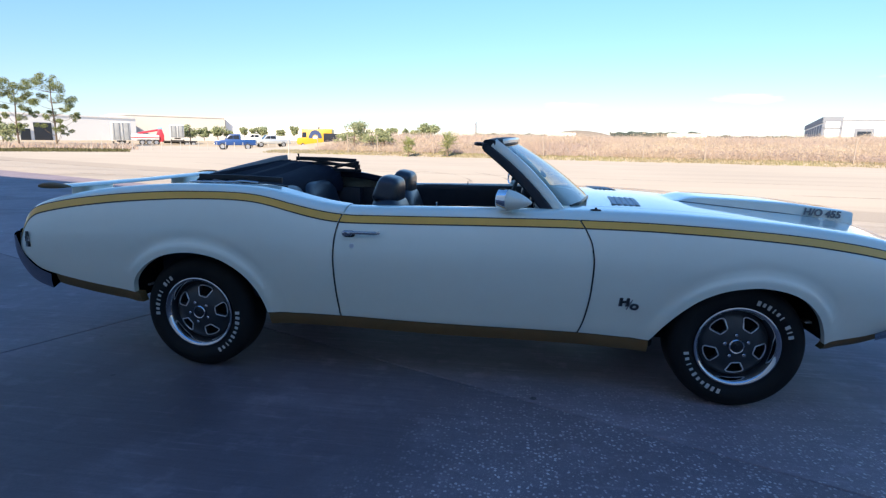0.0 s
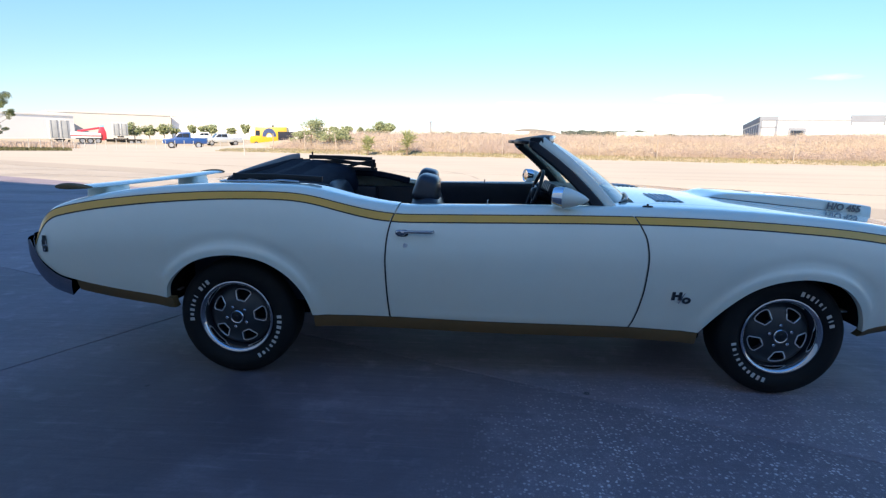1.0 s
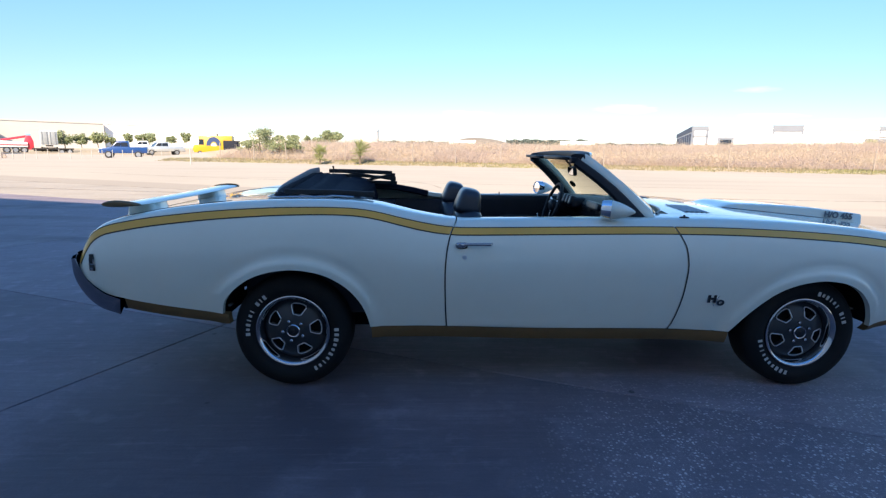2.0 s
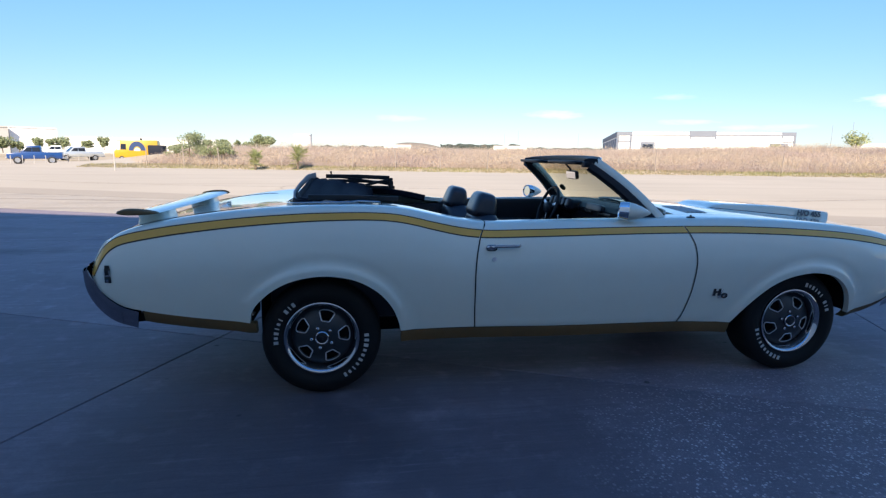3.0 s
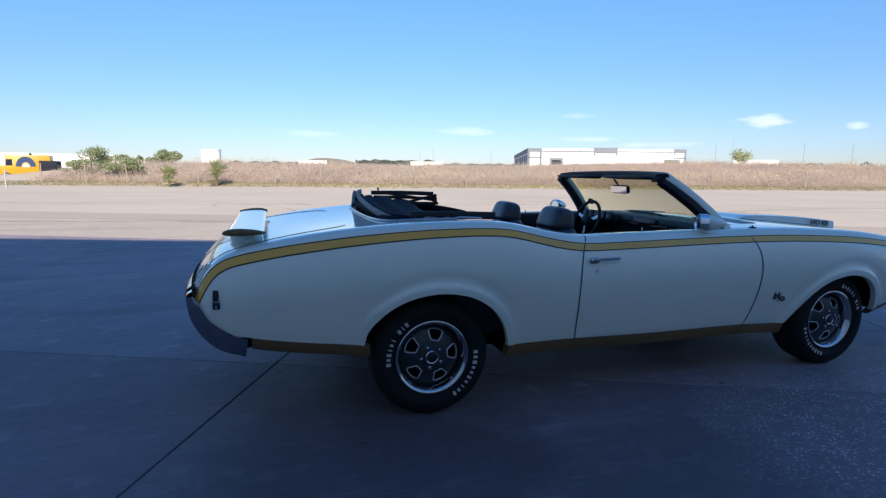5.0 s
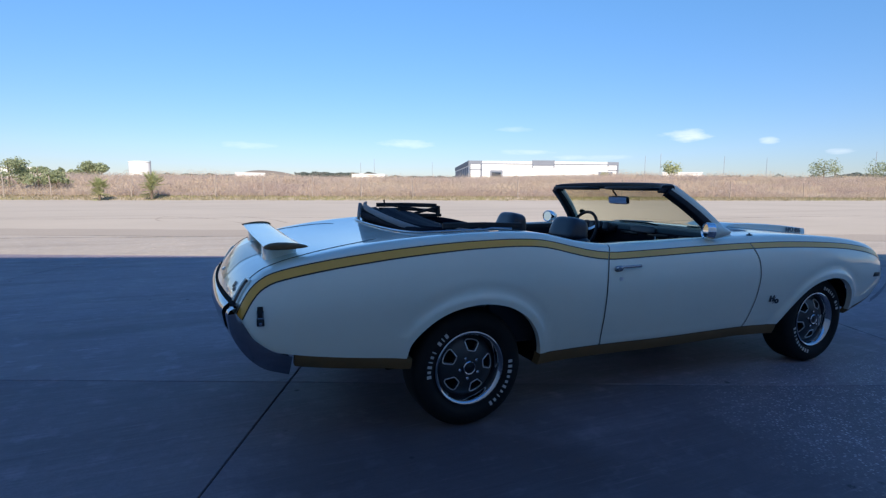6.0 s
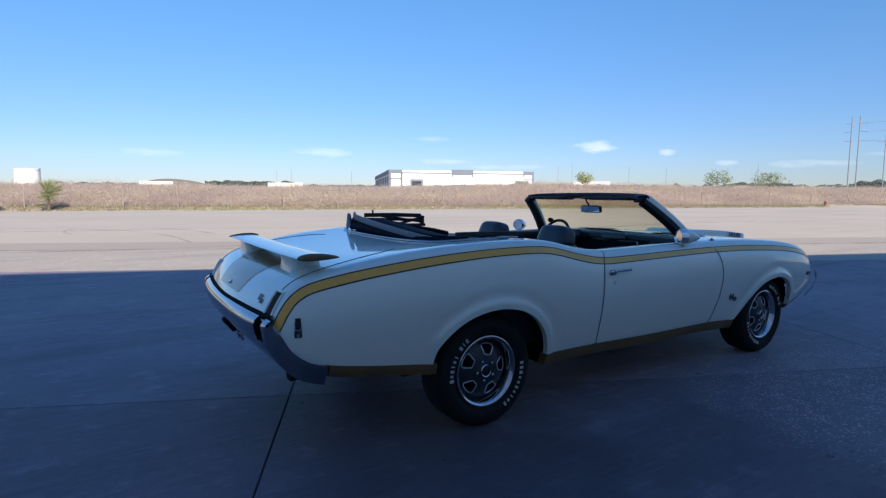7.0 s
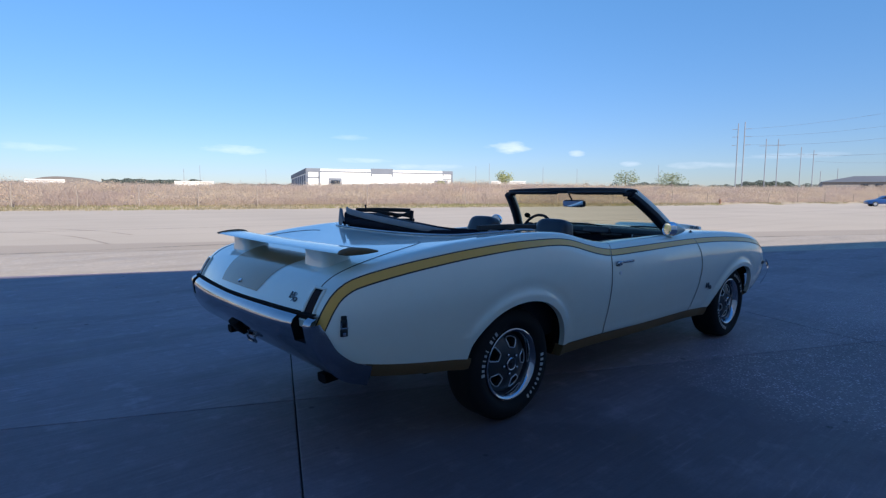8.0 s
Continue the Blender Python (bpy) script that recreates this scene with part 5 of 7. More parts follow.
bm = bmesh.new()
radii = list(np.linspace(3, 33, 7)) + list(np.linspace(35, 75, 34)) + list(np.geomspace(78, 3200, 26))
na = 300
rings = []
for r in radii:
    ring_ = []
    for k in range(na):
        a = k * math.tau / na
        x, y = r * math.cos(a), r * math.sin(a)
        ring_.append((x, y, ground_z(x, y) if y > -5 else 0.0))
    rings.append(ring_)
vs = grid(bm, rings, close_v=True)
bm.faces.new(vs[0])
for v in bm.verts:
    # the bed under the slabs lies lower
    vv = v.co.x * 0.40 + v.co.y * 0.916
    if vv < 9.6 and v.co.length < 60:
        v.co.z -= 0.02
bmesh.ops.recalc_face_normals(bm, faces=bm.faces[:])
tagged(link("ground", bm, GROUND), "pale worn paved lot running out to a dry field", "ground", kind="structure")

# concrete apron of slabs, joints at the bearing of the building
U, V = Vector((0.9165, -0.40)), Vector((0.40, 0.9165))


def concrete(name, a, b, c, speck):
    m, nt, p, pos = start_mat(name, 0.62)
    big = noise_tex(nt, pos, 0.35, 6, 0.6)
    mid = noise_tex(nt, pos, 2.2, 6, 0.6)
    fine = noise_tex(nt, pos, 70, 4)
    col = blend(nt, ramp(nt, big, 0.36, 0.66), a, b)
    col = blend(nt, ramp(nt, mid, 0.50, 0.78, 0, 0.75), col, c)
    col = blend(nt, ramp(nt, fine, 0.35, 0.75, 0, 0.45), col, tuple(v * 0.6 for v in a))
    grit = noise_tex(nt, pos, 15, 7, 0.68)
    col = blend(nt, ramp(nt, grit, 0.42, 0.66, 0, 0.42), col, tuple(v * 0.62 for v in a))
    pale = noise_tex(nt, pos, 5.5, 6, 0.62)
    col = blend(nt, ramp(nt, pale, 0.56, 0.72, 0, 0.45), col, tuple(v * 1.5 for v in a))
    # broad dark tyre and oil drags
    st = nt.nodes.new("ShaderNodeMapping")
    st.inputs["Rotation"].default_value = (0, 0, radians(-58))
    st.inputs["Scale"].default_value = (0.22, 1.3, 1)
    nt.links.new(pos, st.inputs["Vector"])
    drag = noise_tex(nt, st.outputs[0], 0.9, 5, 0.6)
    col = blend(nt, ramp(nt, drag, 0.50, 0.68, 0, 0.75 if speck else 0.45), col, tuple(v * 0.45 for v in a))
    # thin scuffs and scratches along the traffic
    sc = nt.nodes.new("ShaderNodeMapping")
    sc.inputs["Rotation"].default_value = (0, 0, radians(14))
    sc.inputs["Scale"].default_value = (1.0, 14.0, 1)
    nt.links.new(pos, sc.inputs["Vector"])
    scuff = noise_tex(nt, sc.outputs[0], 2.6, 6, 0.7)
    col = blend(nt, ramp(nt, scuff, 0.50, 0.72, 0, 0.6 if speck else 0.25), col, tuple(v * 0.5 for v in a))
    col = blend(nt, ramp(nt, scuff, 0.42, 0.28, 0, 0.5), col, tuple(v * 1.55 for v in a))
    spots = node(nt, "TexVoronoi", Scale=2.3, Randomness=1.0)
    nt.links.new(pos, spots.inputs["Vector"])
    col = blend(nt, ramp(nt, spots.outputs["Distance"], 0.055, 0.030, 0, 0.8), col, (0.03, 0.026, 0.028))
    height = fine
    if speck:
        wobble = nt.nodes.new("ShaderNodeVectorMath")
        wobble.operation = "MULTIPLY_ADD"
        wobble.inputs[1].default_value = (0.016, 0.016, 0.016)
        wob_n = node(nt, "TexNoise", Scale=55.0, Detail=3.0)
        nt.links.new(pos, wob_n.inputs["Vector"])
        nt.links.new(wob_n.outputs["Color"], wobble.inputs[0])
        nt.links.new(pos, wobble.inputs[2])
        vo = node(nt, "TexVoronoi", Scale=62.0, Randomness=1.0)
        nt.links.new(wobble.outputs[0], vo.inputs["Vector"])
        vo2 = node(nt, "TexVoronoi", Scale=150.0, Randomness=1.0)
        nt.links.new(wobble.outputs[0], vo2.inputs["Vector"])
        sepc = nt.nodes.new("ShaderNodeSeparateColor")
        nt.links.new(vo.outputs["Color"], sepc.inputs[0])
        dots = maths(nt, "MULTIPLY", ramp(nt, vo.outputs["Distance"], 0.46, 0.34), ramp(nt, sepc.outputs[0], 0.5, 0.9))
        dots2 = ramp(nt, vo2.outputs["Distance"], 0.32, 0.18, 0, 0.35)
        dots = maths(nt, "MAXIMUM", dots, dots2)
        sp = nt.nodes.new("ShaderNodeSeparateXYZ")
        nt.links.new(pos, sp.inputs[0])
        wob = maths(nt, "MULTIPLY_ADD", big, 2.2, -1.1)
        along = maths(nt, "ADD", maths(nt, "MULTIPLY_ADD", sp.outputs["Y"], -0.18, sp.outputs["X"]), wob)
        patch = maths(nt, "MULTIPLY", ramp(nt, along, 1.55, 2.1), ramp(nt, maths(nt, "ADD", sp.outputs["Y"], maths(nt, "MULTIPLY", wob, 0.5)), -0.55, -1.15))
        patch = maths(nt, "MULTIPLY", patch, ramp(nt, mid, 0.30, 0.60, 0.5, 1.0))
        patch = maths(nt, "MULTIPLY", patch, ramp(nt, noise_tex(nt, pos, 7.0, 4), 0.35, 0.6, 0.45, 1.0))
        # broad darker oval on the concrete beside the rear wheel
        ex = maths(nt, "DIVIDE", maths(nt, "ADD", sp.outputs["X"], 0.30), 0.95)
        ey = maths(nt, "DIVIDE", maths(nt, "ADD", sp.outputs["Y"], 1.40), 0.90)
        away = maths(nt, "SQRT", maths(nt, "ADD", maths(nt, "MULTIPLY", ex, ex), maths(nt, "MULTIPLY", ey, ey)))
        dark_oval = ramp(nt, maths(nt, "ADD", away, maths(nt, "MULTIPLY_ADD", mid, 1.0, -0.5)), 1.25, 0.55, 0, 0.50)
        col = blend(nt, dark_oval, col, (0.045, 0.036, 0.042))
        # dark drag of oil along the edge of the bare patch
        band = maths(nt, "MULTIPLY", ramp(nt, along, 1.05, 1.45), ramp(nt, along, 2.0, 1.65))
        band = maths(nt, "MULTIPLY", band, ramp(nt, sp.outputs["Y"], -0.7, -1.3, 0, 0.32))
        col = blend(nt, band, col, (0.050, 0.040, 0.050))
        col = blend(nt, maths(nt, "MULTIPLY", patch, 0.33), col, (0.20, 0.165, 0.195))
        col = blend(nt, maths(nt, "MULTIPLY", dots, patch), col, (0.62, 0.56, 0.56))
        height = maths(nt, "ADD", fine, maths(nt, "MULTIPLY", dots, patch))
    nt.links.new(col, p.inputs["Base Color"])
    p.inputs["Specular IOR Level"].default_value = 0.22
    rr = ramp(nt, mid, 0.3, 0.7, 0.5, 0.72)
    nt.links.new(rr, p.inputs["Roughness"])
    add_bump(nt, p, height, 0.20, 0.006)
    return m


# shaded and sunlit copies of one concrete; FAR is a lighter shaded row
SLAB_NEAR = concrete("shade_darkened_near_concrete", *NEAR_C, True)
SLAB_FAR = concrete("shade_darkened_far_concrete", *[tuple(v * 1.32 for v in c) for c in NEAR_C], True)
SLAB_EDGE = concrete("sunlit_pale_concrete", *APRON_C, False)


def slab(u0, u1, v0, v1, material, parent):
    g, t, b = 0.004, 0.06, 0.004
    pts = [(u0 + g, v0 + g), (u1 - g, v0 + g), (u1 - g, v1 - g), (u0 + g, v1 - g)]
    cu, cv = (u0 + u1) / 2, (v0 + v1) / 2
    bm = bmesh.new()

    def lay(z, shrink):
        out = []
        for u, v in pts:
            uu = u - math.copysign(shrink, u - cu)
            vv = v - math.copysign(shrink, v - cv)
            q = U * uu + V * vv
            out.append(bm.verts.new((q.x, q.y, z)))
        return out
    a, b_, c = lay(-t, 0), lay(-b, 0), lay(0, b)
    for lo, hi in ((a, b_), (b_, c)):
        for i in range(4):
            bm.faces.new((lo[i], lo[(i + 1) % 4], hi[(i + 1) % 4], hi[i]))
    bm.faces.new(c)
    ob = link("slab", bm, material, parent, smooth=False)
    return ob


bm = bmesh.new()
for (u0, v0), (u1, v1) in (((-62, -15), (62, 9.68)),):
    q = [U * a + V * b for a, b in ((u0, v0), (u1, v0), (u1, v1), (u0, v1))]
    bm.faces.new([bm.verts.new((c.x, c.y, -0.012)) for c in q])
apron = tagged(link("pavement", bm, mat("joint_filler", (0.035, 0.033, 0.032), 0.9, var=0.4, scale=4.0), smooth=False), "concrete apron of large slabs with dark joints", "pavement", kind="structure")

# ---- building behind, whose shade covers the apron ----
# unseen wall, coloured pale so that its bounced light brightens the car's side
STUCCO = mat("pale_bounce_wall_panel", WALL_C, 0.85, var=0.15, scale=0.4, bump=0.2, bscale=30.0)
bm = bmesh.new()
box(bm, (0, -0.2, WALL_H / 2 - 0.1), (124, 0.4, WALL_H + 0.2))
box(bm, (0, -12, WALL_H - 0.3), (124, 24, 0.3))
wall = link("wall_south", bm, STUCCO, smooth=False)
U_WALL, V_WALL = Vector((0.946, -0.3236)), Vector((0.3236, 0.946))
c = V_WALL * WALL_V
wall.matrix_world = Matrix.Translation((c.x, c.y, 0)) @ Matrix.Rotation(math.atan2(U_WALL.y, U_WALL.x), 4, "Z")
tagged(wall, "plain pale wall of the large unseen building behind", "wall", kind="structure")

# ---- dry grass ----


def blades_mesh(name, roots, material, hmin, hmax, per, wide, spread, lean=0.35):
    verts, faces = [], []
    rnd = random.Random(7)
    for x, y, z, k in roots:
        for _ in range(per):
            a = rnd.random() * math.tau
            bx, by = x + rnd.uniform(-spread, spread), y + rnd.uniform(-spread, spread)
            h = rnd.uniform(hmin, hmax) * k
            w = wide * rnd.uniform(0.6, 1.4)
            lx, ly = rnd.uniform(-lean, lean) * h, rnd.uniform(-lean, lean) * h
            ca, sa = math.cos(a) * w, math.sin(a) * w
            n = len(verts)
            verts += [(bx - ca, by - sa, z - 0.03), (bx + ca, by + sa, z - 0.03), (bx + ca * 0.7 + lx * 0.5, by + sa * 0.7 + ly * 0.5, z + h * 0.62), (bx - ca * 0.7 + lx * 0.5, by - sa * 0.7 + ly * 0.5, z + h * 0.62), (bx + lx, by + ly, z + h)]
            faces += [(n, n + 1, n + 2, n + 3), (n + 3, n + 2, n + 4)]
    me = bpy.data.meshes.new(name)
    me.from_pydata(verts, [], faces)
    me.materials.append(material)
    return new(name, me)


def foliage_mat(name, cols, rough=0.8, soft=0.38, patch=None):
    m, nt, p, pos = start_mat(name, rough)
    g = nt.nodes.new("ShaderNodeNewGeometry")
    cr = nt.nodes.new("ShaderNodeValToRGB")
    els = cr.color_ramp.elements
    els[0].color, els[1].color = (*cols[0], 1), (*cols[-1], 1)
    for i, c in enumerate(cols[1:-1]):
        e = els.new((i + 1) / (len(cols) - 1))
        e.color = (*c, 1)
    nt.links.new(g.outputs["Random Per Island"], cr.inputs["Fac"])
    big = noise_tex(nt, pos, 0.14, 4)
    col = blend(nt, ramp(nt, big, 0.35, 0.7, 0, 0.45), cr.outputs["Color"], tuple(v * 0.85 for v in cols[0]))
    if patch:
        # drifts of another growth, longer across the field than deep
        mp = node(nt, "Mapping", Scale=(0.10, 0.34, 0.5))
        nt.links.new(pos, mp.inputs["Vector"])
        col = blend(nt, ramp(nt, noise_tex(nt, mp.outputs[0], 1.0, 5, 0.6), 0.46, 0.60, 0, 0.8), col, patch)
    nt.links.new(col, p.inputs["Base Color"])
    p.inputs["Specular IOR Level"].default_value = 0.2
    tl, mixs = nt.nodes.new("ShaderNodeBsdfTranslucent"), nt.nodes.new("ShaderNodeMixShader")
    nt.links.new(col, tl.inputs["Color"])
    mixs.inputs["Fac"].default_value = soft
    nt.links.new(p.outputs[0], mixs.inputs[1])
    nt.links.new(tl.outputs[0], mixs.inputs[2])
    nt.links.new(mixs.outputs[0], nt.nodes["Material Output"].inputs["Surface"])
    return m


DRY = foliage_mat("dry_grass", [(0.54, 0.44, 0.36), (0.60, 0.50, 0.40), (0.56, 0.455, 0.385), (0.65, 0.545, 0.425), (0.50, 0.41, 0.335)], soft=0.5, patch=(0.51, 0.405, 0.365))
WEED = foliage_mat("faded_weeds", [(0.56, 0.445, 0.39), (0.53, 0.425, 0.365), (0.60, 0.48, 0.415), (0.54, 0.46, 0.355), (0.62, 0.505, 0.42)], soft=0.5, patch=(0.48, 0.385, 0.345))
TAWNY = foliage_mat("tawny_seed_heads", [(0.66, 0.545, 0.405), (0.69, 0.57, 0.43), (0.63, 0.52, 0.385), (0.72, 0.60, 0.45)], soft=0.5)
VERGE = foliage_mat("short_verge_grass", [(0.40, 0.345, 0.235), (0.35, 0.31, 0.195), (0.45, 0.385, 0.27), (0.37, 0.33, 0.205)], soft=0.5, patch=(0.37, 0.36, 0.18))
GREEN = foliage_mat("green_leaves", [(0.28, 0.32, 0.18), (0.36, 0.40, 0.23), (0.22, 0.26, 0.155), (0.43, 0.45, 0.28)])
PINE = foliage_mat("pine_needles", [(0.19, 0.225, 0.10), (0.25, 0.285, 0.12), (0.15, 0.19, 0.09), (0.32, 0.33, 0.15)])
PALM = foliage_mat("palm_leaves", [(0.36, 0.40, 0.17), (0.46, 0.48, 0.23), (0.32, 0.35, 0.16), (0.56, 0.54, 0.31)])
FARGREEN = foliage_mat("hazy_far_trees", [(0.13, 0.155, 0.135), (0.155, 0.18, 0.15), (0.11, 0.135, 0.12)])
BARK = mat("bark", (0.16, 0.12, 0.09), 0.9, var=0.4, scale=6.0, bump=0.5, bscale=20.0)

rnd = random.Random(3)
roots, low = [], []
while len(roots) < 36000:
    x = rnd.uniform(-30, 150)
    d = 2.4 + 45 * rnd.random() ** 1.7
    y = EDGE_Y + EDGE_M * x + d * 1.02
    if x < -17 + 3 * math.sin(d) or rnd.random() > smooth(190, 80, x) * 0.7 + 0.3:
        continue
    k = 0.72 + 0.5 * noise.noise(Vector((x * 0.16, y * 0.16, 3)))
    k *= smooth(1.5, 6, d) * 0.45 + 0.55
    k *= 1.0 - 0.15 * smooth(45, 75, x)
    roots.append((x, y, ground_z(x, y), max(0.35, k)))
tagged(blades_mesh("dry_grass_field", roots, DRY, 0.30, 1.10, 9, 0.009, 0.5, 0.9), "tall dry beige grass on the field", "grass", kind="stuff")


def tufts(name, count, seed, material, label, size, low_h, high_h, gate, far):
    """Fuzzy clumps of small faces, in patches."""
    rnd = random.Random(seed)
    verts, faces = [], []
    while count > 0:
        x = rnd.uniform(-19, 150)
        d = 2.6 + far * rnd.random() ** 1.6
        y = EDGE_Y + EDGE_M * x + d * 1.02
        if noise.noise(Vector((x * 0.11, y * 0.22, seed))) < gate:
            continue
        h = rnd.uniform(low_h, high_h) * (0.8 + 0.5 * noise.noise(Vector((x * 0.4, y * 0.4, 2))))
        z0 = ground_z(x, y)
        for _ in range(26):
            p_ = Vector((x + rnd.gauss(0, 0.28), y + rnd.gauss(0, 0.28), z0 + h * rnd.uniform(0.15, 1.0)))
            a = Vector((rnd.uniform(-1, 1), rnd.uniform(-1, 1), rnd.uniform(-1, 1))).normalized()
            b = a.orthogonal().normalized() * size * rnd.uniform(0.5, 1.5)
            c_ = a.cross(b) * rnd.uniform(0.25, 0.6)
            n = len(verts)
            verts += [p_ + b, p_ + c_, p_ - b, p_ - c_]
            faces.append((n, n + 1, n + 2, n + 3))
        count -= 1
    me = bpy.data.meshes.new(name)
    me.from_pydata(verts, [], faces)
    me.materials.append(material)
    return tagged(new(name, me), label, "weeds", kind="stuff")


tufts("weed_clumps", 9000, 41, WEED, "faded pinkish-brown weeds among the dry grass", 0.045, 0.5, 1.0, -0.05, 22)
tufts("seed_heads", 4200, 42, TAWNY, "tawny seed heads over the dry grass", 0.045, 0.9, 1.38, 0.10, 40)
rnd = random.Random(4)
for _ in range(9000):
    x = rnd.uniform(-24, 125)
    d = rnd.uniform(0.2, 3.4)
    y = EDGE_Y + EDGE_M * x + d * 1.02
    low.append((x, y, ground_z(x, y), 1.0))
tagged(blades_mesh("verge_grass", low, VERGE, 0.03, 0.15, 6, 0.03, 0.25, 0.8), "short brown-green grass along the lot edge", "grass", kind="stuff")

# ---- trees and shrubs ----


def leaf_cloud(bm, blobs, count, size, rnd, flat=0.6):
    """Many small leaf faces spread through the shells of uneven clumps."""
    for _ in range(count):
        c, r = rnd.choice(blobs)
        while True:
            v = Vector((rnd.uniform(-1, 1), rnd.uniform(-1, 1), rnd.uniform(-1, 1)))
            if 0.05 < v.length < 1:
                break
        v = v.normalized() * (0.45 + 0.55 * rnd.random())
        p = Vector(c) + Vector((v.x * r[0], v.y * r[1], v.z * r[2]))
        s = size * rnd.uniform(0.5, 1.3)
        a = Vector((rnd.uniform(-1, 1), rnd.uniform(-1, 1), rnd.uniform(-1, 1))).normalized()
        b = a.orthogonal().normalized()
        b.rotate(Matrix.Rotation(rnd.random() * 6.28, 3, a))
        t = a.cross(b)
        q = [p + b * s, p + t * s * flat, p - b * s, p - t * s * flat]
        bm.faces.new([bm.verts.new(w) for w in q])


def tree(name, at, h, blobs, leaves, size, leafmat, label, seed, trunk_r=0.12, limbs=True, category="tree", group=""):
    rnd = random.Random(seed)
    root = new(name)
    root.location = at
    bm = bmesh.new()
    bend = [(0, 0, -0.2), (rnd.uniform(-0.02, 0.02) * h, rnd.uniform(-0.02, 0.02) * h, h * 0.35), (rnd.uniform(-0.03, 0.03) * h, rnd.uniform(-0.03, 0.03) * h, h * 0.7), (0, 0, h * 0.92)]
    path = spline(bend, 4)
    tube(bm, path, [lerp(trunk_r, trunk_r * 0.2, i / (len(path) - 1)) for i in range(len(path))], 7)
    if limbs:
        for c, r in blobs[::4 if len(blobs) > 60 else 1]:
            s = path[min(len(path) - 1, max(0, int((c[2] - 0.12 * h) / h * len(path))))]
            m = s.lerp(Vector(c), 0.55) + Vector((0, 0, -0.02 * h))
            tube(bm, [s, m, Vector(c)], [trunk_r * 0.26, trunk_r * 0.17, trunk_r * 0.07], 5)
    part("trunk", bm, BARK, root)
    bm = bmesh.new()
    leaf_cloud(bm, blobs, leaves, size, rnd)
    part("crown", bm, leafmat, root, smooth=False)
    tagged(root, label, category, group)
    return root


def gz(p):
    return Vector((p.x, p.y, ground_z(p.x, p.y)))


# two pines: clumps of needles given across and up, in heights of the tree
CLUMPS_A = ((-0.09, 0.95), (0.0, 0.90), (-0.15, 0.88), (0.09, 0.87), (-0.25, 0.82), (0.155, 0.78), (-0.035, 0.79), (-0.13, 0.76), (0.21, 0.68), (0.115, 0.70), (-0.24, 0.70), (0.03, 0.70),
            (-0.10, 0.58), (0.115, 0.57), (0.24, 0.49), (0.17, 0.53), (-0.13, 0.49), (0.05, 0.44), (0.09, 0.33), (-0.20, 0.38), (0.03, 0.30))
CLUMPS_B = ((-0.09, 0.96), (0.01, 0.93), (-0.17, 0.92), (0.08, 0.86), (-0.26, 0.88), (-0.28, 0.82), (-0.11, 0.86), (0.0, 0.83), (0.13, 0.79), (0.09, 0.69), (0.19, 0.64), (0.255, 0.69), (0.15, 0.54),
            (0.21, 0.585), (0.30, 0.49), (0.265, 0.42), (-0.11, 0.71), (-0.18, 0.63), (0.0, 0.50), (-0.09, 0.43), (0.05, 0.39), (-0.15, 0.30), (0.09, 0.29), (0.15, 0.22), (0.03, 0.25))
for az, h, seed, clumps, lab in ((-45.9, 7.15, 11, CLUMPS_A, "tall slender pine with an open crown"), (-43.35, 7.7, 12, CLUMPS_B, "taller pine with uneven hanging clumps")):
    rnd = random.Random(seed)
    across = Vector((math.cos(radians(az)), -math.sin(radians(az)), 0))
    deep = Vector((-across.y, across.x, 0))
    blobs = []
    for v, w in clumps:
        for _ in range(4):
            r = h * rnd.uniform(0.022, 0.044) * (1.3 if w > 0.6 else 0.85)
            c = across * h * (v + rnd.gauss(0, 0.028)) + deep * h * rnd.gauss(0, 0.11) + Vector((0, 0, h * (w + rnd.gauss(0, 0.018))))
            blobs.append((tuple(c), (r * 1.35, r * 1.35, r * 1.05)))
    p_ = place(az, 74, 0, EYE0)
    tree("pine_tree", (p_.x, p_.y, 0.0), h, blobs, 16000, 0.055, PINE, lab, seed, 0.11, group="pines")


# dry strip and low hedge under the pines
rnd = random.Random(17)
strip, hedge = [], []
for _ in range(2600):
    q = place(rnd.uniform(-54, -37.6), rnd.uniform(68, 92), 0, EYE0)
    strip.append((q.x, q.y, 0.0, rnd.uniform(0.5, 1.0)))
for _ in range(2600):
    q = place(rnd.uniform(-54, -38.3), rnd.uniform(57, 68), 0, EYE0)
    hedge.append((q.x, q.y, 0.0, rnd.uniform(0.6, 1.0) * (0.8 + 0.7 * noise.noise(Vector((q.x * 0.3, q.y * 0.3, 5))))))
tagged(blades_mesh("dry_grass_strip", strip, DRY, 0.3, 0.7, 6, 0.05, 0.35), "dry grass strip under the pines", "grass", kind="stuff")
OLIVE = foliage_mat("olive_ground_cover", [(0.12, 0.12, 0.06), (0.16, 0.15, 0.075), (0.10, 0.10, 0.05), (0.20, 0.175, 0.09)])
tagged(blades_mesh("ground_cover", hedge, OLIVE, 0.06, 0.26, 8, 0.05, 0.35, 0.8), "low olive ground cover along the paved edge", "ground cover", kind="stuff")


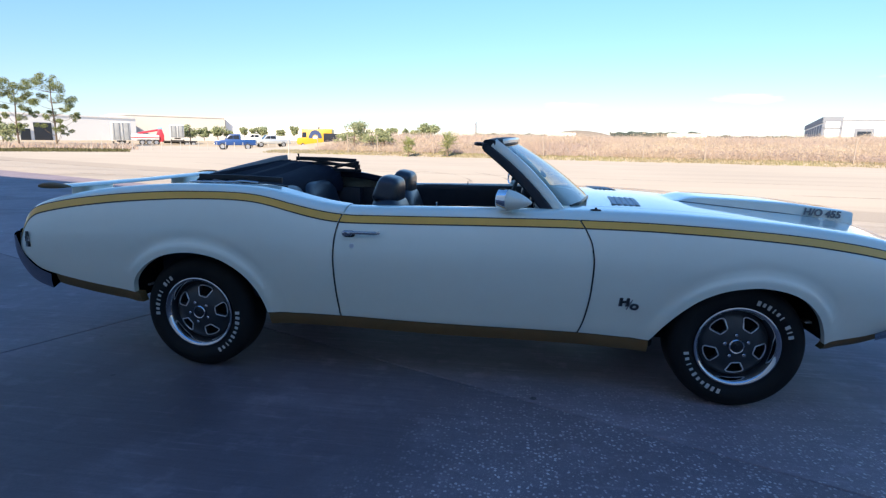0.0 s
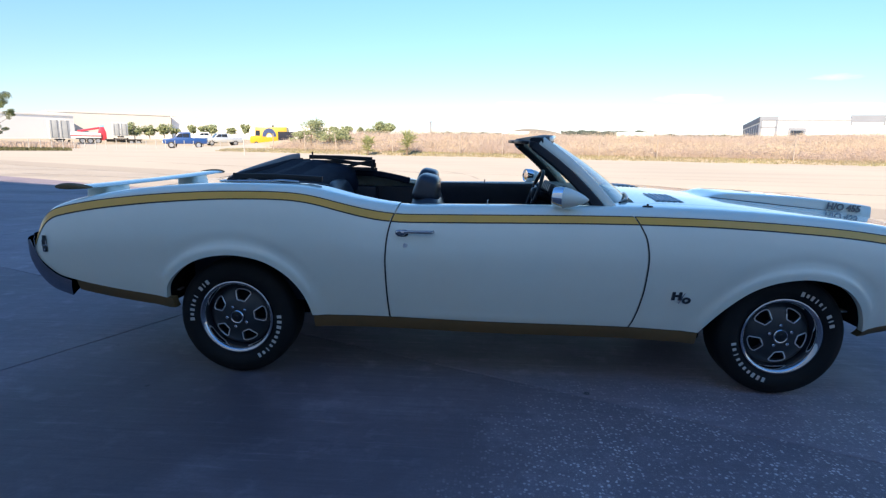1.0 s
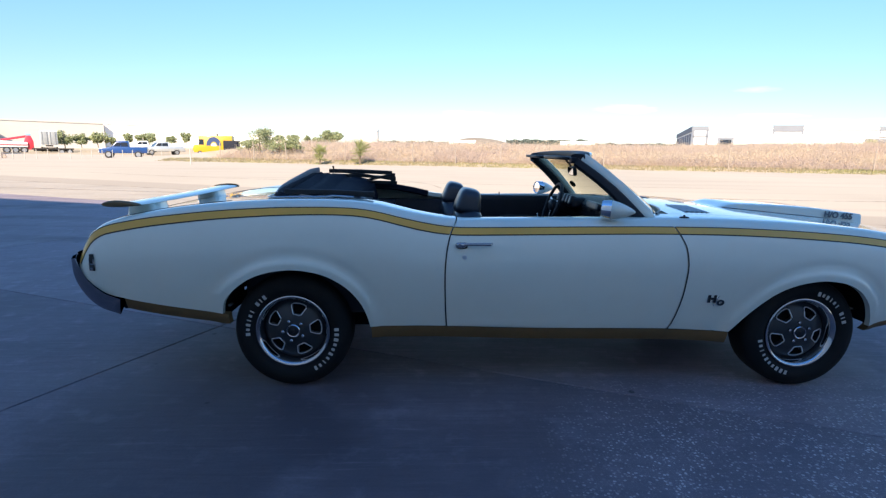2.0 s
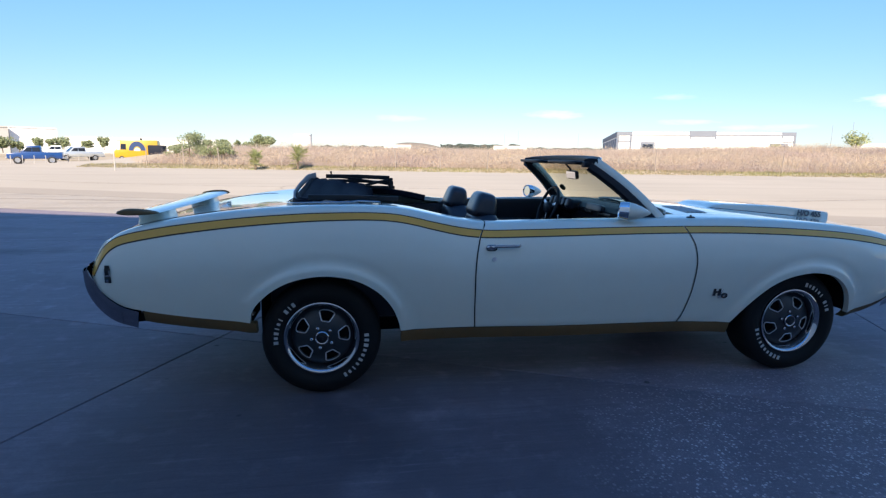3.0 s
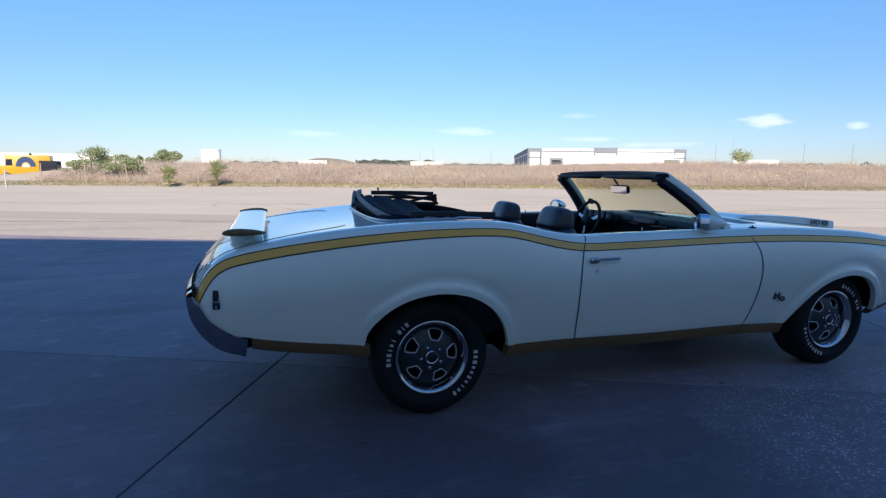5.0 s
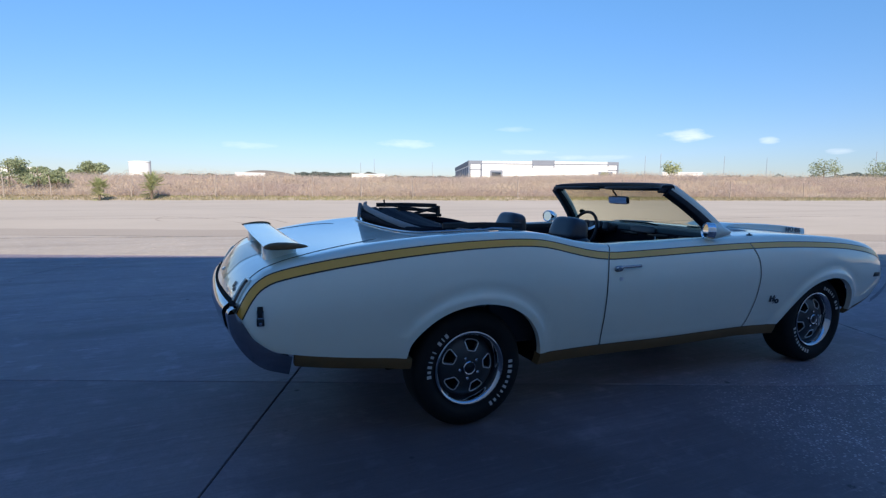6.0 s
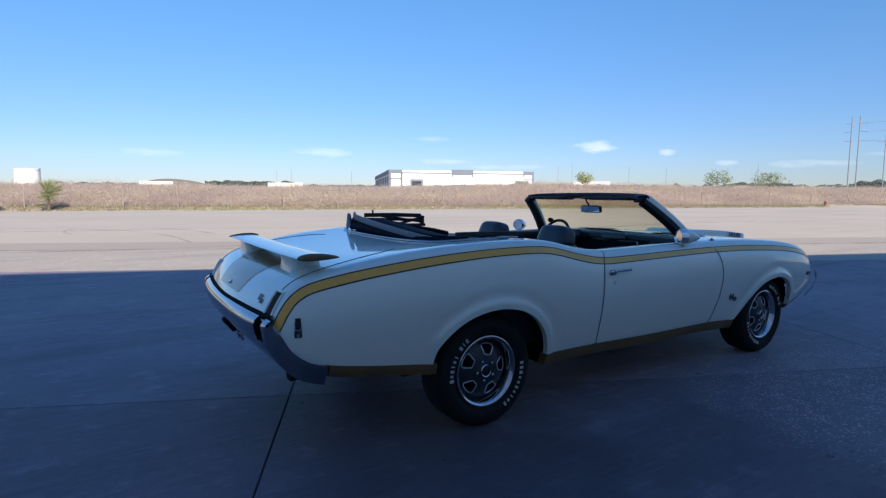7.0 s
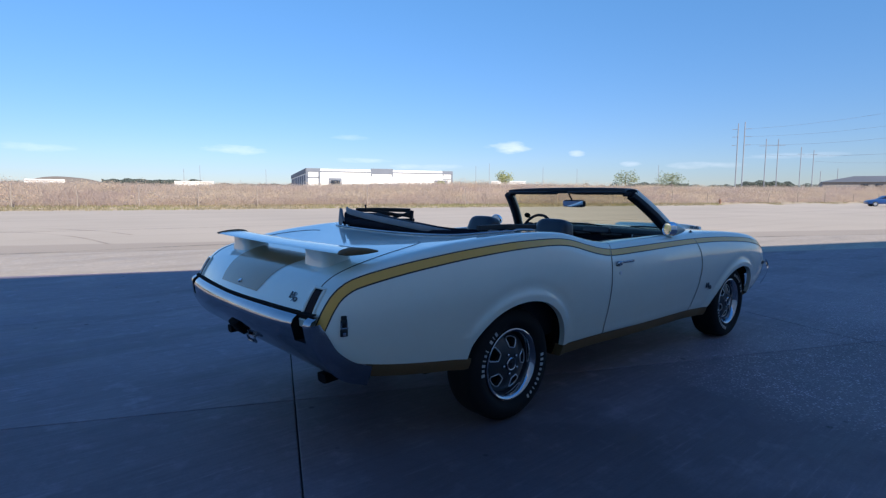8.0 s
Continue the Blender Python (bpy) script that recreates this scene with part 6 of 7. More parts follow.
def round_tree(az, dist, el0, el1, wide, seed, eye, matl=GREEN, label="rounded green tree beyond the field", name="tree", leaves=900, size=None, fill=0.62):
    p_ = place(az, dist, 0, eye)
    z0 = 1.28 + el0 * dist
    h = (el1 - el0) * dist
    w = 1.2 * wide * dist / 983 / 2
    rnd = random.Random(seed)
    blobs = []
    for _ in range(14):
        a = rnd.random() * math.tau
        q = rnd.random() ** 0.5 * 0.72
        blobs.append(((math.cos(a) * w * q, math.sin(a) * w * q, h * rnd.uniform(0.30, 0.82)), (w * rnd.uniform(0.25, 0.5), w * rnd.uniform(0.25, 0.5), h * rnd.uniform(0.12, 0.26) * fill / 0.62)))
    return tree(name, (p_.x, p_.y, z0), h, blobs, leaves, size or max(0.10, dist * 0.0017), matl, label, seed, max(0.06, h * 0.03))


# row of round trees by the left warehouse
for i, (px_az, w, e0, e1) in enumerate(((-32.95, 25, -0.003, 0.0215), (-31.75, 18, -0.002, 0.0175), (-30.55, 25, -0.001, 0.0215), (-29.5, 17, 0.0, 0.015), (-28.15, 14, 0.004, 0.0205), (-27.2, 14, 0.004, 0.019), (-26.55, 20, 0.004, 0.0215), (-24.75, 19, 0.004, 0.0185))):
    round_tree(px_az, 130, e0, e1, w, 30 + i, EYE0, label="rounded green tree before the warehouse")
for i, (az, w, e0, e1) in enumerate(((-23.45, 14, 0.004, 0.0245), (-15.0, 16, 0.008, 0.022), (-13.72, 22, 0.008, 0.0245), (-12.33, 11, 0.008, 0.0230), (-11.55, 12, 0.009, 0.0212), (-11.0, 11, 0.009, 0.0208), (-10.2, 10, 0.009, 0.019))):
    round_tree(az, 150, e0, e1, w, 50 + i, EYE0)
round_tree(-9.0, 150, 0.007, 0.0330, 40, 61, EYE4, leaves=2600, label="dense round green tree behind the field", fill=0.9)
round_tree(-46.9, 90, -0.010, 0.016, 44, 63, EYE0, leaves=1300, label="leafy green bush behind the pines", name="bush", fill=0.9)
# loose tall shrub by the yellow van
for i, (az, dist, e0, e1, w) in enumerate(((-16.6, 58, -0.008, 0.036, 44), (-14.7, 57, -0.008, 0.026, 56), (-17.6, 60, -0.009, 0.017, 38), (-13.5, 57, -0.008, 0.022, 34))):
    round_tree(az, dist, e0, e1, w, 70 + i, EYE2, label="loose leafy shrub at the field's edge", name="shrub", leaves=1500, size=0.085)
for i, (az, e0, e1, w, dist) in enumerate(((46.93, 0.017, 0.039, 30, 84), (58.9, 0.016, 0.0415, 40, 95), (63.15, 0.014, 0.039, 46, 95), (40.3, 0.017, 0.0255, 16, 200))):
    round_tree(az, dist, e0, e1, w, 80 + i, EYE8, PALM if i in (0, 3) else GREEN, label="small open-crowned sapling on the field", name="sapling", leaves=1200, size=0.10, fill=1.15)


def palm(at, h, w, seed):
    rnd = random.Random(seed)
    root = new("palmetto")
    root.location = at
    bm = bmesh.new()
    tube(bm, [(0, 0, -0.1), (0.02, 0, h * 0.3), (0, 0.02, h * 0.55)], [0.10, 0.09, 0.07], 7)
    part("trunk", bm, BARK, root)
    bm = bmesh.new()
    for k in range(46):
        a = rnd.random() * math.tau
        el = radians(rnd.uniform(-25, 85))
        c0 = Vector((rnd.gauss(0, 0.05), rnd.gauss(0, 0.05), h * (rnd.uniform(0.05, 0.35) if k % 3 == 0 else rnd.uniform(0.45, 0.62))))
        d_ = Vector((math.cos(a) * math.cos(el), math.sin(a) * math.cos(el), math.sin(el)))
        s_ = d_.cross(Vector((0, 0, 1))).normalized()
        hub = c0 + d_ * w * rnd.uniform(0.25, 0.5)
        reach = w * rnd.uniform(0.55, 0.85)
        for m_ in range(13):
            f = radians(lerp(-80, 80, m_ / 12))
            v = (d_ * math.cos(f) + s_ * math.sin(f)) * reach * (0.75 + 0.25 * math.cos(f))
            side = v.cross(Vector((0.3, 0.2, 1))).normalized() * 0.020
            tip = hub + v + Vector((0, 0, -0.10 * reach * rnd.random()))
            bm.faces.new([bm.verts.new(q) for q in (hub - side * 0.5, hub + v * 0.55 - side, tip, hub + v * 0.55 + side)])
        stem = d_.cross(s_).normalized() * 0.012
        bm.faces.new([bm.verts.new(q) for q in (c0 - stem, hub - stem, hub + stem, c0 + stem)])
    part("fronds", bm, PALM, root, smooth=False)
    tagged(root, "bushy fan palm at the edge of the lot", "palm", "palms at the lot edge")


for az, dist, h, w, seed, eye in ((-6.8, 48, 2.25, 1.05, 5, EYE2), (-10.85, 48.5, 1.85, 0.80, 6, EYE2)):
    p_ = place(az, dist, 0, eye)
    palm(gz(p_), h, w, seed)

# far tree belt, hill
bm = bmesh.new()
rnd = random.Random(21)
for a0, a1, dist, e0, e1, n in ((8.4, 16.6, 620, 0.012, 0.0262, 5200), (42, 52, 700, 0.012, 0.0225, 3500), (52, 82, 720, 0.008, 0.0225, 9000), (59, 64.5, 640, 0.012, 0.0255, 2600), (68.5, 73, 600, 0.012, 0.0275, 3600), (-5, 9, 800, 0.010, 0.0185, 4000), (17, 26, 800, 0.012, 0.0185, 2500)):
    for _ in range(n):
        az = rnd.uniform(a0, a1)
        bump_ = 0.65 + 0.5 * noise.noise(Vector((az * 1.1, dist, 0)))
        q = place(az, dist + rnd.uniform(-25, 25), lerp(e0, e1, rnd.random() * bump_))
        s = dist * 0.0011 * rnd.uniform(0.6, 1.3)
        a = Vector((rnd.uniform(-1, 1), rnd.uniform(-1, 1), rnd.uniform(-1, 1))).normalized()
        b = a.orthogonal().normalized()
        t = a.cross(b)
        bm.faces.new([bm.verts.new(w) for w in (q + b * s, q + t * s, q - b * s, q - t * s)])
# far grass, its height set from a sight line to fit the camera's view
rnd = random.Random(31)
far_blades = []
for _ in range(2200):
    q = place(rnd.uniform(60, 88), rnd.uniform(150, 200), 0, EYE8)
    far_blades.append((q.x, q.y, 1.6, (1.28 + 0.0188 * 172 - 1.6) * (0.86 + 0.2 * noise.noise(Vector((q.x * 0.05, q.y * 0.05, 0))))))
tagged(blades_mesh("tall_reeds", far_blades, DRY, 0.6, 1.02, 9, 0.05, 0.9, 0.9), "dry grass made tall to fit the view at the field's far end", "grass", kind="stuff")
tagged(link("far_tree_belt", bm, FARGREEN, smooth=False), "hazy dark belt of distant trees", "trees", kind="stuff")
HILL = mat("far_brown_hill", (0.22, 0.185, 0.15), 0.95, var=0.3, scale=0.02)
bm = bmesh.new()
rows = []
for i in range(25):
    u = i / 24
    r = []
    for j in range(9):
        v = j / 8
        q = place(lerp(2.0, 10.6, u), 480 + 70 * v, 0.0)
        hgt = 0.0238 * 480 * max(0, math.sin(math.pi * u ** 0.75)) ** 0.9 * math.sin(math.pi * min(1, 0.15 + v))
        r.append((q.x, q.y, 2 + hgt * 1.02 + 0.5 * hgt * noise.noise(Vector((u * 2, v, 4))) * 0.3))
    rows.append(r)
grid(bm, rows)
tagged(link("far_hill", bm, HILL), "low brown mound on the horizon", "hill", kind="structure")

# ---- far buildings ----
WHITE_WALL = mat("white_precast_wall", (0.80, 0.79, 0.77), 0.8, var=0.06, scale=0.05)
TAN_WALL = mat("beige_precast_wall", (0.50, 0.48, 0.455), 0.8, var=0.08, scale=0.05)
GREY_PANEL = mat("grey_accent_panel", (0.17, 0.19, 0.23), 0.7, var=0.1, scale=0.2)
DARK_GLASS = mat("dark_window_glass", (0.02, 0.028, 0.045), 0.12, var=0.3, scale=0.3)
ROOF_GREY = mat("grey_roof", (0.13, 0.14, 0.16), 0.7, var=0.15, scale=0.1)


def face_box(bm, A, B, d0, d1, z0, z1):
    """A block along the line A to B (plan), from d0 to d1 behind it, from z0 to z1."""
    A, B = Vector(A[:2]), Vector(B[:2])
    t = (B - A).normalized()
    n = Vector((-t.y, t.x))
    q = [A + n * d0, B + n * d0, B + n * d1, A + n * d1]
    lo = [bm.verts.new((p.x, p.y, z0)) for p in q]
    hi = [bm.verts.new((p.x, p.y, z1)) for p in q]
    for i in range(4):
        bm.faces.new((lo[i], lo[(i + 1) % 4], hi[(i + 1) % 4], hi[i]))
    bm.faces.new(hi)
    bm.faces.new(lo[::-1])


def on(A, B, u):
    return Vector(A[:2]).lerp(Vector(B[:2]), u)


# large white warehouse with grey accents
A, B = place(26.5, 300, 0, EYE8), place(41.48, 318, 0, EYE8)
zb, zt = 5.8, 1.28 + 0.0450 * 300
wh = new("warehouse")
wh.location = (0, 0, 0)
bm = bmesh.new()
face_box(bm, A, B, 0, 125, zb - 5, zt - 0.9)
face_box(bm, on(A, B, 0.01), on(A, B, 0.99), 0.4, 124, zt - 0.9, zt - 0.1)
part("wall", bm, WHITE_WALL, wh, smooth=False)
for u0, u1, h0, h1 in ((0.0, 0.088, zt - 1.8, zt + 0.1), (0.0, 0.012, zb, zt - 1.7), (0.075, 0.088, zb, zt - 1.7), (0.42, 0.57, zt - 2.4, zt + 0.5), (0.42, 0.428, zt - 3.8, zt - 2.4), (0.562, 0.57, zt - 3.8, zt - 2.4),
                       (0.925, 1.0, zt - 1.9, zt - 0.1), (0.988, 1.0, zb, zt - 1.8), (0.925, 0.932, zt - 3.2, zt - 1.9), (0.088, 0.42, zt - 1.75, zt - 1.25), (0.57, 0.925, zt - 1.75, zt - 1.25), (0.925, 1.0, zt - 4.9, zt - 4.4), (0.0, 0.088, zt - 5.0, zt - 4.5)):
    bm = bmesh.new()
    face_box(bm, on(A, B, u0), on(A, B, u1), -0.25, 0.2, h0, h1)
    part("accent_panel", bm, GREY_PANEL, wh, "grey accent panel", smooth=False)
t_ = (Vector(B[:2]) - Vector(A[:2])).normalized()
n_ = Vector((-t_.y, t_.x))
C = Vector(A[:2]) + n_ * 125
bm = bmesh.new()
face_box(bm, C, A, -0.3, 0.1, zt - 2.4, zt + 0.1)
part("accent_panel", bm, GREY_PANEL, wh, "grey parapet band", smooth=False)
for k in range(8):
    bm = bmesh.new()
    u0 = 0.05 + k * 0.118
    face_box(bm, C.lerp(Vector(A[:2]), u0), C.lerp(Vector(A[:2]), u0 + 0.075), -0.2, 0.1, zb, zt - 3.2)
    part("window", bm, GREY_PANEL, wh, "grey wall bay", smooth=False)
for u0, u1, z1 in ((0.14, 0.225, zb + 4.0), (0.865, 0.962, zb + 3.6)):
    bm = bmesh.new()
    face_box(bm, on(A, B, u0), on(A, B, u1), -0.3, 0.2, zb, z1)
    part("entrance_frame", bm, GREY_PANEL, wh, "grey entrance frame", smooth=False)
    bm = bmesh.new()
    face_box(bm, on(A, B, lerp(u0, u1, 0.15)), on(A, B, lerp(u0, u1, 0.85)), -0.4, 0.0, zb, z1 - 1.2)
    part("window", bm, DARK_GLASS, wh, "dark entrance glass", smooth=False)
tagged(wh, "long white warehouse with grey parapet panels", "building")

# left warehouses
for nm, a0, a1, d0, d1, e, matl, label, dark in (("warehouse", -52, -37.35, 165, 185, 0.0318, WHITE_WALL, "long white warehouse with a dark dock opening", True), ("warehouse", -39.2, -29.85, 190, 196, 0.0352, TAN_WALL, "beige end of a large warehouse", False),
                                                 ("warehouse", -29.8, -26.6, 198, 202, 0.0345, WHITE_WALL, "white wing of the beige warehouse", False), ("warehouse", -26.0, -12.8, 255, 262, 0.0225, WHITE_WALL, "low white warehouse beyond the trees", False)):
    b_ = new(nm)
    A, B = place(a0, d0, 0, EYE0), place(a1, d1, 0, EYE0)
    z1 = 1.28 + e * (d0 + d1) / 2
    bm = bmesh.new()
    face_box(bm, A, B, 0, 40, -0.5, z1 - 0.35)
    part("wall", bm, matl, b_, smooth=False)
    bm = bmesh.new()
    face_box(bm, A, B, -0.15, 40.1, z1 - 0.35, z1)
    part("parapet", bm, matl, b_, smooth=False)
    if dark:
        for u0, u1, h in ((0.462, 0.545, 4.6), (0.40, 0.445, 3.0)):
            bm = bmesh.new()
            face_box(bm, on(A, B, u0), on(A, B, u1), -0.2, 0.3, -0.3, h)
            part("dock_door", bm, DARK_GLASS, b_, "dark dock opening", smooth=False)
    tagged(b_, label, "building", "far warehouses")

# white tank
p_ = place(-5.5, 245, 0, EYE4)
tank = new("storage_tank")
tank.location = (p_.x, p_.y, 0)
bm = bmesh.new()
rows = [[(3.75 * math.cos(k * math.tau / 40), 3.75 * math.sin(k * math.tau / 40), z) for k in range(40)] for z in (0.5, 4.0, 7.0, 9.55)]
grid(bm, rows, close_v=True)
part("shell", bm, WHITE_WALL, tank)
bm = bmesh.new()
rows = [[(r * math.cos(k * math.tau / 40), r * math.sin(k * math.tau / 40), z) for k in range(40)] for r, z in ((3.9, 9.4), (3.9, 9.7), (2.0, 9.9), (0.05, 10.0))]
grid(bm, rows, close_v=True)
part("roof", bm, WHITE_WALL, tank)
bm = bmesh.new()
tube(bm, [(3.8, -0.8, 0.5), (3.8, -0.8, 10.1)], 0.25, 8)
part("ladder", bm, GREY_PANEL, tank, "grey side ladder")
tagged(tank, "round white storage tank behind the field", "tank")

# low white sheds and dark-roofed building
for a0, a1, dist, e0, e1, matl, lab in ((2.85, 5.65, 240, 0.004, 0.0195, WHITE_WALL, "low long white shed before the mound"), (14.15, 17.55, 260, 0.006, 0.0198, WHITE_WALL, "low white shed by the trees"), (45.35, 48.9, 300, 0.010, 0.0245, WHITE_WALL, "low white shed behind the grass")):
    b_ = new("shed")
    A, B = place(a0, dist, 0, EYE6), place(a1, dist, 0, EYE6)
    bm = bmesh.new()
    face_box(bm, A, B, 0, 15, 1.28 + e0 * dist - 2, 1.28 + e1 * dist - 0.4)
    part("wall", bm, matl, b_, smooth=False)
    bm = bmesh.new()
    face_box(bm, A, B, -0.3, 15.3, 1.28 + e1 * dist - 0.4, 1.28 + e1 * dist)
    part("roof", bm, WHITE_WALL, b_, smooth=False)
    tagged(b_, lab, "building")
b_ = new("depot_building")
A, B = place(75.2, 230, 0, EYE8), place(84.5, 235, 0, EYE8)
bm = bmesh.new()
face_box(bm, A, B, 0, 22, 0, 1.28 + 0.0215 * 230)
part("wall", bm, mat("grey_brown_depot_wall", (0.30, 0.275, 0.26), 0.8, var=0.15, scale=0.1), b_, smooth=False)
bm = bmesh.new()
t_ = (Vector(B[:2]) - Vector(A[:2])).normalized()
n_ = Vector((-t_.y, t_.x))
zz = 1.28 + 0.0212 * 230
rows = []
for u in (0.0, 0.25, 1.0):
    q = on(A, B, u)
    top = zz + (0.4 if u == 0 else 2.3)
    rows.append([(q.x - n_.x * 0.6, q.y - n_.y * 0.6, zz), (q.x + n_.x * 11, q.y + n_.y * 11, top), (q.x + n_.x * 22.6, q.y + n_.y * 22.6, zz)])
grid(bm, rows)
part("roof", bm, ROOF_GREY, b_, "grey sloping roof", smooth=False)
for k in range(6):
    bm = bmesh.new()
    face_box(bm, on(A, B, 0.28 + k * 0.1), on(A, B, 0.33 + k * 0.1), -0.2, 0.3, 1, zz - 0.8)
    part("bay_door", bm, DARK_GLASS, b_, "dark bay door", smooth=False)
tagged(b_, "low tan depot building under a grey roof", "building")

# ---- power line ----
POLE = mat("pale_grey_pole", (0.26, 0.28, 0.32), 0.8, var=0.2, scale=2.0)
WIRE = mat("grey_wire", (0.22, 0.24, 0.28), 0.6)


def pole(az, dist, el, bars, label, r=0.30):
    q = place(az, dist, 0, EYE8)
    h = 1.28 + el * dist
    root = new("utility_pole")
    root.location = (q.x, q.y, 0)
    bm = bmesh.new()
    tube(bm, [(0, 0, 0), (0, 0, h)], [r * 0.8, r * 0.55], 8)
    part("pole", bm, POLE, root)
    a = radians(az)
    side = Vector((math.cos(a), -math.sin(a), 0))
    for e, w0, w1 in bars:
        bm = bmesh.new()
        z = 1.28 + e * dist
        tube(bm, [side * w0 + Vector((0, 0, z)), side * w1 + Vector((0, 0, z))], 0.09, 6)
        part("crossarm", bm, POLE, root)
    tagged(root, label, "utility pole", "power line poles")
    return q, h


pole(68.55, 250, 0.1150, ((0.106, -2.0, 0), (0.094, -2.0, 0), (0.081, -2.0, 0)), "tall grey pole with arms on one side")
pole(69.08, 250, 0.1170, ((0.106, 0, 2.4), (0.094, 0, 2.4), (0.081, 0, 2.4)), "tallest grey pole with short arms")
pole(70.83, 270, 0.0890, ((0.0785, -2.6, 7.0),), "grey pole carrying one end of a long crossbar", 0.26)
pole(71.76, 270, 0.0885, ((0.0785, -0.2, 2.6),), "grey pole carrying the other end of a crossbar", 0.26)
pole(73.5, 330, 0.0745, ((0.064, -1.5, 1.5),), "distant grey pole of the power line", 0.28)
pole(74.42, 330, 0.0695, ((0.063, -1.5, 1.5),), "distant grey pole of the power line", 0.28)
for az, el, dist in ((43.9, 0.052, 420), (45.3, 0.056, 420), (50.8, 0.050, 420), (54.2, 0.046, 420), (61.9, 0.052, 420), (16.6, 0.046, 480), (15.2, 0.040, 480), (22.6, 0.042, 480), (76.2, 0.041, 330), (75.0, 0.038, 330)):
    pole(az, dist, el, (), "thin far pole on the horizon", 0.24)
for k, (a0, e0, a1, e1, dist) in enumerate(((69.4, 0.106, 84, 0.131, 250), (69.4, 0.094, 84, 0.110, 250), (69.4, 0.081, 84, 0.091, 250), (70.4, 0.0650, 84, 0.066, 270), (73.5, 0.064, 84, 0.066, 330), (74.4, 0.053, 84, 0.053, 330))):
    bm = bmesh.new()
    P_, Q_ = place(a0, dist, e0, EYE8), place(a1, dist, e1, EYE8)
    line = []
    for i in range(13):
        u = i / 12
        q = P_.lerp(Q_, u)
        q.z -= 4 * u * (1 - u) * 1.6
        line.append(q)
    tube(bm, line, 0.03, 4, caps=False)
    tagged(link("power_cable", bm, WIRE), "thin sagging power cable between poles", "cable", "power cables")

# ---- fence posts, bollards, hydrant ----
FENCE = mat("weathered_fence_post", (0.34, 0.29, 0.25), 0.85, var=0.3, scale=3.0)
rnd = random.Random(9)


def post(name, at, h, r, material, label, category, group, tilt=0.0):
    bm = bmesh.new()
    tube(bm, [(0, 0, -0.2), (0, 0, h * 0.5), (tilt * h, 0, h)], r, 8)
    ob = link(name, bm, material)
    ob.location = at
    return tagged(ob, label, category, group)


FENCE_X = (-18.4, -15.1, -12.0, -6.5, -0.4, 3.3, 7.1, 11.1, 15.5, 25.0, 35.3, 47.0, 55.6, 65.9, 72.9, 79.8, 86.8, 94.4, 102.1, 111.0, 119.7)
for i, x in enumerate(FENCE_X):
    y = EDGE_Y + EDGE_M * x + 1.9
    lean = 0.30 if i in (15, 16) else rnd.uniform(-0.05, 0.07)
    post("fence_post", (x, y, ground_z(x, y)), rnd.uniform(1.45, 1.75), 0.042, FENCE, "thin leaning fence post in dry grass" if lean > 0.2 else "thin weathered fence post in dry grass", "fence post", "fence posts along the lot edge", lean)
WHITE_POST = mat("white_painted_steel", (0.42, 0.40, 0.38), 0.6, var=0.2, scale=5.0)
for k in range(21):
    u = k / 20
    q = place(lerp(-40.9, -25.2, u), lerp(60, 74, u), 0, EYE0)
    post("bollard", (q.x, q.y, 0), 0.9, 0.035, WHITE_POST, "white steel bollard on the paved lot", "bollard", "white bollards")
q = place(-22.85, 46, 0, EYE2)
post("corner_post", (q.x, q.y, ground_z(q.x, q.y)), 1.25, 0.045, WHITE_POST, "thick pale corner post of the fence", "fence post", "")
HYD = mat("faded_red_hydrant_paint", (0.30, 0.16, 0.10), 0.6, var=0.4, scale=12.0)
q = gz(place(67.38, 83, 0, EYE8))
hyd = new("fire_hydrant")
hyd.location = q
bm = bmesh.new()
tube(bm, [(0, 0, 0), (0, 0, 0.06), (0, 0, 0.07), (0, 0, 0.55), (0, 0, 0.57), (0, 0, 0.62), (0, 0, 0.72), (0, 0, 0.78)], [0.17, 0.17, 0.12, 0.12, 0.16, 0.16, 0.10, 0.03], 14)
part("barrel", bm, HYD, hyd)
for a in (0, 120, 240):
    bm = bmesh.new()
    d_ = Vector((math.cos(radians(a)), math.sin(radians(a)), 0))
    tube(bm, [d_ * 0.1 + Vector((0, 0, 0.42)), d_ * 0.22 + Vector((0, 0, 0.42))], 0.075, 10)
    part("outlet_cap", bm, HYD, hyd)
tagged(hyd, "faded red fire hydrant on the grass verge", "hydrant")

# ---- vehicles far off ----
TYRE_FAR = mat("far_tyre_rubber", (0.02, 0.02, 0.022), 0.8, var=0.3, scale=8.0)
RIM_FAR = mat("silver_wheel_rim", (0.45, 0.46, 0.48), 0.35, metal=0.8, var=0.1, scale=8.0)


def extrude_side(bm, outline, w, bevel=0.05, top_in=0.0, z_in=1.0):
    """A body from its side outline (x, z), across a width; leaning in above z_in."""
    fr = [bm.verts.new((x, -w / 2 + max(0, z - z_in) * top_in, z)) for x, z in outline]
    bk = [bm.verts.new((x, w / 2 - max(0, z - z_in) * top_in, z)) for x, z in outline]
    n = len(outline)
    f = [bm.faces.new(fr[::-1]), bm.faces.new(bk)]
    for i in range(n):
        f.append(bm.faces.new((fr[i], fr[(i + 1) % n], bk[(i + 1) % n], bk[i])))
    bmesh.ops.recalc_face_normals(bm, faces=bm.faces[:])
    if bevel:
        bmesh.ops.bevel(bm, geom=bm.edges[:], offset=bevel, segments=2, profile=0.5, affect="EDGES")


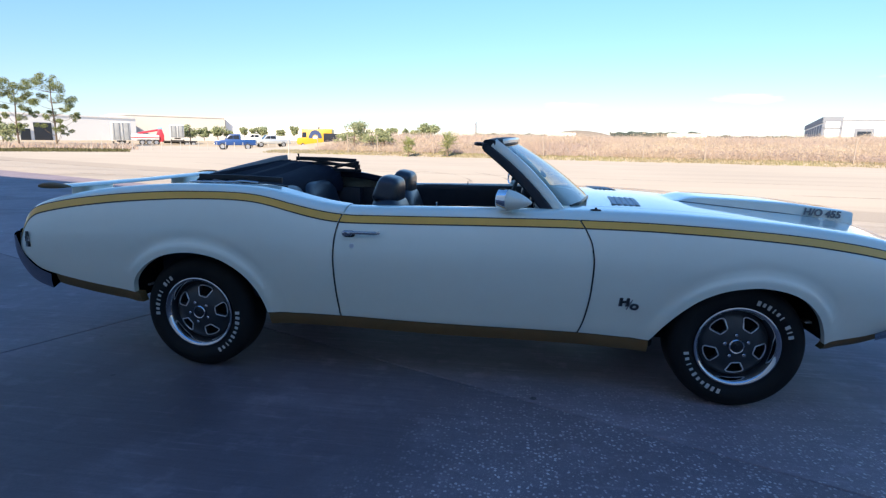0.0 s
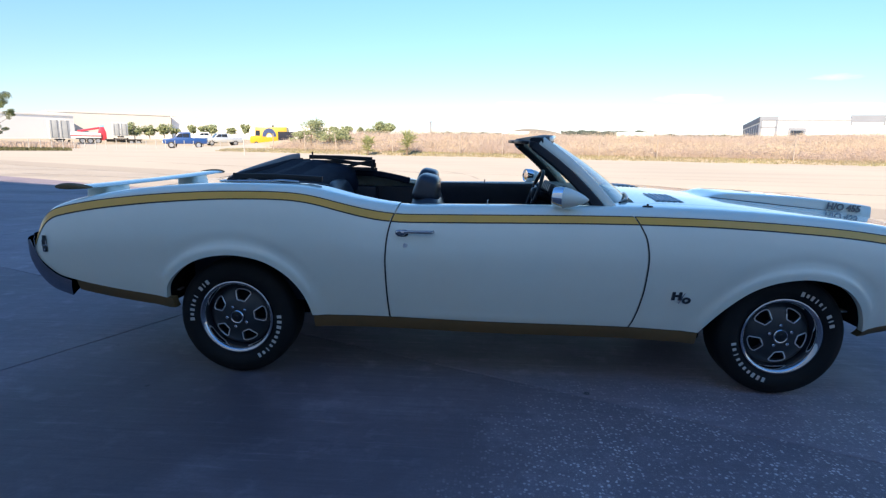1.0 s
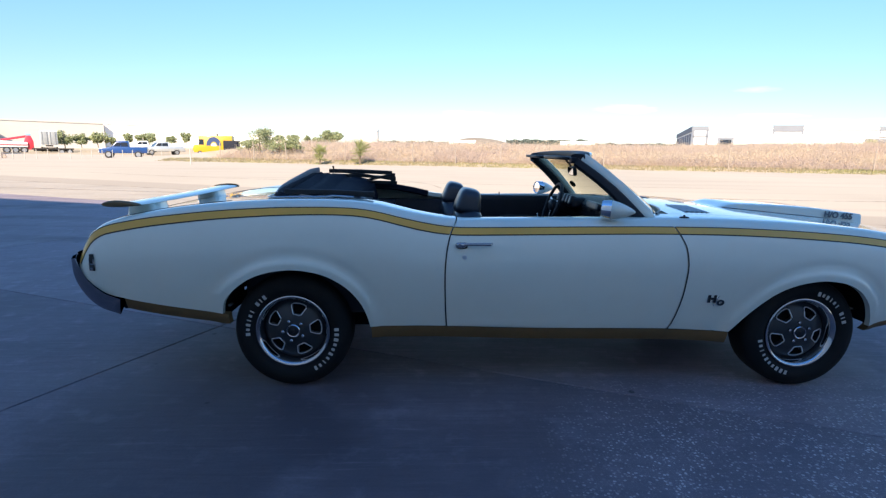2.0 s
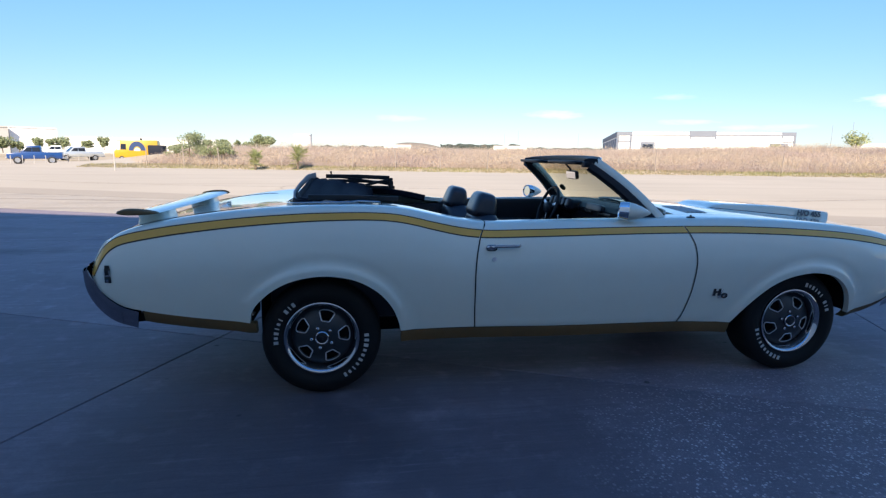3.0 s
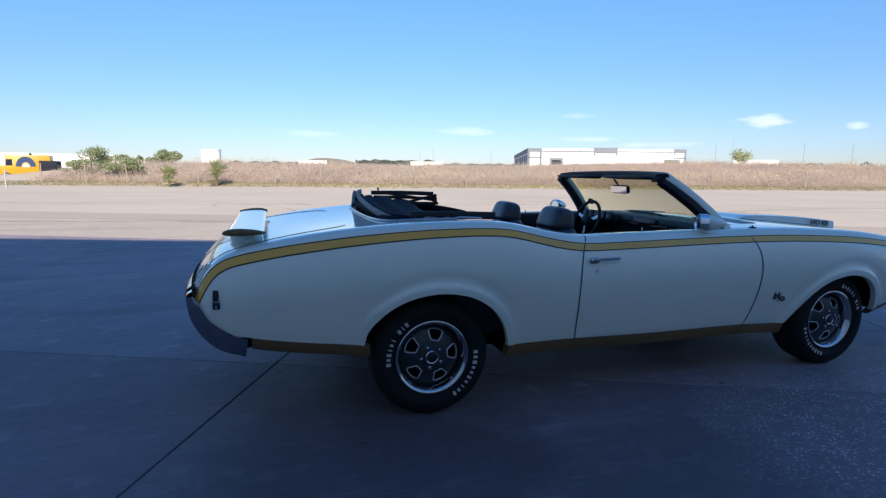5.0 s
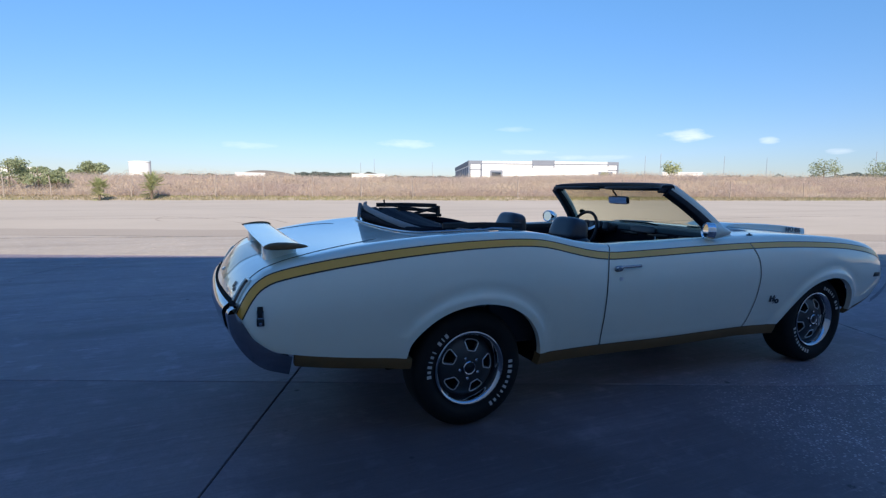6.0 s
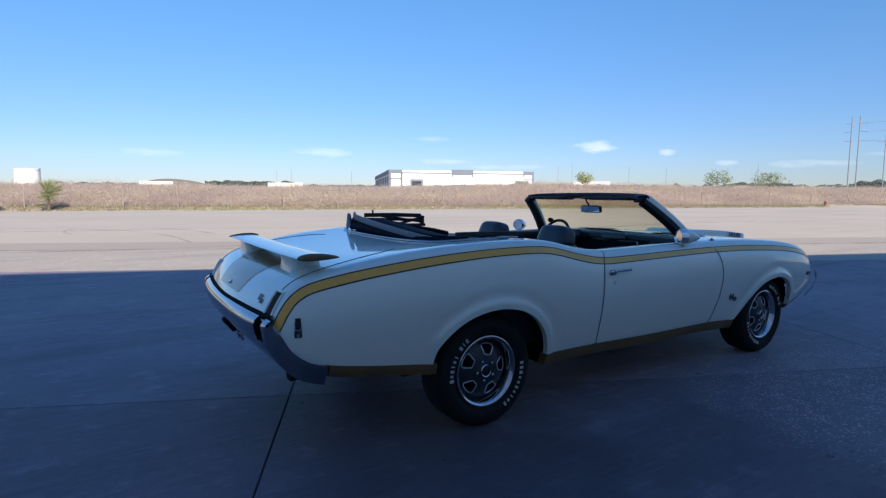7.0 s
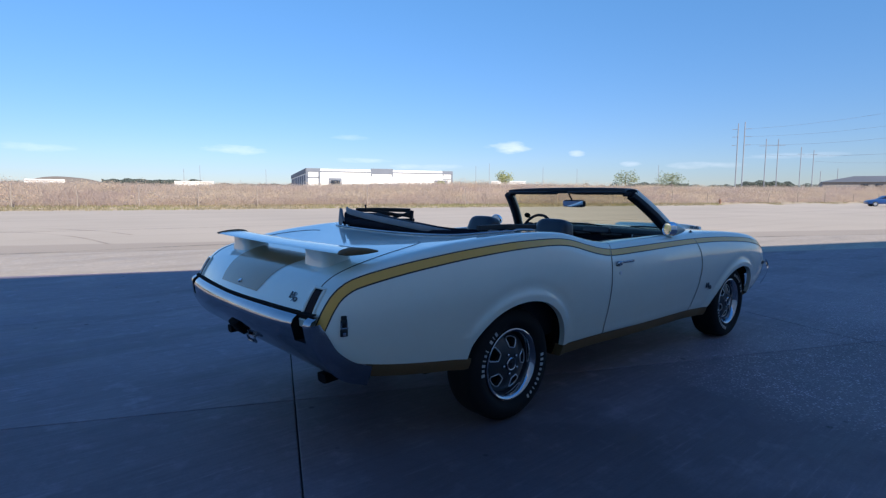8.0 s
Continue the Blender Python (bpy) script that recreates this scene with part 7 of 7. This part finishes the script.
def road_wheel(root, x, y, r, w=0.24):
    s = -1 if y < 0 else 1
    bm = bmesh.new()
    tube(bm, [(x, y - s * w, r), (x, y - s * 0.02, r), (x, y, r)], [r, r, r * 0.92], 20)
    wh_ = part("wheel", bm, TYRE_FAR, root, "black tyre")
    bm = bmesh.new()
    tube(bm, [(x, y - s * 0.02, r), (x, y + s * 0.012, r), (x, y + s * 0.004, r)], [r * 0.6, r * 0.6, r * 0.3], 16)
    part("rim", bm, RIM_FAR, wh_)


def panel(root, name, material, outline, y, t=0.02, label=""):
    bm = bmesh.new()
    a = [bm.verts.new((x, y - t / 2, z)) for x, z in outline]
    b = [bm.verts.new((x, y + t / 2, z)) for x, z in outline]
    bm.faces.new(a)
    bm.faces.new(b[::-1])
    for i in range(len(outline)):
        bm.faces.new((a[i], b[i], b[(i + 1) % len(outline)], a[(i + 1) % len(outline)]))
    bmesh.ops.recalc_face_normals(bm, faces=bm.faces[:])
    return part(name, bm, material, root, label, smooth=False)


def pickup(at, turn, paint, label, length=5.8):
    k = length / 5.8
    root = new("pickup_truck")
    bm = bmesh.new()
    extrude_side(bm, [(-2.9 * k, 0.55), (2.75 * k, 0.5), (2.9 * k, 0.75), (2.85 * k, 1.05), (1.45 * k, 1.16), (-0.45 * k, 1.2), (-2.9 * k, 1.18)], 1.95, 0.06)
    part("body", bm, paint, root)
    bm = bmesh.new()
    extrude_side(bm, [(-0.75 * k, 1.1), (1.50 * k, 1.1), (0.80 * k, 1.80), (-0.62 * k, 1.84)], 1.80, 0.07, 0.22, 1.15)
    part("cab", bm, paint, root)
    for s in (-1, 1):
        y = s * 0.872
        panel(root, "side_window", DARK_GLASS, [(0.32 * k, 1.24), (1.18 * k, 1.24), (0.76 * k, 1.64), (0.32 * k, 1.66)], s * 0.86, 0.05, "dark side window")
        panel(root, "side_window", DARK_GLASS, [(-0.58 * k, 1.24), (0.24 * k, 1.24), (0.24 * k, 1.66), (-0.52 * k, 1.67)], s * 0.86, 0.05, "dark side window")
        bm = bmesh.new()
        box(bm, (2.86 * k, s * 0.75, 0.88), (0.06, 0.34, 0.16), 0.02)
        part("headlight", bm, MIRROR_GLASS, root, "clear headlight")
        for x in (-1.75 * k, 1.80 * k):
            road_wheel(root, x, s * 0.98, 0.39)
            bm = bmesh.new()
            rows = [[(x + r * math.cos(a), s * (0.983 if r > 0.45 else 0.96), 0.42 + r * math.sin(a)) for a in frange(0.05, math.pi - 0.05, 10)] for r in (0.41, 0.47)]
            grid(bm, rows)
            part("wheel_arch", bm, TYRE_FAR, root, "dark wheel arch")
    bm = bmesh.new()
    rows = [[(1.43 * k, y, 1.17) for y in frange(-0.82, 0.82, 2)], [(0.80 * k, y * 0.9, 1.74) for y in frange(-0.82, 0.82, 2)]]
    grid(bm, [[(p[0] + 0.035, p[1], p[2] + 0.03) for p in r] for r in rows])
    part("windscreen", bm, DARK_GLASS, root, "dark windscreen")
    bm = bmesh.new()
    box(bm, (-2.05 * k, 0, 1.185), (1.5 * k, 1.55, 0.04), 0.01)
    part("bed_floor", bm, TYRE_FAR, root, "dark truck bed")
    bm = bmesh.new()
    box(bm, (2.90 * k, 0, 0.62), (0.14, 1.9, 0.2), 0.04)
    box(bm, (-2.92 * k, 0, 0.62), (0.14, 1.9, 0.18), 0.04)
    part("bumpers", bm, RIM_FAR, root, "chrome bumpers")
    root.matrix_world = Matrix.Translation(at) @ Matrix.Rotation(radians(turn), 4, "Z") @ Matrix.Diagonal((1, 1, 1.04, 1))
    return tagged(root, label, "pickup truck")


BLUE = mat("bright_blue_car_paint", (0.008, 0.050, 0.19), 0.3, var=0.1, scale=1.0, coat=0.4)
SILVER = mat("silver_car_paint", (0.52, 0.55, 0.58), 0.35, metal=0.5, var=0.05, scale=1.0, coat=0.8)
WHITE_P = mat("white_truck_paint", (0.76, 0.76, 0.75), 0.4, var=0.08, scale=1.0, coat=0.5)
YELLOW = mat("yellow_van_paint", (0.46, 0.27, 0.012), 0.4, var=0.08, scale=1.0, coat=0.5)
RED = mat("red_truck_paint", (0.50, 0.03, 0.05), 0.4, var=0.1, scale=1.0, coat=0.5)
NAVY = mat("dark_blue_emblem", (0.010, 0.035, 0.12), 0.5)

q = place(-28.95, 73, 0, EYE0)
pickup((q.x, q.y, -0.02), 203, BLUE, "bright blue extended-cab pickup parked on the lot", 4.75)
q = place(-25.1, 92, 0, EYE2)
pickup((q.x, q.y, 0.10), 218, SILVER, "silver pickup parked facing the lot", 5.6)
q = place(-27.1, 108, 0, EYE0)
pickup((q.x, q.y, 0.35), 205, WHITE_P, "white pickup parked behind the others", 5.4)


def step_van(at, turn):
    root = new("step_van")
    L = 5.9
    bm = bmesh.new()
    extrude_side(bm, [(-3.0, 0.6), (2.9, 0.55), (3.05, 0.9), (2.98, 1.42), (2.72, 1.52), (2.50, 2.70), (-3.0, 2.75)], 2.15, 0.09)
    part("body", bm, YELLOW, root)
    for s in (-1, 1):
        panel(root, "side_window", DARK_GLASS, [(1.35, 1.55), (2.10, 1.55), (2.02, 2.25), (1.35, 2.25)], s * 1.075, 0.03, "pale cab window")
        panel(root, "cab_door", WHITE_P, [(2.15, 1.55), (2.66, 1.55), (2.50, 2.6), (2.10, 2.6)], s * 1.07, 0.03, "pale pillar")
        bm = bmesh.new()
        rows = [[(-0.15 + r * math.cos(a), s * 1.09, 1.45 + r * math.sin(a)) for a in frange(0, math.pi, 18)] for r in (0.50, 1.12)]
        grid(bm, rows)
        part("emblem", bm, NAVY, root, "dark blue half-ring emblem")
        bm = bmesh.new()
        rows = [[(-0.15 + r * math.cos(a), s * 1.092, 1.40 + r * math.sin(a)) for a in frange(0, math.pi, 12)] for r in (0.02, 0.40)]
        grid(bm, rows)
        part("emblem", bm, WHITE_P, root, "white emblem centre")
        for x in (-1.9, 2.0):
            road_wheel(root, x, s * 1.08, 0.40)
    bm = bmesh.new()
    grid(bm, [[(2.755, y, 1.60) for y in (-0.95, 0, 0.95)], [(2.58, y, 2.45) for y in (-0.95, 0, 0.95)]])
    part("windscreen", bm, WHITE_P, root, "flat white panel in place of the windscreen glass")
    bm = bmesh.new()
    tube(bm, [(-0.6, 0.2, 2.7), (-0.6, 0.2, 2.98)], 0.14, 10)
    part("roof_vent", bm, TYRE_FAR, root, "dark roof vent")
    root.matrix_world = Matrix.Translation(at) @ Matrix.Rotation(radians(turn), 4, "Z") @ Matrix.Diagonal((0.82, 0.9, 1, 1))
    tagged(root, "yellow step van with a blue half-ring emblem", "van")


q = place(-20.68, 80, 0, EYE2)
step_van((q.x, q.y, 0.10), 190)
# dark utility trailer beside the van
q = place(-19.1, 77, 0, EYE2)
root = new("utility_trailer")
bm = bmesh.new()
box(bm, (0, 0, 1.35), (1.7, 2.0, 1.5), 0.05)
part("box", bm, mat("dark_trailer_panel", (0.012, 0.015, 0.028), 0.7, var=0.2, scale=2.0, spec=0.2), root)
for s in (-1, 1):
    road_wheel(root, 0, s * 1.02, 0.36)
root.matrix_world = Matrix.Translation((q.x, q.y, 0.10)) @ Matrix.Rotation(radians(186), 4, "Z")
tagged(root, "dark utility trailer parked beside the van", "trailer")


TRAILER_DOOR = mat("grey_trailer_door", (0.27, 0.29, 0.31), 0.55, var=0.2, scale=1.5)


def box_trailer(at, turn, L, label, z0=1.15, h=2.75):
    root = new("box_trailer")
    bm = bmesh.new()
    box(bm, (0, 0, z0 + h / 2), (L, 2.55, h), 0.04)
    part("box", bm, WHITE_P, root)
    for s in (-1, 1):
        bm = bmesh.new()
        box(bm, (-L / 2 - 0.03, s * 0.62, z0 + h / 2), (0.05, 1.16, h - 0.2), 0.015)
        dr = part("door", bm, TRAILER_DOOR, root, "grey rear door")
        for k in (0.25, 0.95):
            bm = bmesh.new()
            tube(bm, [(-L / 2 - 0.09, s * k, z0 + 0.1), (-L / 2 - 0.09, s * k, z0 + h - 0.1)], 0.035, 6)
            part("lock_rod", bm, RIM_FAR, dr)
        for x in (-L / 2 + 1.2, -L / 2 + 2.5):
            road_wheel(root, x, s * 1.22, 0.50)
    bm = bmesh.new()
    box(bm, (0, 0, z0 - 0.12), (L * 0.96, 1.1, 0.24))
    box(bm, (-L / 2 + 0.1, 0, z0 - 0.45), (0.12, 2.3, 0.12))
    part("chassis", bm, TYRE_FAR, root, "dark chassis")
    root.matrix_world = Matrix.Translation(at) @ Matrix.Rotation(radians(turn), 4, "Z")
    tagged(root, label, "trailer")


q = place(-38.6, 102, 0, EYE0)
box_trailer((q.x, q.y, -0.35), 130, 8.5, "white box trailer seen from its closed doors")
q = place(-34.05, 124, 0, EYE0)
box_trailer((q.x, q.y, 0.0), 124, 7.0, "white container trailer on a dark chassis", 1.3, 2.5)

# tow truck
root = new("tow_truck")
bm = bmesh.new()
extrude_side(bm, [(-2.9, 1.0), (1.5, 1.0), (1.5, 1.85), (0.9, 2.0), (-2.9, 1.75)], 2.4, 0.05)
part("deck", bm, WHITE_P, root, "white tool body with red stripe")
for s in (-1, 1):
    bm = bmesh.new()
    box(bm, (-0.7, s * 1.215, 1.33), (4.3, 0.03, 0.17))
    part("stripe", bm, RED, root, "red stripe", smooth=False)
bm = bmesh.new()
extrude_side(bm, [(1.6, 0.8), (4.0, 0.75), (4.1, 1.55), (3.2, 1.75), (2.9, 2.65), (1.65, 2.7)], 2.3, 0.08)
part("cab", bm, WHITE_P, root, "white cab")
for s in (-1, 1):
    panel(root, "side_window", DARK_GLASS, [(1.9, 1.8), (2.95, 1.75), (2.8, 2.45), (1.9, 2.47)], s * 1.16, 0.03, "dark cab window")
bm = bmesh.new()
extrude_side(bm, [(-3.7, 0.6), (-2.6, 0.6), (-2.5, 1.9), (-2.8, 2.8), (-3.4, 2.8), (-3.7, 1.9)], 1.9, 0.06)
part("tower", bm, RED, root, "red lifting tower")
bm = bmesh.new()
sweep(bm, [(-3.1, 0, 2.75), (-1.6, 0, 2.45), (0.4, 0, 2.05)], oval(0.5, 0.36, 8, 5))
part("boom", bm, RED, root, "red lifting boom")
bm = bmesh.new()
box(bm, (-3.1, 0, 2.98), (0.7, 1.7, 0.34), 0.05)
part("light_bar", bm, mat("pale_blue_lamp_plastic", (0.22, 0.45, 0.70), 0.3), root, "pale blue light bar")
for s in (-1, 1):
    for x in (-2.4, -1.3, -0.2, 2.9):
        road_wheel(root, x, s * 1.2, 0.52)
q = place(-37.05, 112, 0, EYE0)
root.matrix_world = Matrix.Translation((q.x, q.y, -0.05)) @ Matrix.Rotation(radians(217), 4, "Z")
tagged(root, "white tow truck with a red boom and tower", "truck")

# dark flatbed standing before the container
root = new("flatbed_trailer")
bm = bmesh.new()
box(bm, (0, 0, 0.95), (5.6, 2.4, 0.22), 0.04)
box(bm, (0, 0, 0.72), (5.2, 0.9, 0.28), 0.03)
part("deck", bm, TYRE_FAR, root, "dark flat deck")
for s in (-1, 1):
    for x in (-2.2, -1.1):
        road_wheel(root, x, s * 1.15, 0.48)
q = place(-33.85, 112, 0, EYE0)
root.matrix_world = Matrix.Translation((q.x, q.y, -0.25)) @ Matrix.Rotation(radians(214), 4, "Z")
tagged(root, "dark flatbed trailer parked before a container", "trailer")

# blue saloon car at the end of the lot
root = new("parked_car")
bm = bmesh.new()
extrude_side(bm, [(-2.2, 0.35), (2.2, 0.32), (2.25, 0.62), (1.9, 0.82), (0.95, 0.95), (-1.6, 1.0), (-2.2, 0.92)], 1.8, 0.08)
part("body", bm, BLUE, root)
bm = bmesh.new()
extrude_side(bm, [(-1.75, 0.92), (1.05, 0.92), (0.35, 1.40), (-0.95, 1.43)], 1.66, 0.08, 0.3, 0.95)
part("cabin", bm, BLUE, root)
for s in (-1, 1):
    panel(root, "side_window", DARK_GLASS, [(-1.35, 1.0), (0.8, 1.0), (0.3, 1.32), (-0.9, 1.34)], s * 0.79, 0.05, "dark side windows")
    for x in (-1.35, 1.4):
        road_wheel(root, x, s * 0.91, 0.33)
q = place(79.55, 92, 0, EYE8)
root.matrix_world = Matrix.Translation((q.x, q.y, ground_z(q.x, q.y))) @ Matrix.Rotation(radians(118), 4, "Z")
tagged(root, "bright blue saloon car parked by the grass", "car")
for az, dist in ((33.4, 296), (34.0, 296), (36.6, 296), (38.0, 296), (31.5, 296)):
    q = place(az, dist, 0, EYE8)
    root = new("parked_car")
    bm = bmesh.new()
    extrude_side(bm, [(-2.2, 0.35), (2.2, 0.32), (2.2, 0.8), (1.1, 1.0), (0.4, 1.5), (-1.6, 1.55), (-2.2, 0.95)], 1.8, 0.1)
    part("body", bm, GREY_PANEL, root)
    for s in (-1, 1):
        for x in (-1.35, 1.4):
            road_wheel(root, x, s * 0.91, 0.33)
    root.matrix_world = Matrix.Translation((q.x, q.y, 5.2)) @ Matrix.Rotation(radians(-35), 4, "Z")
    tagged(root, "small dark car parked before the white warehouse", "car", "cars before the warehouse")

# ---- tyre marks on the lot ----
SKID, nt, p, pos = start_mat("faded_tyre_rubber_on_paving", 0.9)
p.inputs["Base Color"].default_value = (0.15, 0.125, 0.105, 1)
tr, mx_ = nt.nodes.new("ShaderNodeBsdfTransparent"), nt.nodes.new("ShaderNodeMixShader")
nt.links.new(maths(nt, "MULTIPLY", ramp(nt, noise_tex(nt, pos, 5.0, 4), 0.3, 0.65, 0.08, 0.42), ramp(nt, noise_tex(nt, pos, 0.5, 3), 0.35, 0.6, 0.3, 1.0)), mx_.inputs["Fac"])
nt.links.new(tr.outputs[0], mx_.inputs[1])
nt.links.new(p.outputs[0], mx_.inputs[2])
nt.links.new(mx_.outputs[0], nt.nodes["Material Output"].inputs["Surface"])
for pts, w in (([(-2.25, 17.46), (-2.69, 17.73), (-2.89, 19.02), (-2.7, 20.31), (-2.11, 20.2), (-1.4, 20.9), (-0.66, 20.86), (0.11, 19.61), (0.9, 17.67), (1.29, 15.54)], 0.16), ([(-2.7, 20.31), (-2.11, 19.85), (-1.05, 18.53), (-0.35, 16.56), (0.02, 14.74), (0.19, 12.65)], 0.18), ([(-14, 13.9), (-6, 12.3), (-1.8, 11.3), (2.0, 10.9), (6, 10.4)], 0.35), ([(9, 12.5), (14, 12.0), (20, 12.8), (27, 12.2)], 0.45), ([(-16, 24), (-8, 20.5), (2, 18.4), (14, 17.0)], 0.3)):
    bm = bmesh.new()
    line = spline([(x, y, 0.004) for x, y in pts], 8)
    rows = []
    for k, q in enumerate(line):
        d_ = (line[min(k + 1, len(line) - 1)] - line[max(k - 1, 0)]).normalized()
        n_ = Vector((-d_.y, d_.x, 0)) * w * 0.55 * (0.5 + 0.25 * noise.noise(q * 0.8))
        rows.append([q + n_, q - n_])
    grid(bm, rows)
    tagged(link("tyre_mark", bm, SKID, smooth=False), "faint dark tyre mark curving over the paved lot", "tyre mark", "tyre marks on the lot", kind="structure")

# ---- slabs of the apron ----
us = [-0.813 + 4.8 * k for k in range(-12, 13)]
# line 6.15 is set near the shade's edge, where the copies change
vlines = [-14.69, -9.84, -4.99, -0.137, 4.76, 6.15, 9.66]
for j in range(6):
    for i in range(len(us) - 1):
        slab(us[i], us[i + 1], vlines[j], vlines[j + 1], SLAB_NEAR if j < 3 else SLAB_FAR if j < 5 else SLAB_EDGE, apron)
